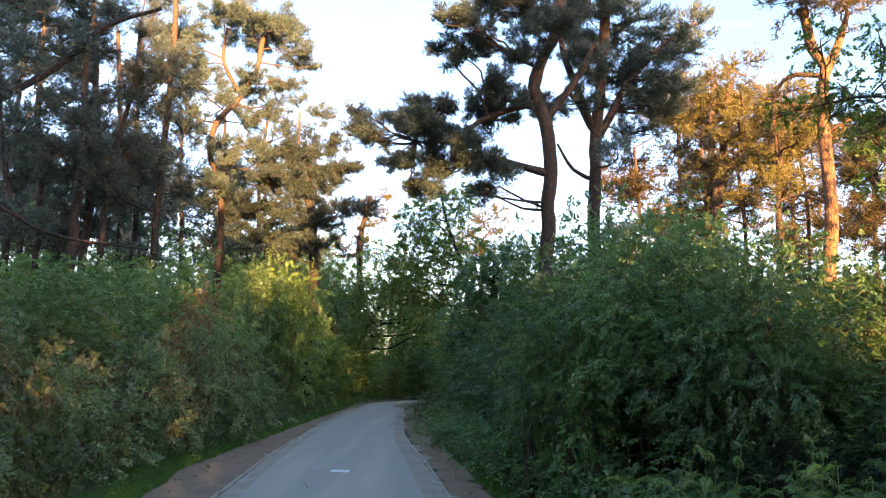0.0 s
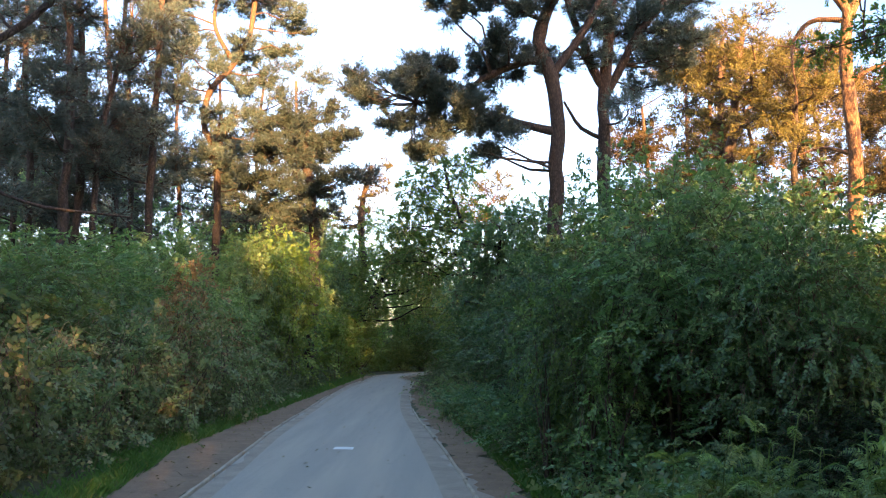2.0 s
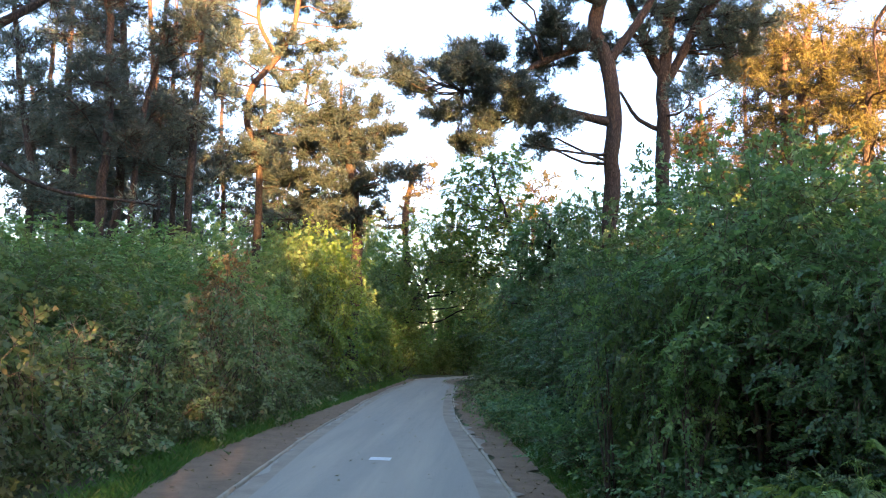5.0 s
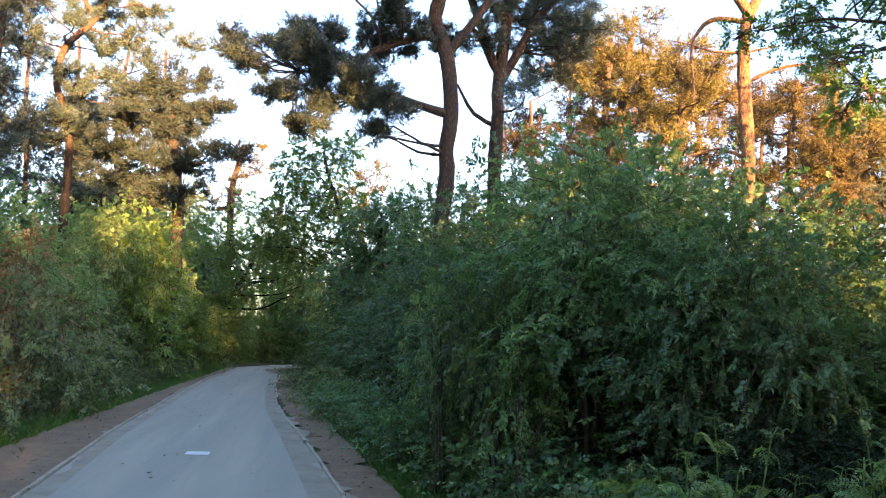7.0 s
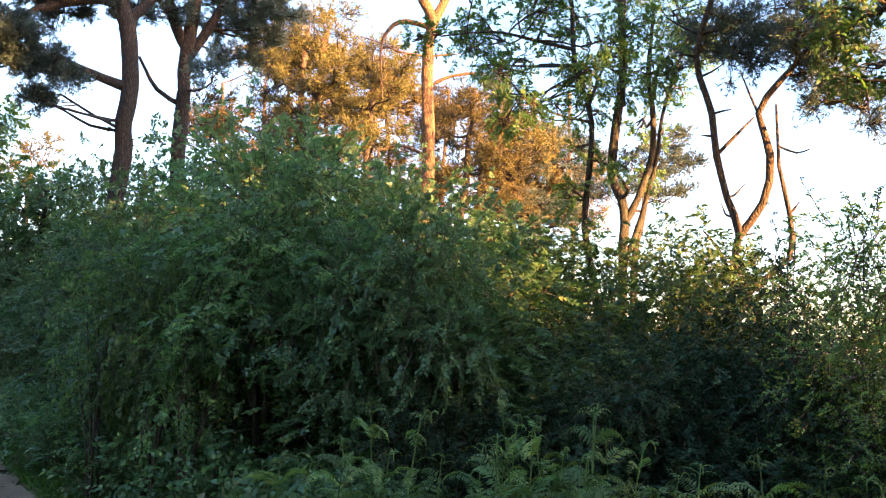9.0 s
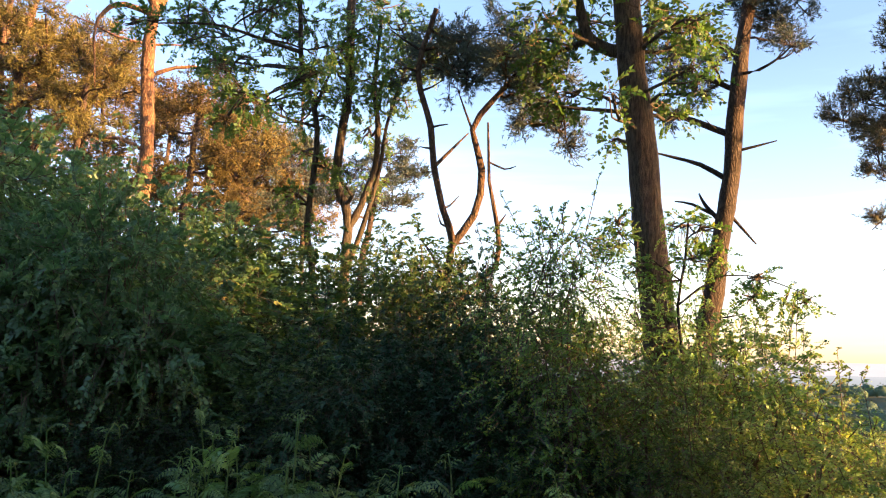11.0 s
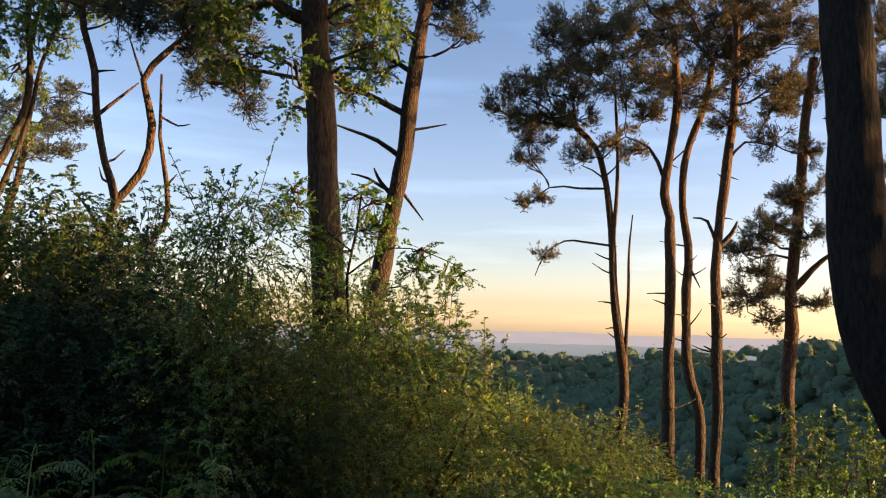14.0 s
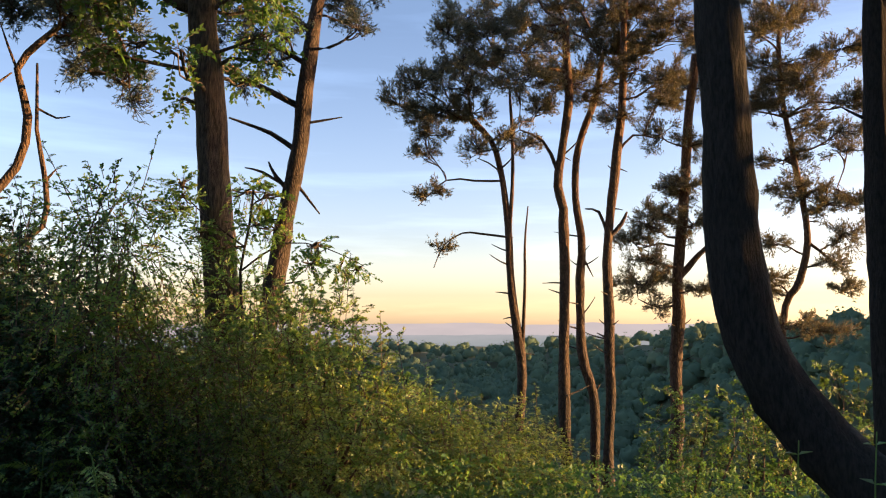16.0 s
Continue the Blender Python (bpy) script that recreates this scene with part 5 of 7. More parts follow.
pine("pine_tree", "distant golden scots pine catching the sun",
    [(0.116, [(23.34, 30.87, -1.1), (23.34, 30.87, 5.86), (23.18, 31.01, 9.45), (23.12, 31.06, 13.12)])],
    [(25.1, 31.6, 8.7, 0.78), (22, 31.4, 10, 0.69), (25.5, 31.9, 9.9, 0.63), (23.7, 32.1, 8.7, 0.64), (21.7, 29.1, 8.2, 0.7), (25.8, 32.5, 10.7, 0.72), (23.4, 32.8, 7.4, 0.8), (24.3, 32.3, 8, 0.59), (22.4, 28.8, 9.1, 0.68), (23.6, 30.2, 7.3, 0.84), (21.7, 31.2, 7.6, 0.7), (24.9, 32.9, 7.8, 0.82), (24, 31.5, 9.6, 0.95), (25.1, 31.9, 9, 0.62)])
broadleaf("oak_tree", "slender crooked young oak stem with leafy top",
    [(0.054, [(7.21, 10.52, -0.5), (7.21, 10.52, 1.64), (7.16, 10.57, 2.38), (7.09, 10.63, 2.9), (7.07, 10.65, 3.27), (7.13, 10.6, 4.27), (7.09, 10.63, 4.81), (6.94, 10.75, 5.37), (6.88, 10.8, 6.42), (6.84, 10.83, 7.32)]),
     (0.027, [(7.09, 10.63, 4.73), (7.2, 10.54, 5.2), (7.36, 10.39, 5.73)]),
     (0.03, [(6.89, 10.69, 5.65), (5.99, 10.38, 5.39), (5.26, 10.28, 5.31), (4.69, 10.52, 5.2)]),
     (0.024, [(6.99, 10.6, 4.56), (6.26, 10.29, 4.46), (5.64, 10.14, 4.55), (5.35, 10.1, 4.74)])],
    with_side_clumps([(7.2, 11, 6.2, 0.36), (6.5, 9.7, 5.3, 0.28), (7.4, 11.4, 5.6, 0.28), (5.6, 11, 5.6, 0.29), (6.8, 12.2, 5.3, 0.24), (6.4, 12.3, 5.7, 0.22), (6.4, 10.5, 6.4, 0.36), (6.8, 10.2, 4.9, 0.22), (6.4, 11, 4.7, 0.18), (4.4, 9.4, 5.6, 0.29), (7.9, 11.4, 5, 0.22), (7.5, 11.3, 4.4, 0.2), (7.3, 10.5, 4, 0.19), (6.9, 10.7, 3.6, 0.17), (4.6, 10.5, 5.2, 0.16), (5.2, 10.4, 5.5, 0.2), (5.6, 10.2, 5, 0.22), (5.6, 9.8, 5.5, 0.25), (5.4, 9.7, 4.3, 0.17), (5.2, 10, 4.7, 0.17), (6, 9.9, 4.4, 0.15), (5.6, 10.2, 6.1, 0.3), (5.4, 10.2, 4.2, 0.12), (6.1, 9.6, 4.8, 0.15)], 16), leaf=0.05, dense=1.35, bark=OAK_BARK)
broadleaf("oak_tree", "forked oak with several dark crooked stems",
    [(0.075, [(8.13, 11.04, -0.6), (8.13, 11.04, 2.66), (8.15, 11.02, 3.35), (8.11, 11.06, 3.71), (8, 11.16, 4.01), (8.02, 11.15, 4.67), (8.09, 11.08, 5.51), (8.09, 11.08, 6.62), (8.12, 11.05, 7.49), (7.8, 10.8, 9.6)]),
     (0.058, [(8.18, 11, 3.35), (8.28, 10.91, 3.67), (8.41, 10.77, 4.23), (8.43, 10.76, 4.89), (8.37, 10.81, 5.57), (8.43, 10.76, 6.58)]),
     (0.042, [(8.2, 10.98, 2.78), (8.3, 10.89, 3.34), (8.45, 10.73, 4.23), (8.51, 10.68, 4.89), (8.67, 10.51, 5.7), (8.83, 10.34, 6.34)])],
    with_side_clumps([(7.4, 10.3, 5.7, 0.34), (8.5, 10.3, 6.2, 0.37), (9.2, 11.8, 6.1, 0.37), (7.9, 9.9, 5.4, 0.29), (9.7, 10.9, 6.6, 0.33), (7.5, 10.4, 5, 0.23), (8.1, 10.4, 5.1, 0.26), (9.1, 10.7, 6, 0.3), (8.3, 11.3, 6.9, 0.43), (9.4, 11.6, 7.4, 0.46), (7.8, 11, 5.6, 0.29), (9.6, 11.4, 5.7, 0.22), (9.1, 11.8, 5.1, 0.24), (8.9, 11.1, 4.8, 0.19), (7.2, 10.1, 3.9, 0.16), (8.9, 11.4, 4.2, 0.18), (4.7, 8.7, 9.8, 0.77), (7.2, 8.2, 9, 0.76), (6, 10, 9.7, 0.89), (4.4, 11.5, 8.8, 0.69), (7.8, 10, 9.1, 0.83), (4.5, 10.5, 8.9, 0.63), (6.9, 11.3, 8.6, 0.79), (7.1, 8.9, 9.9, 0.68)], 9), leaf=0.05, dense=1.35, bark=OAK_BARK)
pine("pine_tree", "forked half-dead pine with bare crooked stems",
    [(0.058, [(7.8, 8.78, -0.7), (7.8, 8.78, 2.37), (7.85, 8.73, 2.89), (7.74, 8.85, 3.33), (7.66, 8.94, 3.85), (7.63, 8.97, 4.37), (7.51, 9.1, 5.14), (7.65, 8.95, 5.96)]),
     (0.053, [(7.84, 8.74, 2.85), (7.99, 8.55, 3.28), (8.04, 8.49, 3.85), (7.99, 8.56, 4.23), (8.03, 8.5, 4.56), (8.56, 7.78, 5.57)]),
     (0.046, [(7.8, 8.78, 2.03), (7.98, 8.56, 2.36), (8.18, 8.31, 2.63), (8.19, 8.3, 3.15), (8.11, 8.4, 3.71), (8.1, 8.42, 4.46)]),
     (0.024, [(7.72, 8.87, 3.87), (7.94, 8.61, 4.33)]),
     (0.031, [(7.81, 8.77, 2.58), (7.67, 8.92, 2.74), (7.56, 9.05, 2.96)]),
     (0.031, [(8.4, 8.01, 5.22), (8.55, 7.8, 5.01), (8.64, 7.66, 4.68), (8.67, 7.62, 4.28)]),
     (0.021, [(8.19, 8.3, 3.15), (8.25, 8.22, 3.29)]),
     (0.021, [(8.04, 8.5, 4.42), (7.85, 8.72, 4.9)]),
     (0.017, [(8.12, 8.39, 3.89), (8.23, 8.24, 3.86), (8.32, 8.13, 3.9)])],
    [(7.9, 8.9, 5.2, 0.3), (8.2, 8.4, 5.2, 0.32), (8.3, 9, 5.7, 0.34), (8.8, 8.5, 5.6, 0.3), (8.5, 8, 5, 0.22), (9.1, 8, 4.5, 0.21), (9, 8.2, 4.8, 0.24), (8.8, 7.7, 4.2, 0.11), (8.1, 8.1, 5, 0.2), (8, 9.1, 5.6, 0.3), (8.4, 8.5, 5.8, 0.32), (8.1, 9.5, 5.5, 0.3), (8.8, 8.3, 4.6, 0.16), (8.5, 8, 4.8, 0.21), (9.3, 8.3, 4.8, 0.2), (8.3, 8.1, 4.8, 0.19), (9.1, 8.1, 5.3, 0.22), (9.1, 8.3, 5.6, 0.27), (8.1, 8.8, 5.3, 0.26), (7.5, 7.7, 5, 0.23)], crook=1.6, dense=0.9)
pine("pine_tree", "scots pine with sunlit golden needles",
    [(0.136, [(15.56, 23.24, -1.1), (15.56, 23.24, 4.49), (15.52, 23.27, 5.48), (15.13, 23.55, 6.26), (14.81, 23.77, 6.88)])],
    [(16.2, 25.1, 7.7, 0.89), (14.4, 21.7, 7.3, 0.7), (14.4, 22.7, 5.7, 0.66), (16.2, 23.5, 6.6, 0.7), (16.4, 25.1, 9, 0.78), (13.6, 22.2, 7.5, 0.77), (16.4, 23.4, 7.5, 0.63), (15.4, 25, 6.8, 0.76), (16.2, 22.8, 6.1, 0.47), (15.4, 24.8, 9.6, 0.76)])
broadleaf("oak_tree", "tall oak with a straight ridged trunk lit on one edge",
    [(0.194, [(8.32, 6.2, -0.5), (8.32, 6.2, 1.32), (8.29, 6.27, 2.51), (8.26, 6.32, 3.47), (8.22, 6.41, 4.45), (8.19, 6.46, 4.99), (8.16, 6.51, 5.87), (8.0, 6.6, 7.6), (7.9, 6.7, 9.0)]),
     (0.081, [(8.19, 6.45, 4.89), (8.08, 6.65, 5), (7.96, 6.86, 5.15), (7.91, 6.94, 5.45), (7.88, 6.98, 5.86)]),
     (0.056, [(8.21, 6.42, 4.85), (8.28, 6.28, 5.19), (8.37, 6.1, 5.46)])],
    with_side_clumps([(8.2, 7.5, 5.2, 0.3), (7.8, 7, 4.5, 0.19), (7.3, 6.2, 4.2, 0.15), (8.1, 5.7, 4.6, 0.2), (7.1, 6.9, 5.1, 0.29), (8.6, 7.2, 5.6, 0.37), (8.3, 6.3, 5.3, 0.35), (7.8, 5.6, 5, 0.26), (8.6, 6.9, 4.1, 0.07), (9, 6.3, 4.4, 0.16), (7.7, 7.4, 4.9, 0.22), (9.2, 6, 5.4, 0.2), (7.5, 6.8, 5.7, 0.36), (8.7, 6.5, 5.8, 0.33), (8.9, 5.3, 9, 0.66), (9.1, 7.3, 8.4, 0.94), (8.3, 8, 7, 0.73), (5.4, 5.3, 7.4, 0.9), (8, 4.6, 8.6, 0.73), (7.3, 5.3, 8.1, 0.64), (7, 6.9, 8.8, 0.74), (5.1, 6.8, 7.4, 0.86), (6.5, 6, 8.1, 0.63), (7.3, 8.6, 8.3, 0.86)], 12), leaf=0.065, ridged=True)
pine("pine_tree", "half-dead pine with bare crooked boughs and stubs",
    [(0.172, [(12.17, 7.4, -1), (12.17, 7.4, 1.41), (12.26, 7.19, 2.73), (12.32, 7.04, 3.82), (12.37, 6.93, 4.74), (12.41, 6.82, 5.68), (12.45, 6.73, 6.53), (12.5, 6.59, 7.41)]),
     (0.06, [(12.34, 7, 5), (12.18, 7.39, 5.23), (11.87, 8.03, 5.51)]),
     (0.065, [(12.4, 6.85, 6.29), (12.24, 7.25, 6.61), (12.07, 7.62, 6.88)]),
     (0.05, [(12.4, 6.86, 5.63), (12.21, 7.32, 5.97), (11.98, 7.81, 6.15)]),
     (0.044, [(12.31, 7.07, 4.35), (12.18, 7.38, 4.57), (11.9, 7.98, 4.79)]),
     (0.044, [(12.27, 7.16, 3.59), (12.21, 7.31, 3.9), (12.17, 7.41, 4.12)]),
     (0.03, [(12.26, 7.21, 3.77), (12.13, 7.49, 3.94), (12.02, 7.74, 4)]),
     (0.027, [(12.38, 6.89, 4.82), (12.58, 6.34, 4.88)]),
     (0.03, [(12.35, 6.98, 3.78), (12.47, 6.66, 3.3)])],
    [(11.8, 7.7, 6, 0.28), (12, 8.1, 6.4, 0.31), (12.1, 7.7, 6.5, 0.29), (12.5, 7.5, 5.8, 0.17), (12.9, 6.3, 6.7, 0.26), (13.2, 6.6, 7.1, 0.3), (12.1, 7.9, 5.4, 0.2), (12.5, 6.8, 7.1, 0.41), (13.1, 6.2, 7.3, 0.38), (11.8, 7, 6, 0.19), (12, 5.9, 6.1, 0.14)])
pine("pine_tree", "slender orange-barked pine on the slope edge",
    [(0.092, [(15.19, 3.81, -1.7), (15.19, 3.81, -0.65), (15.19, 3.78, 0.77), (15.17, 3.91, 2.1), (15.17, 3.98, 3.36), (15.15, 4.12, 4.42), (15.13, 4.28, 4.96), (15.07, 4.63, 5.34)]),
     (0.052, [(15.18, 3.88, 2.62), (15.17, 3.96, 3.15), (15.18, 3.89, 4.1), (15.18, 3.89, 5.17), (15.17, 3.94, 6.26)]),
     (0.037, [(15.19, 3.77, 0.77), (15.2, 3.7, 1.48), (15.2, 3.66, 2.31), (15.2, 3.67, 3.04), (15.21, 3.6, 3.72)]),
     (0.021, [(15.15, 4.09, 3.2), (15.1, 4.48, 3.22), (15.04, 4.81, 3.23), (14.98, 5.15, 3), (14.94, 5.33, 2.58)]),
     (0.021, [(15.15, 4.11, 4.1), (15.08, 4.58, 4.21), (14.99, 5.1, 4.22), (14.87, 5.61, 3.74)]),
     (0.026, [(15.16, 4.04, 4), (15.14, 4.16, 4.42), (15.09, 4.53, 4.64)])],
    [(15.3, 6.1, 5.8, 0.24), (14.2, 5.5, 5.8, 0.25), (15.4, 5.3, 6.4, 0.30), (14.5, 5.4, 5.4, 0.25), (14.4, 5.0, 5.4, 0.28), (14.4, 4.6, 5.8, 0.30), (14.6, 5.4, 5.0, 0.18), (15.2, 5.6, 4.8, 0.15), (15.1, 4.6, 5.5, 0.26), (15.5, 4.9, 6.7, 0.30), (14.6, 5.0, 6.9, 0.28), (14.9, 4.3, 6.9, 0.31), (14.8, 4.4, 4.7, 0.18), (15.8, 4.4, 6.7, 0.33), (15.7, 4.8, 7.6, 0.33), (14.8, 5.2, 4.0, 0.10), (14.8, 5.5, 3.9, 0.09), (14.7, 5.1, 2.9, 0.08)], slender=True)
pine("pine_tree", "slender orange-barked pine on the slope edge",
    [(0.106, [(14.76, 2.91, -1.8), (14.76, 2.91, -1.28), (14.76, 2.95, 0.31), (14.76, 2.94, 2.28), (14.76, 2.92, 3.59), (14.75, 3.05, 4), (14.76, 2.92, 4.82), (14.76, 2.81, 5.85), (14.76, 2.85, 7.01)]),
     (0.04, [(14.75, 3.05, 3.95), (14.75, 3.04, 4.31), (14.73, 3.28, 4.83), (14.7, 3.69, 5.05)])],
    [(15.1, 4.1, 7.3, 0.33), (14.2, 3.6, 6.3, 0.31), (14.2, 3.4, 5.9, 0.31), (14.7, 3.8, 5.9, 0.25), (14.5, 3.5, 6.9, 0.34), (15.3, 3.1, 6.9, 0.34), (15.1, 4.0, 5.0, 0.17), (14.9, 3.6, 4.8, 0.16), (15.1, 3.4, 5.5, 0.23), (15.1, 3.7, 8.1, 0.41)], slender=True)
pine("pine_tree", "slender crooked pine on the slope edge",
    [(0.092, [(15.77, 2.48, -2), (15.77, 2.48, -0.8), (15.77, 2.48, 0.23), (15.77, 2.68, 1.06), (15.77, 2.65, 2.86), (15.77, 2.76, 3.94), (15.77, 2.68, 4.92), (15.78, 2.39, 5.79), (15.78, 2.21, 6.67)]),
     (0.027, [(15.77, 2.46, 0.23), (15.78, 2.35, 0.44)]),
     (0.027, [(15.77, 2.65, 2.97), (15.77, 2.44, 2.43)])],
    [(16.1, 3.0, 7.8, 0.39), (16.4, 2.6, 7.4, 0.38), (15.3, 3.0, 6.1, 0.31), (15.9, 2.6, 6.4, 0.28), (15.3, 2.4, 5.7, 0.21), (15.7, 2.8, 8.2, 0.43)], slender=True)
pine("pine_tree", "slender orange-barked pine with a leaning top",
    [(0.101, [(14.78, 2.24, -1.8), (14.78, 2.24, -1.11), (14.78, 2.18, 0.32), (14.78, 2.18, 1.78), (14.78, 2.14, 3.07), (14.78, 2.04, 4.07), (14.77, 1.88, 5.28), (14.77, 1.84, 6.31), (14.77, 1.79, 7.35)]),
     (0.035, [(14.78, 2.14, 3.17), (14.78, 2.31, 3.52), (14.77, 2.55, 3.58)]),
     (0.045, [(14.78, 2.12, 3.07), (14.78, 1.92, 3.31), (14.77, 1.82, 3.51)]),
     (0.03, [(14.78, 2, 4.58), (14.77, 1.7, 4.87), (14.75, 1.31, 4.79)]),
     (0.025, [(14.78, 2.21, 1.19), (14.78, 2.39, 1.39)])],
    [(15.2, 2.1, 7.3, 0.36), (15.3, 1.8, 6.8, 0.36), (15.1, 1.5, 7.2, 0.36), (14.1, 1.2, 6.3, 0.29), (14.6, 1.6, 6.0, 0.28), (14.3, 1.2, 5.7, 0.25), (15.5, 2.0, 6.6, 0.30), (14.2, 1.0, 6.7, 0.33), (14.4, 1.3, 5.3, 0.18), (14.6, 1.9, 5.2, 0.16), (14.2, 1.8, 7.5, 0.39), (15.2, 1.0, 7.9, 0.42)], slender=True)
pine("pine_tree", "sunlit pine with forked limbs on the slope",
    [(0.142, [(17.23, 0.92, -2.3), (17.23, 0.92, -1.41), (17.23, 0.88, 0.14), (17.22, 0.8, 2.16), (17.22, 0.7, 3.52), (17.2, 0.57, 4.67), (17.19, 0.47, 5.83), (17.18, 0.33, 7)]),
     (0.071, [(17.22, 0.74, 2.33), (17.19, 0.41, 2.89), (17.15, 0.11, 3.16)]),
     (0.041, [(17.21, 0.68, 3.58), (17.24, 0.98, 3.76), (17.26, 1.31, 3.83)]),
     (0.03, [(17.22, 0.81, 1.93), (17.25, 1.14, 1.87), (17.27, 1.58, 2.05)])],
    [(17.4, 0.7, 6.2, 0.26), (16.8, 1.1, 5.3, 0.23), (17.2, 0.5, 5.2, 0.21), (16.7, 1.4, 3.5, 0.25), (17.4, 1.1, 3.7, 0.24), (16.9, 1.7, 3.2, 0.23), (16.6, 1.4, 2.8, 0.25), (16.7, 1.5, 2.3, 0.23), (17.3, 1.1, 2.5, 0.21), (17.4, 0.7, 4.2, 0.22), (16.9, 0.5, 3.5, 0.23), (17.4, 1.2, 1.9, 0.14), (17.0, 0.5, 4.3, 0.19), (16.7, 0.4, 2.2, 0.18), (17.0, 0.9, 4.3, 0.21), (17.1, 1.7, 2.4, 0.19), (17.8, 0.3, 6.6, 0.29), (16.6, 0.2, 7.0, 0.34)], slender=True)
pine("pine_tree", "twisted pine with drooping hazy needle sprays",
    [(0.088, [(17.95, -1.28, -2.5), (17.95, -1.28, 1.42), (17.87, -1.63, 2.39), (17.84, -1.79, 3.19), (17.85, -1.74, 4.12), (17.89, -1.58, 5.31), (17.92, -1.43, 6.52), (17.91, -1.45, 7.73)]),
     (0.038, [(17.85, -1.74, 4.12), (17.75, -2.16, 4.32), (17.65, -2.55, 4.12)]),
     (0.038, [(17.84, -1.77, 3.08), (17.74, -2.2, 2.83), (17.67, -2.49, 2.6)])],
    with_side_clumps([(17.4, -0.9, 7.5, 0.46), (18, -1.5, 7.9, 0.48), (18.2, -2.7, 7.3, 0.39), (18.2, -1.3, 7, 0.43), (17.2, -1.7, 6.4, 0.39), (17.9, -2.8, 6.1, 0.25), (17.5, -1.1, 5.9, 0.34), (17.8, -1.9, 5.6, 0.35), (17.1, -2.3, 5.3, 0.24), (18.3, -1.5, 5, 0.31), (18.1, -2.7, 5.1, 0.21), (18.2, -1.8, 4.2, 0.28), (17.4, -2.1, 3.9, 0.29), (18, -2.7, 4, 0.23), (17.6, -1.4, 4.3, 0.25), (17.2, -2.3, 3.3, 0.24), (17.7, -2.2, 2.8, 0.2), (17.4, -2.3, 2.2, 0.17), (18.1, -1.1, 2.5, 0.2), (18, -2, 1.4, 0.25), (17.7, -1.4, 1.5, 0.22), (18.3, -1.2, 3.2, 0.2), (17.6, -1.3, 8.7, 0.49), (18.2, -2.1, 8.7, 0.49)], 6), slender=True)
# the high crown is out of view, added to dim the thicket's skylight
bare_trunk("leaning_tree", "dark smooth trunk curving up from the ground",
    [(0.172, [(5.16, 0.36, 0.38), (5.26, 0.68, 0.58), (5.33, 0.94, 0.82), (5.38, 1.17, 1.13), (5.41, 1.32, 1.46), (5.42, 1.39, 1.8), (5.43, 1.43, 2.14), (5.43, 1.43, 2.49), (5.43, 1.43, 2.84), (5.43, 1.45, 3.2), (5.43, 1.46, 3.56), (5.43, 1.47, 4.01), (5.45, 1.52, 5.6), (5.43, 1.59, 8)])],
    with_side_clumps([(7.5, 3, 10.2, 0.78), (6.7, 5.1, 9.5, 0.78), (8.4, 3.4, 9, 0.95), (4.6, 0.6, 10.7, 0.85), (5.7, 3.3, 9.6, 0.75), (4.8, 2.2, 10.3, 0.93), (5.6, 0.7, 10.3, 0.81), (7.2, 2.4, 9.8, 0.87), (4.5, 0.6, 10, 0.83), (3.5, 0.7, 10.6, 0.96), (6.4, 1.8, 10.4, 0.83), (6.7, -0.3, 10, 1.04), (7.1, 0, 9.9, 0.85), (8.2, -0.3, 8.6, 0.78), (5.2, 4.5, 9.8, 0.95), (3.6, 0.6, 9.4, 0.94), (7.3, 2.8, 9.2, 0.8), (7.6, 0.3, 10.3, 0.75), (4.1, 3.5, 9.3, 1), (7, 3.2, 9.9, 1.02), (7.7, -0.2, 10.8, 0.88), (4.9, 4.5, 10.6, 0.98), (7.1, -0.3, 9.2, 0.99), (8.6, 1.2, 10.3, 0.78)], 2))
# this crown too is unseen and added for its shade
bare_trunk("leaning_tree", "straight dark trunk at the slope edge",
    [(0.15, [(8.89, -0.46, -1), (8.89, -0.46, 1.19), (8.89, -0.46, 1.95), (8.88, -0.47, 3.07), (8.88, -0.5, 4.21), (8.87, -0.53, 5.25), (8.9, -0.6, 7.5), (9.0, -0.7, 9.0)]),
     (0.025, [(8.88, -0.49, 3.55), (8.93, -0.33, 3.62), (8.97, -0.18, 3.73)])],
    [(9.2, -0.7, 8.6, 0.8), (7.6, -0.4, 8.6, 0.74), (7.0, -1.3, 9.0, 0.86), (11.1, 1.0, 9.8, 0.94), (9.1, -0.7, 8.6, 0.82), (7.0, 0.5, 8.2, 0.71), (9.0, 0.2, 8.6, 0.81), (10.0, -2.3, 7.6, 0.88), (9.3, 0.8, 8.6, 0.94), (6.9, -2.9, 9.0, 0.77), (7.1, -2.4, 8.5, 0.80), (9.5, 0.9, 8.5, 0.76), (9.6, -3.0, 8.5, 0.80), (8.7, -2.8, 8.9, 0.89), (10.4, 1.2, 8.5, 0.90)])
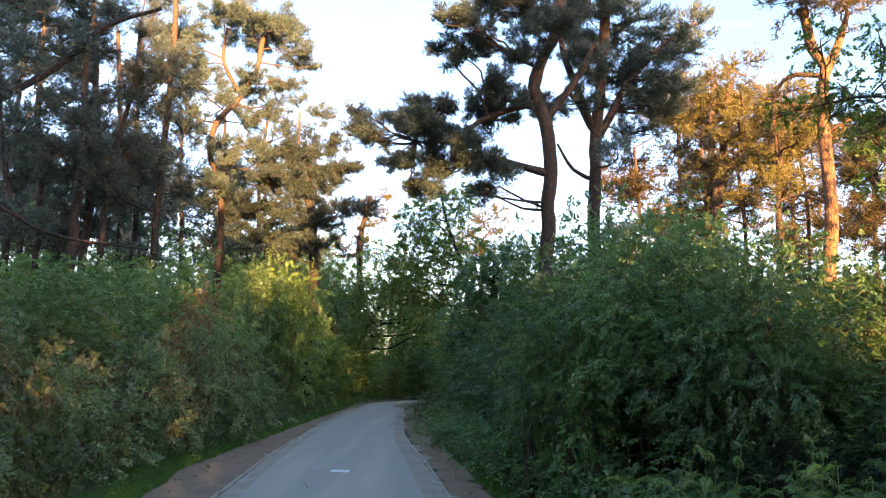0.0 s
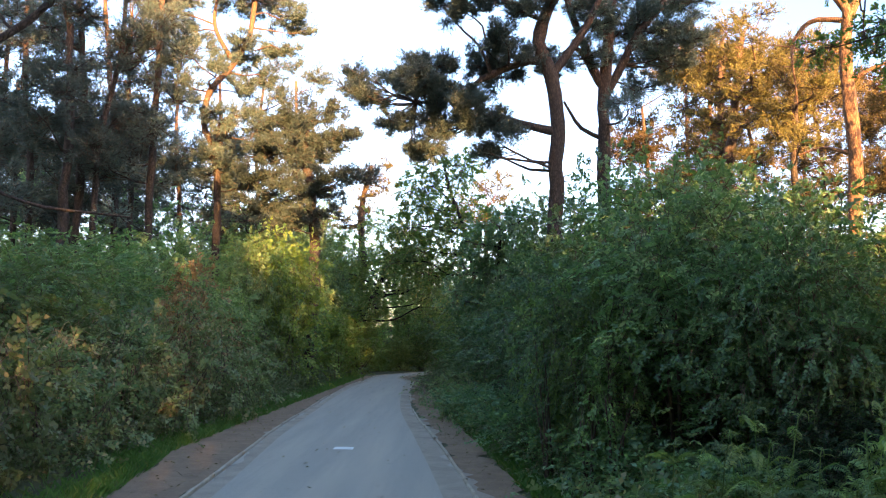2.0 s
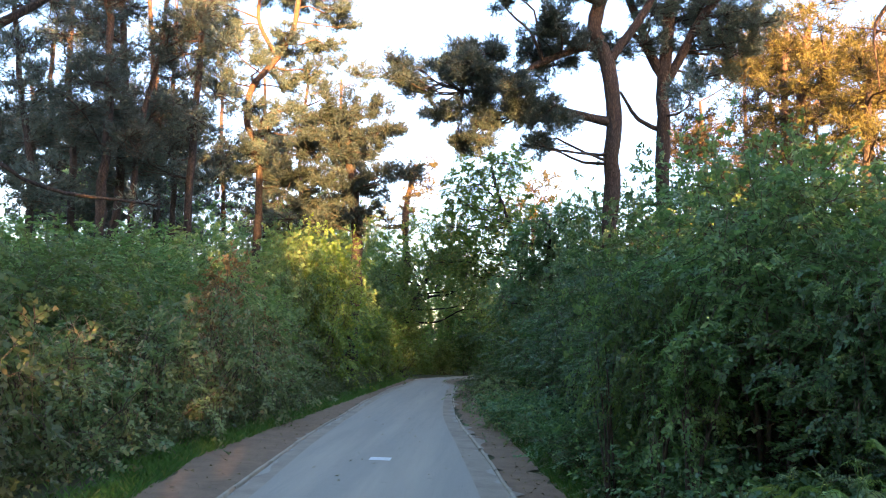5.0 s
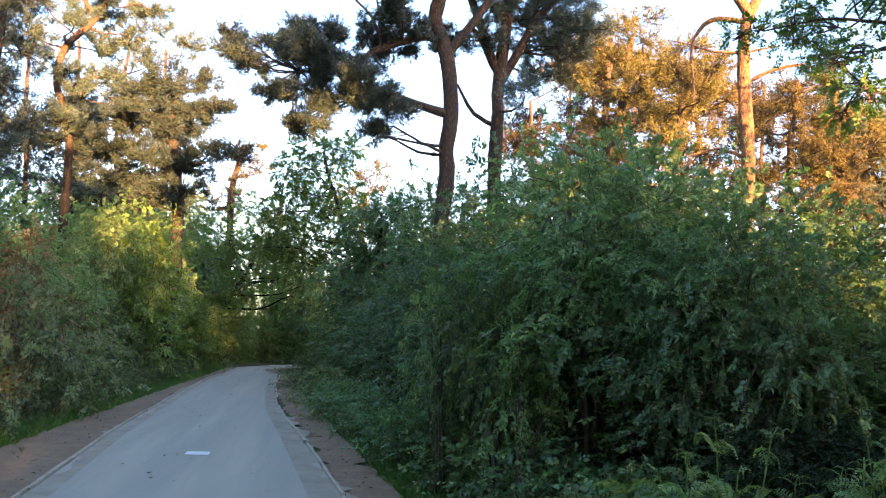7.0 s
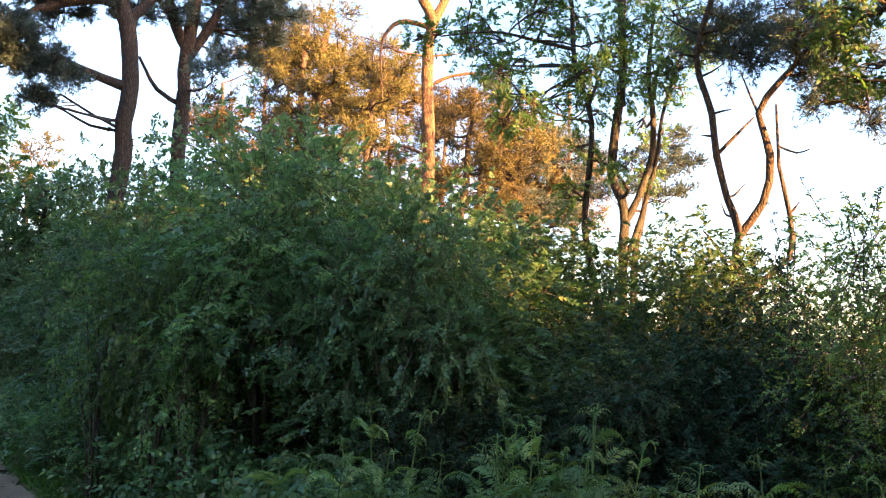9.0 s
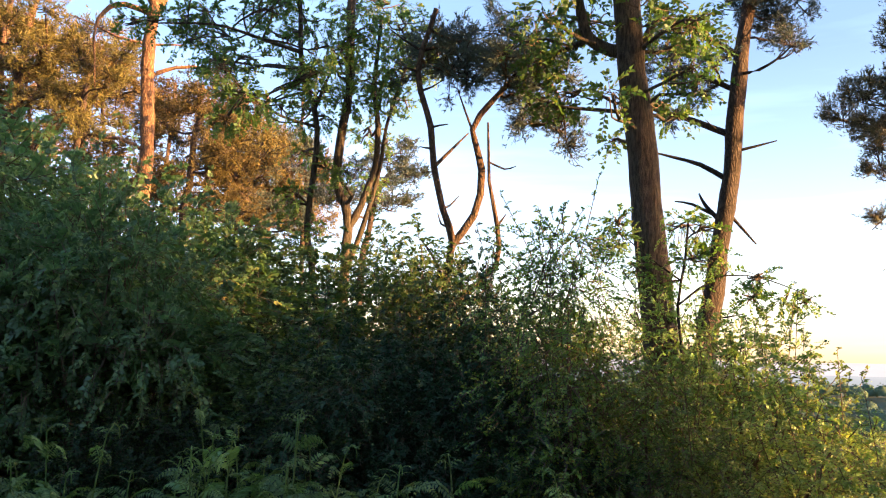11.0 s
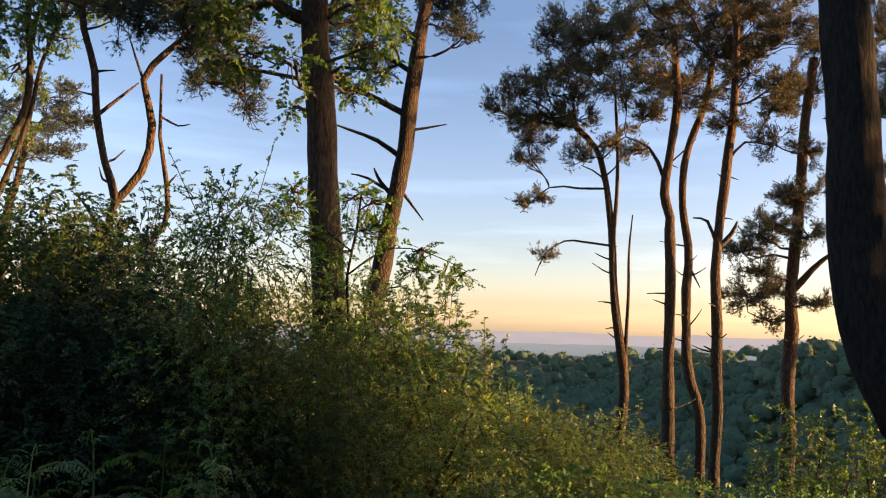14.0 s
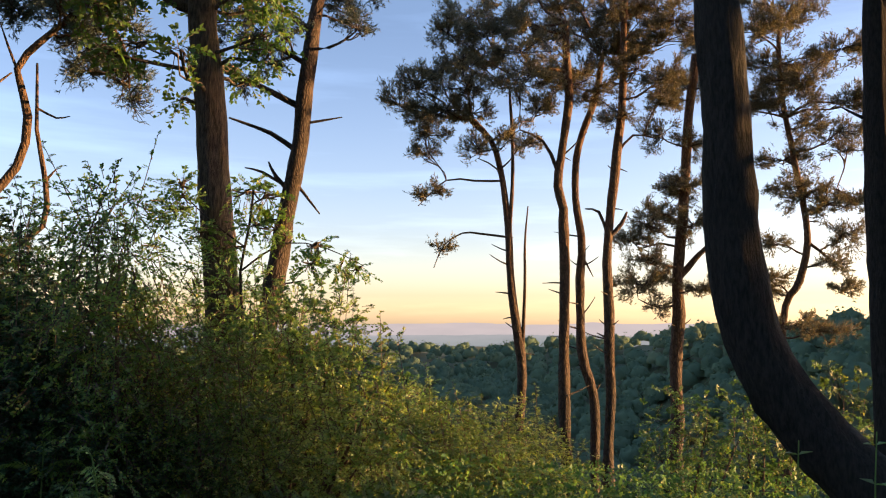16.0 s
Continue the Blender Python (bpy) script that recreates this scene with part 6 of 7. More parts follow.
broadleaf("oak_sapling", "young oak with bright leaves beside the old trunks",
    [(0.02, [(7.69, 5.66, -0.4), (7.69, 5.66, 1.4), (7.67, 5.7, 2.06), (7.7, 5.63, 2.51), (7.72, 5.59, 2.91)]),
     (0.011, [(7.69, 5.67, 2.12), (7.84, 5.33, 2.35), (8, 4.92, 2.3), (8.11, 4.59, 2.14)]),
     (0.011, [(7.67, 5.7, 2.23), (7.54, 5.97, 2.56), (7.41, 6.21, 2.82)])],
    [(7.6, 6.3, 2.8, 0.15), (7.4, 6.2, 2.9, 0.11), (8, 5.8, 2.9, 0.18), (7.6, 5.4, 2.8, 0.16), (7.6, 5.5, 2.5, 0.17), (7.6, 4.9, 2.3, 0.11), (8, 4.8, 2.1, 0.11), (8.3, 4.7, 2.1, 0.08), (7.7, 5, 2.1, 0.13), (7.7, 5.3, 2.5, 0.12), (7.2, 5.9, 2.4, 0.12), (7.6, 5.8, 2.3, 0.14), (7.7, 6.5, 2.7, 0.11)], leaf=0.042, dense=1.3, material=OAK_LIT)
# paler BIRCH leaves paint the light at the lane's end into this crown
broadleaf("lane_tree", "leafy tree arching over the far end of the lane",
    [(0.124, [(-4.3, 39.68, -0.1), (-4.3, 39.68, 0.89), (-4.21, 39.69, 2.37), (-3.71, 39.74, 3.47), (-2.81, 39.82, 5.15)])],
    [(-2.6, 38.3, 5.5, 0.9), (-1.7, 42.9, 5.5, 1.06), (-0.7, 37.9, 4, 0.78), (-3.3, 37.4, 4.4, 0.88), (-2.2, 42.6, 4.5, 0.71), (-0.9, 37, 3.4, 0.51), (-0.3, 38.4, 2.8, 0.53), (-4.3, 36.8, 5.3, 0.92), (-3.3, 40, 7.1, 0.83), (-4.6, 43.1, 4.2, 0.9), (-3.7, 40, 3.2, 0.61), (-1.8, 38, 6.3, 0.89), (-2.9, 43.4, 4.9, 0.9), (-1.5, 39.3, 3.8, 0.76), (-3.3, 37.9, 3.4, 0.58), (-4.8, 40.1, 3.1, 0.72), (-5.6, 43.1, 4.8, 0.9), (-0.3, 43, 3.7, 0.77), (-2.2, 39.5, 5.1, 0.82)], leaf=0.15, dense=1.6, material=BIRCH)
pine("pine_tree", "sunlit straight pine at the far bend of the lane",
    [(0.21, [(-2.87, 55.34, -0.61), (-2.96, 55.34, 1.25), (-3.08, 55.33, 4.27), (-3.06, 55.33, 7.34)])],
    [(-3.1, 55.5, 7.4, 0.84), (-3.8, 55.9, 6.6, 0.7), (-2.4, 54.6, 6.5, 0.68), (-3, 55.1, 8.5, 0.84)])
broadleaf("young_tree", "pale green sapling in sunlight above the hedge",
    [(0.106, [(1.24, 34.4, -0.1), (1.24, 34.4, 2.38), (0.98, 34.41, 4.26), (0.52, 34.42, 6.16), (0.01, 34.42, 7.6), (-0.3, 34.42, 8.69)])],
    [(-1.2, 33.5, 7.9, 0.64), (-0.7, 32, 8.3, 0.62), (0.2, 32.2, 8.1, 0.75), (-0.5, 36.9, 7.5, 0.86), (0.7, 36.2, 9.2, 0.55), (-1.4, 34.6, 7.1, 0.62), (0.5, 36.8, 7.5, 0.81), (-1, 36.9, 6.5, 0.86), (0.3, 33.9, 5.6, 0.84), (-1.8, 33.5, 6, 0.55), (1.5, 35.3, 6.3, 0.73), (-1.7, 32, 7.2, 0.4), (-1.4, 34.7, 5.2, 0.81), (-0.4, 35.8, 4.8, 0.84), (0.6, 34.9, 4.5, 0.82), (1.3, 34.8, 5, 0.81), (-2.3, 34.5, 4.7, 0.66), (0, 33, 6.2, 0.77), (-1.1, 34.1, 4.2, 0.66)], leaf=0.15, dense=1.7, material=OAK_LIT)
broadleaf("lane_tree", "broad green tree above the hedge",
    [(0.083, [(1.49, 24.37, -0.1), (1.49, 24.37, 2), (1.39, 24.38, 3.48), (1.46, 24.37, 4.66)])],
    [(1.4, 24, 4.8, 0.56), (1.9, 25.2, 5.3, 0.55), (0.9, 24.9, 4.4, 0.61), (1.4, 25, 3.9, 0.69), (2, 24.1, 4.3, 0.66), (0.6, 25.9, 3.6, 0.64), (1.1, 25.9, 3.1, 0.71), (2, 25.7, 3.4, 0.7), (2.4, 23.4, 4.9, 0.55), (0.3, 25, 2.8, 0.51), (2.6, 24.8, 3.9, 0.61)], leaf=0.11, dense=2.0, material=BEECH)
pine("pine_tree", "small golden pine beyond the hedge",
    [(0.167, [(2.09, 48.37, -0.1), (2.09, 48.37, 6.71), (2.12, 48.37, 9.43)])],
    [(2.1, 49.3, 10.6, 0.88), (1.4, 50.5, 9.9, 0.91), (2.9, 50.8, 10.2, 0.84), (2, 46.5, 8.3, 0.9), (3, 50, 11.3, 0.55), (2.6, 52, 8.6, 0.86)])

# ---- shrubs, brambles and ferns ----
def place_all(kind, spots, sink=0.05):
    """Sets the first of a kind at the first spot and copies of it at the rest: x, y, turn, scale, stretch."""
    made = []
    for i, (x, y, turn, scale, tall) in enumerate(spots):
        m = Matrix.Translation((x, y, ground_height(x, y) - sink)) @ pose(0, 0, 0, 0, 0, turn) @ Matrix.Diagonal((scale, scale, scale * tall, 1))
        made.append((kind, m))
    out = [copy_thing(k, m) for k, m in made[1:]]
    kind.matrix_basis = made[0][1]
    return [kind, *out]


beech_a = shrub("beech_shrub", "dense green beech shrub beside the lane", 1, 3.4, 1.2, 0.058, BEECH, 24, 70, 12, 8, 0.46, 0.08)
beech_b = shrub("beech_shrub", "broad green beech shrub with layered twigs", 2, 3.1, 1.35, 0.058, BEECH, 24, 70, 12, 8, 0.5, 0.12)
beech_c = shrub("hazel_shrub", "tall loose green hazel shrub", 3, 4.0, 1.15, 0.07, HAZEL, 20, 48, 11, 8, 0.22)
place_all(beech_a, [(2.4, 9.2, 0, 0.95, 1), (1.75, 11.6, 130, 0.9, 0.64), (3.5, 8.3, 60, 0.95, 0.59), (2.7, 11.8, 200, 1, 0.82), (4.8, 9.2, 300, 1, 0.53), (1.9, 14.8, 250, 1, 0.92), (5.6, 10.6, 20, 1.05, 0.85), (3, 16.5, 90, 1.1, 0.96), (1.5, 23.5, 33, 1.1, 0.57), (7.6, 9.8, 140, 0.9, 0.54)])
place_all(beech_b, [(1.95, 10.3, 40, 0.8, 0.94), (2.95, 7.9, 170, 0.7, 1.17), (3.7, 10.4, 280, 1, 1.09), (1.9, 13.2, 20, 0.9, 0.94), (1.7, 18, 100, 1, 0.76), (4.6, 12.5, 200, 1.1, 0.79), (6.5, 12, 320, 1.1, 0.9), (1.3, 27.5, 80, 1.2, 0.83), (4.2, 7.5, 240, 0.72, 0.66)])
place_all(beech_c, [(3.1, 9.7, 0, 1, 0.57), (4.1, 8.6, 70, 0.9, 0.67), (2.6, 14.2, 160, 1, 0.75), (3.6, 13.6, 250, 1.1, 0.99), (5.3, 8.3, 30, 0.8, 0.66), (1.9, 20.6, 190, 1.05, 0.71), (1.3, 25.5, 300, 1.1, 0.65), (1.2, 31.5, 210, 1.2, 0.45), (3.4, 19, 120, 1.2, 0.63), (6.2, 9.3, 10, 0.75, 0.95), (5.8, 7.5, 40, 0.7, 0.96), (6.6, 8.2, 100, 0.75, 0.86), (7.4, 8.8, 170, 0.8, 0.82)])

left_a = shrub("hawthorn_shrub", "dense dull green hawthorn shrub on the bank", 4, 4.0, 1.6, 0.09, BANK, 22, 56, 11, 6, 0.1)
left_b = shrub("hazel_shrub", "dark green hazel shrub on the bank", 5, 4.3, 1.6, 0.095, BANK, 22, 54, 11, 7, 0.1)
place_all(left_a, [(-6.4, 13, 0, 0.9, 0.75), (-7.4, 16.5, 100, 1, 0.8), (-6.2, 19.5, 220, 0.9, 1.01), (-8.6, 12, 30, 1, 0.55), (-9.6, 18, 300, 1.2, 0.56), (-6, 24.6, 60, 0.85, 1.22), (-9, 23, 140, 1.2, 0.81), (-11.5, 15, 20, 1.2, 0.66), (-6.2, 28, 200, 1, 1.17), (-13, 21, 90, 1.3, 0.59), (-8, 9.2, 10, 0.8, 0.81)])
place_all(left_b, [(-7.2, 10.6, 0, 0.8, 0.51), (-6.6, 22.3, 90, 1, 0.65), (-7.9, 14.3, 180, 0.95, 0.75), (-8.2, 20, 270, 1.1, 0.78), (-10.6, 13, 40, 1, 0.56), (-6.4, 31.5, 130, 1, 0.77), (-7.2, 26.5, 10, 1.2, 0.71), (-11, 27, 50, 1.4, 0.5), (-6.6, 35.5, 230, 1.1, 1.1), (-13.5, 17, 250, 1.3, 0.63), (-14, 26, 320, 1.5, 0.61)])
# real dark shrubs, and copies that blacken hollows where there is only shade
dark = shrub("holly_shrub", "dark glossy holly shrub that also stands in for the thicket's shade", 6, 3.2, 1.2, 0.05, HOLLY_SHADE, 22, 80, 10, 5, 0.05)
place_all(dark, [(2.9, 9.6, 40, 0.7, 0.75), (2.6, 11.2, 150, 0.7, 0.75), (2.9, 12.8, 260, 0.75, 0.8), (3.6, 8.6, 310, 0.7, 0.75), (4.5, 7.9, 20, 0.7, 0.75), (2.5, 14.6, 100, 0.75, 0.8), (3.9, 10.2, 210, 0.8, 0.8), (5.4, 8.6, 70, 0.7, 0.8), (4.5, 5.75, 10, 0.55, 0.85), (4.05, 6.35, 60, 0.6, 0.9), (5.15, 5.25, 110, 0.5, 0.75), (3.6, 6.9, 330, 0.5, 0.7), (5.3, 5.9, 70, 0.62, 1.05), (4.9, 6.0, 160, 0.55, 0.95), (1.75, 13.9, 0, 0.7, 0.85), (4.95, 6.55, 30, 0.55, 0.85), (5.6, 6.2, 200, 0.55, 0.8), (6.4, 6.9, 120, 0.6, 0.8), (2.75, 7.15, 20, 0.42, 0.85), (3.2, 6.95, 80, 0.45, 0.8), (3.85, 6.55, 140, 0.5, 0.8), (4.5, 5.3, 250, 0.45, 0.75), (5.0, 4.9, 10, 0.42, 0.7), (4.1, 5.75, 300, 0.45, 0.75)])
russet = shrub("dying_shrub", "brownish half-dead shrub among green ones", 7, 2.6, 0.7, 0.07, RUSSET, 12, 26, 10, 6, 0.25)
place_all(russet, [(-5.3, 17.2, 0, 1.0, 1.1), (-5.0, 19.2, 120, 0.8, 0.9)])
gold = shrub("field_maple_shrub", "yellow-green maple shrub catching the sun", 8, 4.2, 1.3, 0.1, MAPLE_SUNLIT, 18, 46, 11, 6, 0.15)
place_all(gold, [(-5.0, 25.6, 0, 0.95, 1.1), (-4.3, 31.6, 50, 0.7, 0.8), (-3.9, 37, 150, 0.8, 0.7), (-4.4, 40, 40, 0.9, 0.8), (-3.2, 68, 100, 1.2, 0.8), (-1.4, 69, 20, 1.3, 0.8), (-2.2, 60, 220, 0.7, 0.6)])
tall = shrub("lane_hedge_tree", "tall leafy hedge tree closing the lane's far bend", 9, 6.2, 2.4, 0.13, BEECH, 28, 66, 11, 6, 0.08)
place_all(tall, [(4.2, 46.6, 110, 0.8, 0.9), (1.1, 33.6, 300, 0.4, 0.6), (-6.2, 42, 40, 0.75, 1.2), (3.2, 31, 15, 0.6, 0.75), (4.2, 36, 75, 0.7, 0.7), (2.5, 20.6, 30, 0.55, 1.4), (3.0, 17.0, 190, 0.5, 1.5), (1.9, 24.6, 260, 0.52, 1.35), (3.0, 26, 200, 0.55, 0.9), (-7.5, 44, 80, 1.1, 1.1), (-6.5, 58, 200, 1.2, 1.0), (6.5, 54, 140, 1.0, 1.0), (-11, 38, 30, 1.0, 1.0), (-14, 34, 270, 1.0, 0.8), (7, 30, 60, 0.9, 0.75), (5, 24, 110, 0.8, 0.75), (10, 38, 20, 1.1, 1), (-18, 30, 110, 1.1, 0.8), (-9, 52, 10, 1.3, 1.2), (13, 30, 220, 1, 0.9), (-12, 46, 0, 1.2, 1.2), (-16, 42, 50, 1.2, 1.15), (-20, 40, 100, 1.2, 1.15), (-9.5, 41, 300, 1.0, 1.3)])
spray = shrub("hornbeam_shrub", "young hornbeam with pale fresh leaves", 15, 2.2, 0.6, 0.066, LIME, 12, 16, 11, 5, 0.5, 0.3)
# the copies past the bend paint its sunlit bushes with their pale green
place_all(spray, [(1.43, 9.45, 0, 0.62, 1.52), (1.12, 10.32, 97, 0.62, 1.66), (1.62, 8.99, 194, 0.62, 1.29), (-5.3, 21, 40, 1.0, 1.1), (-2.1, 55.5, 10, 1.5, 0.65), (-1.1, 54, 70, 1.4, 0.6), (-2.4, 54.5, 250, 1.2, 0.5), (-1.3, 57, 90, 1.6, 0.7), (-2.7, 57.5, 30, 1.6, 0.7), (-1.8, 58.5, 200, 1.6, 0.8), (-0.6, 56, 140, 1.5, 0.6)])
# bright shrubs where the bend is sunlit; the light is in their leaf colour
willow = shrub("willow_shrub", "shrub at the lane's bend, its sunlit yellow-green painted in", 17, 2.3, 1.0, 0.09, BIRCH, 18, 40, 10, 6, 0.05)
place_all(willow, [(-1.2, 41.2, 0, 0.95, 1.0), (0.1, 41.8, 90, 1.0, 1.05), (-2.4, 40.6, 200, 0.8, 0.8), (-3.3, 40.0, 310, 0.6, 0.6), (1.4, 42.8, 30, 1.0, 1.0), (-2.4, 46.4, 60, 1.5, 1.25), (-0.7, 47.2, 150, 1.6, 1.35), (1.1, 46.8, 280, 1.6, 1.3), (2.9, 46.0, 0, 1.5, 1.2)])
bramble = shrub("bramble_bush", "low tangled bramble bush on the bank", 10, 1.3, 0.95, 0.07, BRAMBLE, 14, 30, 9, 8, 0.12, 0.4, "bramble", "brambles")
place_all(bramble, [(-4.9 - 0.5 * (i % 3) - 0.05 * max(0, i - 9), 8.2 + 0.85 * i, 47 * i, 0.85 + 0.12 * ((i * 7) % 5), 0.9 + 0.1 * ((i * 3) % 4)) for i in range(22)]
          + [(1.45, 10.4, 10, 0.6, 0.7), (1.1, 12, 80, 0.6, 0.7), (0.75, 14.6, 150, 0.6, 0.7), (2.0, 8.6, 190, 0.6, 0.7), (2.6, 7.3, 30, 0.55, 0.7), (0.4, 17, 60, 0.7, 0.7), (0.1, 20, 90, 0.8, 0.7), (-0.2, 24, 10, 0.8, 0.7), (3.4, 6.4, 140, 0.55, 0.6), (4.2, 5.9, 250, 0.55, 0.6), (-0.3, 28, 120, 0.8, 0.8), (-2.2, 53.5, 20, 1.5, 0.9), (-1.1, 53.8, 90, 1.5, 0.9), (-3.3, 54, 200, 1.7, 1.0), (-0.1, 54.5, 150, 1.6, 1.0), (-4.2, 50, 60, 1.6, 1.0)])

birch = shrub("birch_sapling", "slender young birch with small dark leaves", 11, 2.6, 0.5, 0.026, OAK_LIT, 26, 80, 8, 3, 0.2)
place_all(birch, [(4.75, 5.15, 0, 1, 0.98), (5.0, 4.6, 90, 0.8, 0.8), (5.35, 5.3, 200, 0.85, 0.85)])
sunny = shrub("birch_shrub", "sunlit yellow-green birch shrub", 12, 2.1, 0.85, 0.034, BIRCH, 26, 58, 9, 9, 0.12, 0.05)
place_all(sunny, [(6.1, 4.45, 0, 0.95, 0.9), (5.5, 4.3, 80, 0.8, 0.72), (6.8, 4.7, 160, 1.0, 0.95), (7.4, 4.4, 240, 0.8, 0.75), (10.2, 4.1, 30, 1.0, 0.68), (11.2, 3.6, 120, 0.95, 0.72), (9.3, 3.5, 300, 0.8, 0.6), (10.8, 4.9, 10, 1.0, 0.78), (12.6, 3.2, 200, 0.85, 0.7), (12.5, 5.2, 60, 1.0, 0.85), (8.2, 5.8, 320, 1.1, 1.05)])
juniper = shrub("juniper_shrub", "dark upright juniper with needle-like leaves", 16, 2.6, 0.55, 0.03, HOLLY_SHADE, 22, 60, 14, 4, 0.1, 0.05)
place_all(juniper, [(5.62, 6.69, 0, 0.95, 0.93), (5.15, 6.85, 100, 0.8, 0.9), (5.75, 6.3, 220, 0.8, 0.9)])
rowan = shrub("rowan_sapling", "open rowan sapling with backlit leaves", 13, 2.2, 0.8, 0.055, HAZEL, 12, 15, 11, 4, 0.3)
place_all(rowan, [(11.4, 1.1, 0, 0.95, 0.8), (12.2, 0.2, 80, 1.0, 0.85), (10.4, -0.7, 150, 0.8, 0.75), (12.6, -1.0, 30, 1.1, 0.9), (14.0, 0.9, 200, 0.9, 0.8), (14.0, -0.4, 20, 1.1, 0.9)])


def bracken(seed, height, label):
    """A bracken plant: upright stalks, each with a few pairs of arching fronds of paired leaflets and an unrolling tip."""
    rng = np.random.default_rng(2000 + seed)
    root = thing("bracken_fern", (0, 0, 0), label, "fern", "bracken ferns")
    for k in range(1 + seed % 2):
        a0 = rng.uniform(0, 6.28)
        h = height * rng.uniform(0.7, 1.1)
        lean = np.array([np.cos(a0), np.sin(a0), 0]) * h * rng.uniform(0.05, 0.2)
        foot = np.array([*(rng.normal(size=2) * 0.12), -0.05])
        line = smooth_line([foot, foot + lean * 0.3 + [0, 0, h * 0.5], foot + lean + [0, 0, h], foot + lean * 1.5 + [0, 0, h * 1.03], foot + lean * 1.55 + [0, 0, h * 0.98]], 0.03)
        stalk = part("stalk", tube(line, np.linspace(0.009, 0.004, len(line)), 6), FERN, root)
        for j, (u, ln) in enumerate(((0.6, 0.27), (0.77, 0.2), (0.9, 0.1), (0.97, 0.05))):
            o = line[int(u * (len(line) - 1))]
            a1 = a0 + 1.2 + j * 0.35
            for sg in (-1, 1):
                out = np.array([np.cos(a1) * sg, np.sin(a1) * sg, 0])
                ln2 = ln * rng.uniform(0.8, 1.2) * height / 0.8
                rib = smooth_line([o, o + out * ln2 * 0.4 + [0, 0, ln2 * 0.22], o + out * ln2 * 0.8 + [0, 0, ln2 * 0.2], o + out * ln2 * 1.05 + [0, 0, ln2 * 0.02]], 0.02)
                n = len(rib)
                way = unit(np.gradient(rib, axis=0))
                s = np.linspace(0, 1, n)[:, None]
                nrm = unit(np.cross(np.cross(way, [0, 0, 1.0]), way) + rng.normal(size=3) * 0.25)
                side = np.cross(nrm, way)
                geos = [tube(rib, np.linspace(0.003, 0.001, n), 3)]
                pl = 0.24 * ln2 * (1.05 - s) ** 0.8 * np.minimum(1, 0.4 + 4 * s) + 0.006
                for s2 in (-1, 1):
                    w2 = unit(side * s2 + way * 0.5 + rng.normal(size=(n, 3)) * 0.1 - np.array([0, 0, 0.15]))
                    geos.append(cards(rib, w2, nrm, pl, np.minimum(0.019, pl * 0.5), 0.12))
                part("frond", joined(geos), FERN, stalk)
    return root


fern_spots = [[], [], []]
frng = random.Random(4)
TALL = (1.2, 1.05, 0.9)
for i, (x, y, top) in enumerate(((1.41, 6.32, 0.98), (1.67, 6.38, 1.16), (2.08, 6.81, 0.88), (2.12, 6.55, 1.21), (1.96, 6.08, 0.96), (2.26, 6.3, 1.05), (2.38, 6.28, 0.92), (2.39, 5.9, 0.98), (2.83, 6.29, 1.25), (2.56, 5.72, 1.2), (2.88, 5.82, 1.05), (3.14, 5.76, 1.12), (2.56, 5.87, 1.19), (2.75, 5.93, 1.15), (3.17, 5.8, 1.1), (3.38, 5.92, 1.06), (3.03, 5.33, 1.1), (3.25, 5.63, 0.95), (3.52, 5.43, 0.94), (3.34, 5.04, 1.05), (3.23, 4.71, 0.98), (4.13, 5.14, 0.96), (3.67, 4.63, 1), (3.75, 4.54, 0.91), (3.05, 6.1, 0.97), (3.34, 5.45, 1.01))):      # place and height of each tip
    fern_spots[i % 3].append((x, y, frng.uniform(0, 360), 0.8, (top - ground_height(x, y)) / TALL[i % 3] / 0.8))
    x, y = x + frng.uniform(-0.3, 0.3), y + frng.uniform(-0.1, 0.4)
    fern_spots[(i + 1) % 3].append((x, y, frng.uniform(0, 360), 0.75, (top * frng.uniform(0.72, 0.92) - ground_height(x, y)) / TALL[(i + 1) % 3] / 0.75))
for i in range(36):      # lower ones between them
    u = i / 35
    x, y = 1.7 + 3.2 * u + frng.uniform(-0.3, 0.3), 6.3 - 2.6 * u + frng.uniform(-0.3, 0.4)
    fern_spots[i % 3].append((x, y, frng.uniform(0, 360), 0.6, frng.uniform(0.7, 1.05)))
for i in range(6):
    fern_spots[i % 3].append((frng.uniform(3.6, 5.6), frng.uniform(2.2, 3.9), frng.uniform(0, 360), frng.uniform(0.4, 0.6), frng.uniform(0.8, 1.0)))
for k, spots in enumerate(fern_spots):
    place_all(bracken(k, TALL[k], "fresh green bracken fern with unrolling fronds"), spots, 0.0)

# low leafy undergrowth and grass, too many to count
def undergrowth(name, label, category, seed, n, where, leaf, material, high):
    rng = np.random.default_rng(3000 + seed)
    x, y = where(rng, n)
    z = ground_heights(x, y)
    at = np.stack([x, y, z + rng.uniform(0.02, high, n) ** 1.0], -1)
    g, t = sprays(rng, at, unit(rng.normal(size=(n, 3)) * [1, 1, 0.3] + [0, 0, 0.7]), leaf * 2.5, 6, leaf)
    return tagged(new(name, mesh_of(name, *g, material)), label, category, kind="stuff")


def band(x0, y0, x1, y1, wide):
    def f(rng, n):
        u = rng.random(n)
        return x0 + (x1 - x0) * u + rng.normal(size=n) * wide, y0 + (y1 - y0) * u + rng.normal(size=n) * wide
    return f


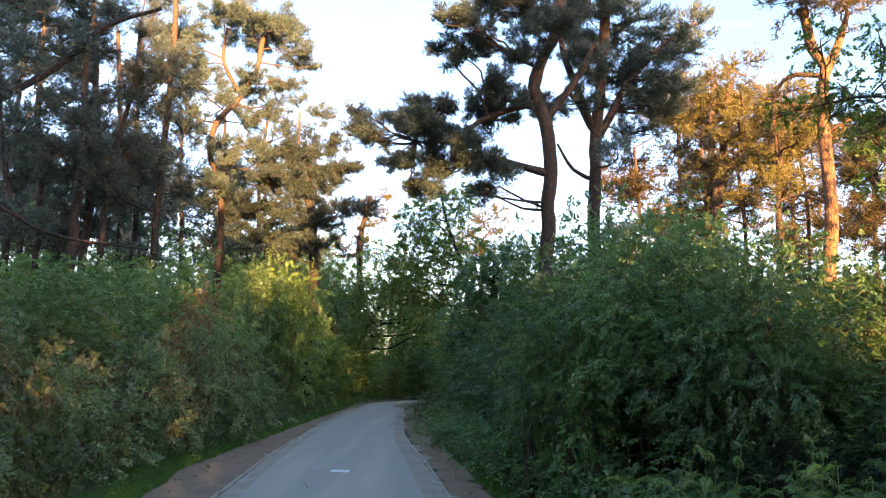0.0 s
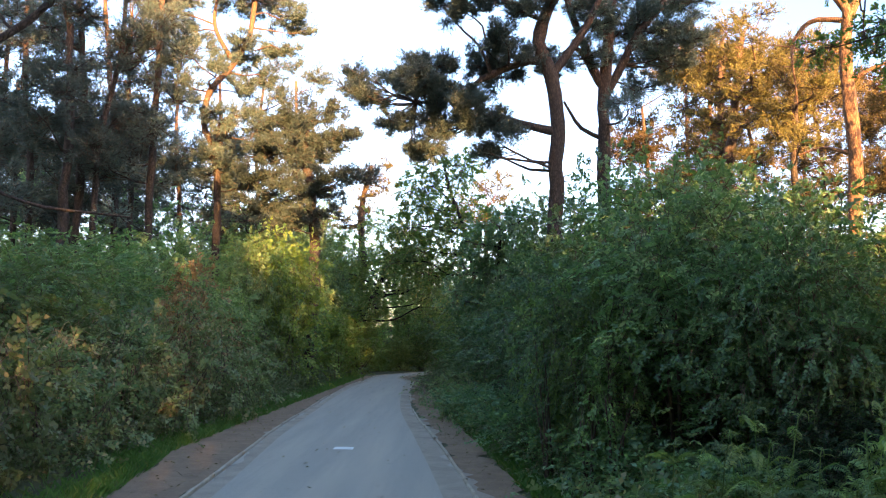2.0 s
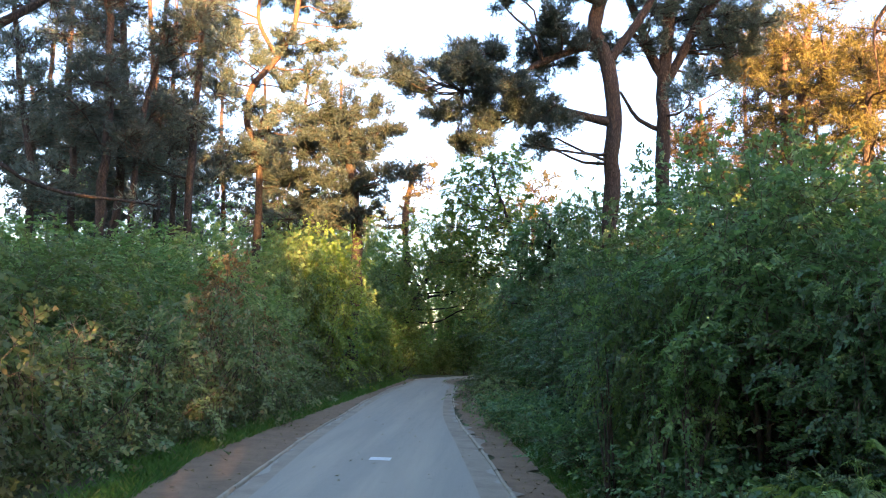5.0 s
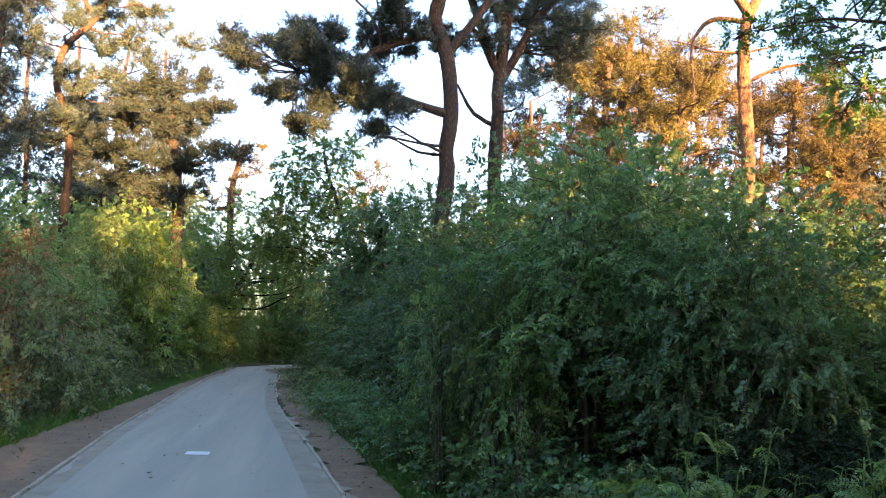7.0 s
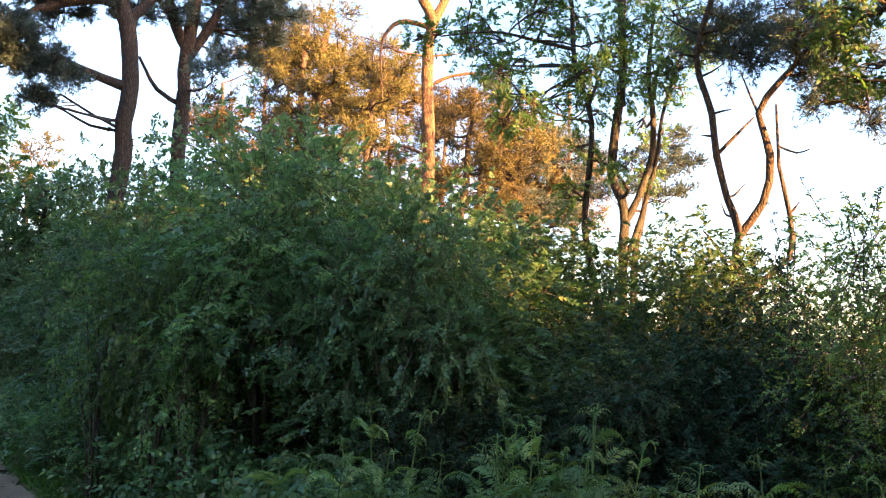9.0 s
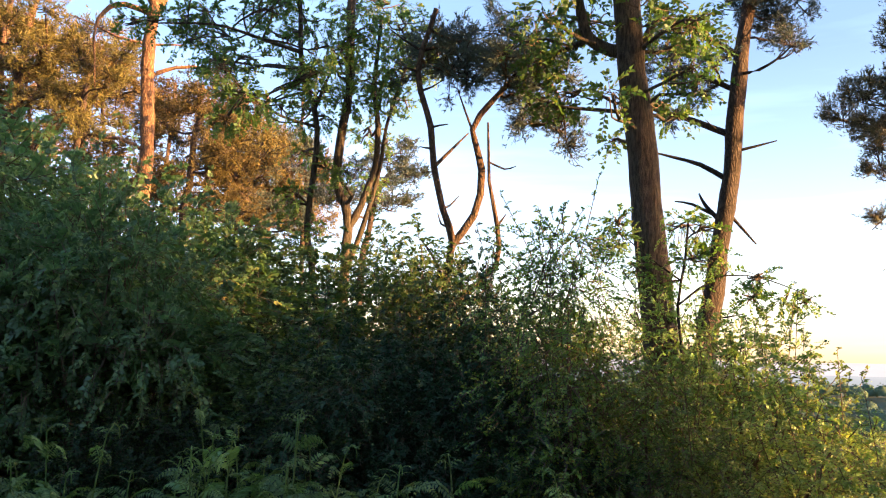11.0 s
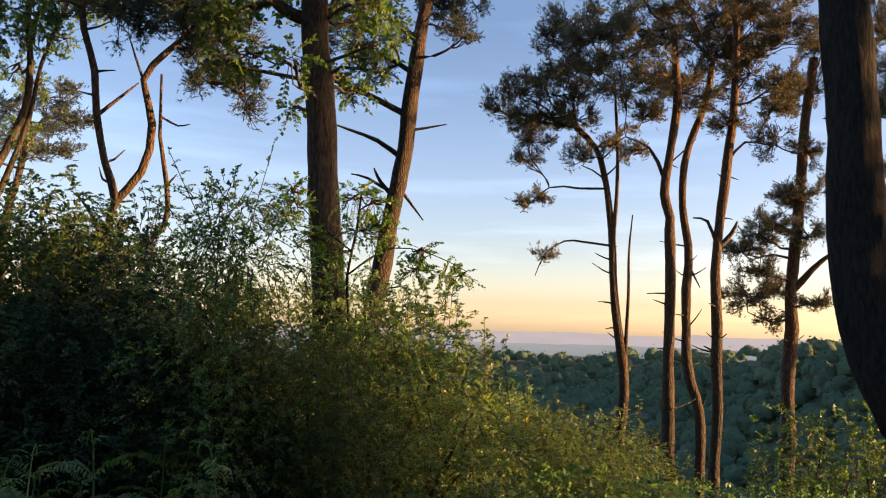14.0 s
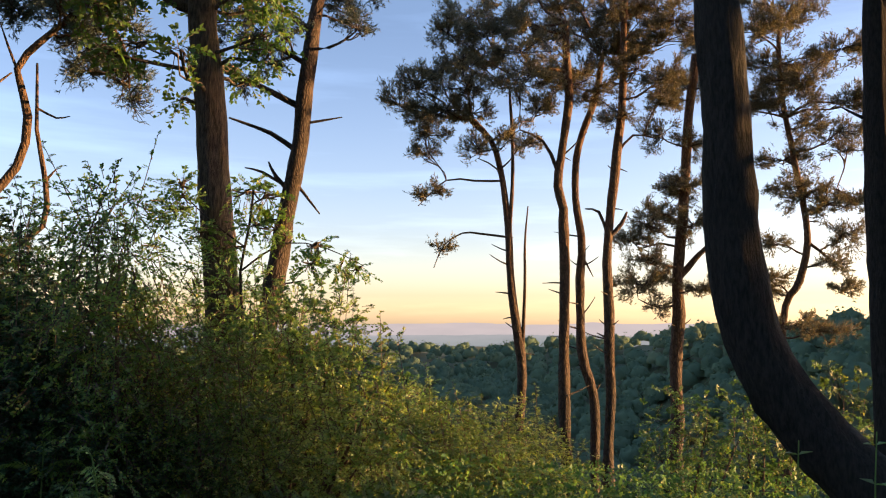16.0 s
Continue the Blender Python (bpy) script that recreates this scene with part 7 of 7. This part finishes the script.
undergrowth("undergrowth", "low nettles and brambles under the thicket", "undergrowth", 1, 5200, band(1.7, 7.3, 5.2, 3.4, 0.5), 0.066, BRAMBLE, 0.46)
undergrowth("undergrowth", "low ivy and brambles along the thicket's foot", "undergrowth", 2, 6500, band(0.45, 18, 2.35, 7.0, 0.38), 0.055, BEECH, 0.62)
undergrowth("undergrowth", "leafy undergrowth on the slope's edge", "undergrowth", 3, 3600, band(5.2, 3.6, 9.5, 0.5, 0.9), 0.04, HAZEL, 0.42)
undergrowth("undergrowth", "leafy undergrowth on the slope", "undergrowth", 4, 3000, band(8.5, 5, 13.5, -1.5, 1.6), 0.05, HAZEL, 0.7)
undergrowth("undergrowth", "low brambles along the bank's foot", "undergrowth", 5, 3000, band(-4.6, 7, -4.4, 30, 0.3), 0.06, BRAMBLE, 0.45)


def grass(name, label, seed, n, where, high):
    rng = np.random.default_rng(4000 + seed)
    x, y = where(rng, n)
    at = np.stack([x, y, ground_heights(x, y) - 0.01], -1)
    way = unit(rng.normal(size=(n, 3)) * [0.45, 0.45, 0] + [0, 0, 1])
    side = unit(np.cross(way, rng.normal(size=(n, 3))))
    h = high * rng.uniform(0.4, 1.2, (n, 1))
    bend = unit(way * [1, 1, 0]) * h * 0.25
    v = np.stack([at - side * 0.004, at + side * 0.004, at + way * h * 0.6 + side * 0.003, at + way * h + bend], 1).reshape(-1, 3)
    return tagged(new(name, mesh_of(name, v, np.arange(len(v)).reshape(-1, 4), GRASS)), label, "grass", kind="stuff")


grass("grass", "fresh green grass along the bank's foot", 1, 18000, lambda r, n: ((lambda y: (np.interp(y, [5, 9, 12, 17, 25, 40], [-3.1, -3.3, -3.72, -3.68, -3.55, -3.3]) - np.abs(r.normal(size=n)) * 0.36, y))(r.uniform(5, 34, n))), 0.14)
grass("grass", "short grass along the thicket's foot", 2, 14000, lambda r, n: ((lambda y: (np.interp(y, [8, 9.5, 14, 20, 26, 40], [1.0, 0.8, 0.38, -0.12, -0.6, 0.1]) + np.abs(r.normal(size=n)) * 0.25, y))(r.uniform(8, 34, n))), 0.12)

# dry bramble canes on the bank, and litter on the verges
def canes(n):
    rng = np.random.default_rng(55)
    geos = []
    for _ in range(n):
        x, y = rng.uniform(-6.4, -4.5), rng.uniform(7.5, 19)
        a, h, ln = rng.uniform(0, 6.28), rng.uniform(0.9, 1.7), rng.uniform(0.4, 1.1)
        o, d = np.array([x, y, 0.2]), np.array([np.cos(a), np.sin(a), 0])
        line = smooth_line([o, o + d * ln * 0.3 + [0, 0, h * 0.7], o + d * ln * 0.7 + [0, 0, h], o + d * ln * 1.2 + [0, 0, h * 0.8]], 0.12)
        geos.append(tube(line, np.linspace(0.006, 0.002, len(line)), 4))
    return tagged(new("dry_canes", mesh_of("dry_canes", *joined(geos), STRAW)), "dry straw-coloured bramble canes on the bank", "canes", kind="stuff")


canes(200)


def litter(n):
    rng = np.random.default_rng(56)
    y = rng.uniform(6, 34, n)
    left = rng.random(n) < 0.5
    l, r = lane_edge(y, LANE_L), lane_edge(y, LANE_R)
    x = np.where(left, l - 0.05 - 0.8 * rng.random(n) ** 0.8, r + 0.05 + 0.6 * rng.random(n))
    on = rng.random(n) < 0.06
    x = np.where(on, l + (r - l) * rng.random(n), x)
    way = unit(rng.normal(size=(n, 3)) * [1, 1, 0.15])
    nrm = unit(np.cross(way, np.cross([0, 0, 1.0], way)) + rng.normal(size=(n, 3)) * 0.25)
    nrm = unit(nrm - way * (nrm * way).sum(-1, keepdims=True))
    ln = rng.uniform(0.02, 0.06, (n, 1))
    g = cards(np.stack([x, y, np.where(on, 0.045, 0.018)], -1), way, nrm, ln, ln * 0.6, 0.15)
    return tagged(new("leaf_litter", mesh_of("leaf_litter", *g, RUSSET)), "dead leaves and bits of bark on the verges", "litter", kind="stuff")


litter(1500)

# woods across the valley
def far_woods(name, label, seed, n, r0, r1, k, leaf):
    rng = np.random.default_rng(seed)
    th, r = np.radians(rng.uniform(-32, 48, n)), r0 * ((r1 / r0) ** rng.random(n))
    x, y = r * np.cos(th), r * np.sin(th)
    z = ground_heights(x, y)
    size = rng.uniform(2.2, 4.4, n) * (1 + r / 900)
    d = unit(rng.normal(size=(n, k, 3)))
    d[..., 2] = np.abs(d[..., 2]) * 1.3 - 0.3
    lump = 1 + 0.3 * np.sin(d[..., :1] * 7 + x[:, None, None]) * np.sin(d[..., 1:2] * 6 + y[:, None, None])
    c = np.stack([x, y, z + size * 0.7], -1)[:, None] + d * lump * size[:, None, None] * rng.uniform(0.55, 1.0, (n, k, 1))
    nrm = unit(d + rng.normal(size=d.shape) * 0.45)      # leaves lie along the crowns' rounds
    way = unit(np.cross(nrm, rng.normal(size=d.shape)))
    ln = np.repeat(size * leaf, k)[:, None]
    g = cards(c.reshape(-1, 3), way.reshape(-1, 3), nrm.reshape(-1, 3), ln, ln * 0.8)
    a, b = np.meshgrid(np.arange(9), np.arange(6), indexing="ij")      # the crowns themselves, lumpy and uneven
    az, el = a.ravel() * 2 * np.pi / 9, np.radians(-20 + 22 * b.ravel())
    e = np.stack([np.cos(az) * np.cos(el), np.sin(az) * np.cos(el), np.sin(el) * 0.95], -1)[None]
    lump = 1 + 0.3 * np.sin(e[..., :1] * 7 + x[:, None, None]) * np.sin(e[..., 1:2] * 6 + y[:, None, None]) + rng.normal(size=(n, 54, 1)) * 0.04
    v = (np.stack([x, y, z + size * 0.7], -1)[:, None] + e * lump * size[:, None, None] * 0.74).reshape(-1, 3)
    i, j = np.meshgrid(np.arange(9), np.arange(5), indexing="ij")
    q = np.stack([i * 6 + j, (i + 1) % 9 * 6 + j, (i + 1) % 9 * 6 + j + 1, i * 6 + j + 1], -1).reshape(-1, 4)
    g = joined([g, (v, (np.arange(n)[:, None, None] * 54 + q[None]).reshape(-1, 4))])
    return tagged(new(name, mesh_of(name, *g, FARLEAF_HAZED)), label, "woods", kind="stuff")


far_woods("valley_woods", "dense green woods on the valley's side", 77, 1100, 62, 200, 210, 0.13)
far_woods("far_woods", "rolling mixed woods across the valley", 78, 3000, 190, 800, 40, 0.24)

# unseen low shrubs, added to keep the sun off the slope's foreground
bank = shrub("bank_shrub", "low leafy shrub added out of view to shade the foreground", 18, 2.0, 1.3, 0.11, OAK_LIT, 16, 40, 10, 5, 0.02)
place_all(bank, [(4.6, -3.8, 0, 0.8, 0.78), (6.2, -3.8, 80, 0.85, 0.8), (7.9, -4.2, 160, 0.85, 0.82), (3.2, -4.4, 200, 0.8, 0.75), (9.6, -4.8, 250, 0.85, 0.85), (11.2, -5.2, 40, 0.85, 0.9)])

# unseen trees added behind the lane's start and along the slope's edge, to shade the lane
shade = shrub("lane_tree", "tall leafy tree added out of view to shade the lane", 14, 7.5, 3.0, 0.3, OAK_LIT, 26, 30, 9, 5, 0.05, category="tree", group="shade trees")
place_all(shade, [(8.5, -8.4, 60, 0.45, 1.05), (6.8, -9, 130, 0.6, 1.75), (5.6, -8, 0, 0.75, 1.5), (4.2, -9.5, 90, 0.75, 1.34), (4.9, -12, 30, 0.75, 1.3), (0.6, -9, 200, 0.95, 1.75), (-3.5, -10, 150, 1.0, 2.1), (-8, -11, 40, 1.1, 2.0), (-13, -9, 300, 1.2, 1.9), (-18, -6, 10, 1.2, 1.9), (-2.0, -14, 250, 1.2, 1.8), (-24, 0, 20, 1.3, 1.7), (-7, -16, 70, 1.4, 1.8)])
# pines added only to block the sun from trunks and thicket
for x, y, z, low in ((9.7, -10, -1.6, 7.2), (11.0, -10.8, -1.9, 8.4), (12.3, -10, -2.2, 8.4)):
    pine("pine_tree", "tall scots pine added out of view to cast shade", [(0.2, [(x, y, z), (x + 0.2, y, 4), (x, y + 0.2, 11), (x, y, 14)])],
         [(x + 1.3 * math.sin(k * 2.4), y + 1.3 * math.cos(k * 2.4), low + 0.5 * k, 0.95) for k in range(14)], dense=1.8, tuft=0.28)


def tall_herb(x, y):
    """A single upright nettle-like herb with opposite leaves."""
    rng = np.random.default_rng(9)
    root = thing("nettle_stem", (x, y, ground_height(x, y)), "single upright nettle stem with paired leaves", "herb")
    line = smooth_line([(0, 0, -0.05), (0.02, 0.01, 0.5), (0.05, 0.03, 0.95), (0.04, 0.02, 1.22)], 0.05)
    part("stem", tube(line, np.linspace(0.006, 0.002, len(line)), 5), FERN, root)
    for k, h in enumerate(np.linspace(0.35, 1.18, 8)):
        o = np.array([np.interp(h, line[:, 2], line[:, i]) for i in range(3)])
        for sg in (-1, 1):
            a = k * 1.57 + 0.5
            w = unit(np.array([[np.cos(a) * sg, np.sin(a) * sg, 0.25]]))
            n = unit(np.array([[0, 0, 1.0]]) - w * w[:, 2:])
            ln = 0.14 * (1.25 - 0.75 * h)
            part("leaf", cards(o[None], w, n, [[ln]], [[ln * 0.5]], 0.12), FERN, root)


tall_herb(2.72, 1.62)
tall_herb(2.95, 1.35)
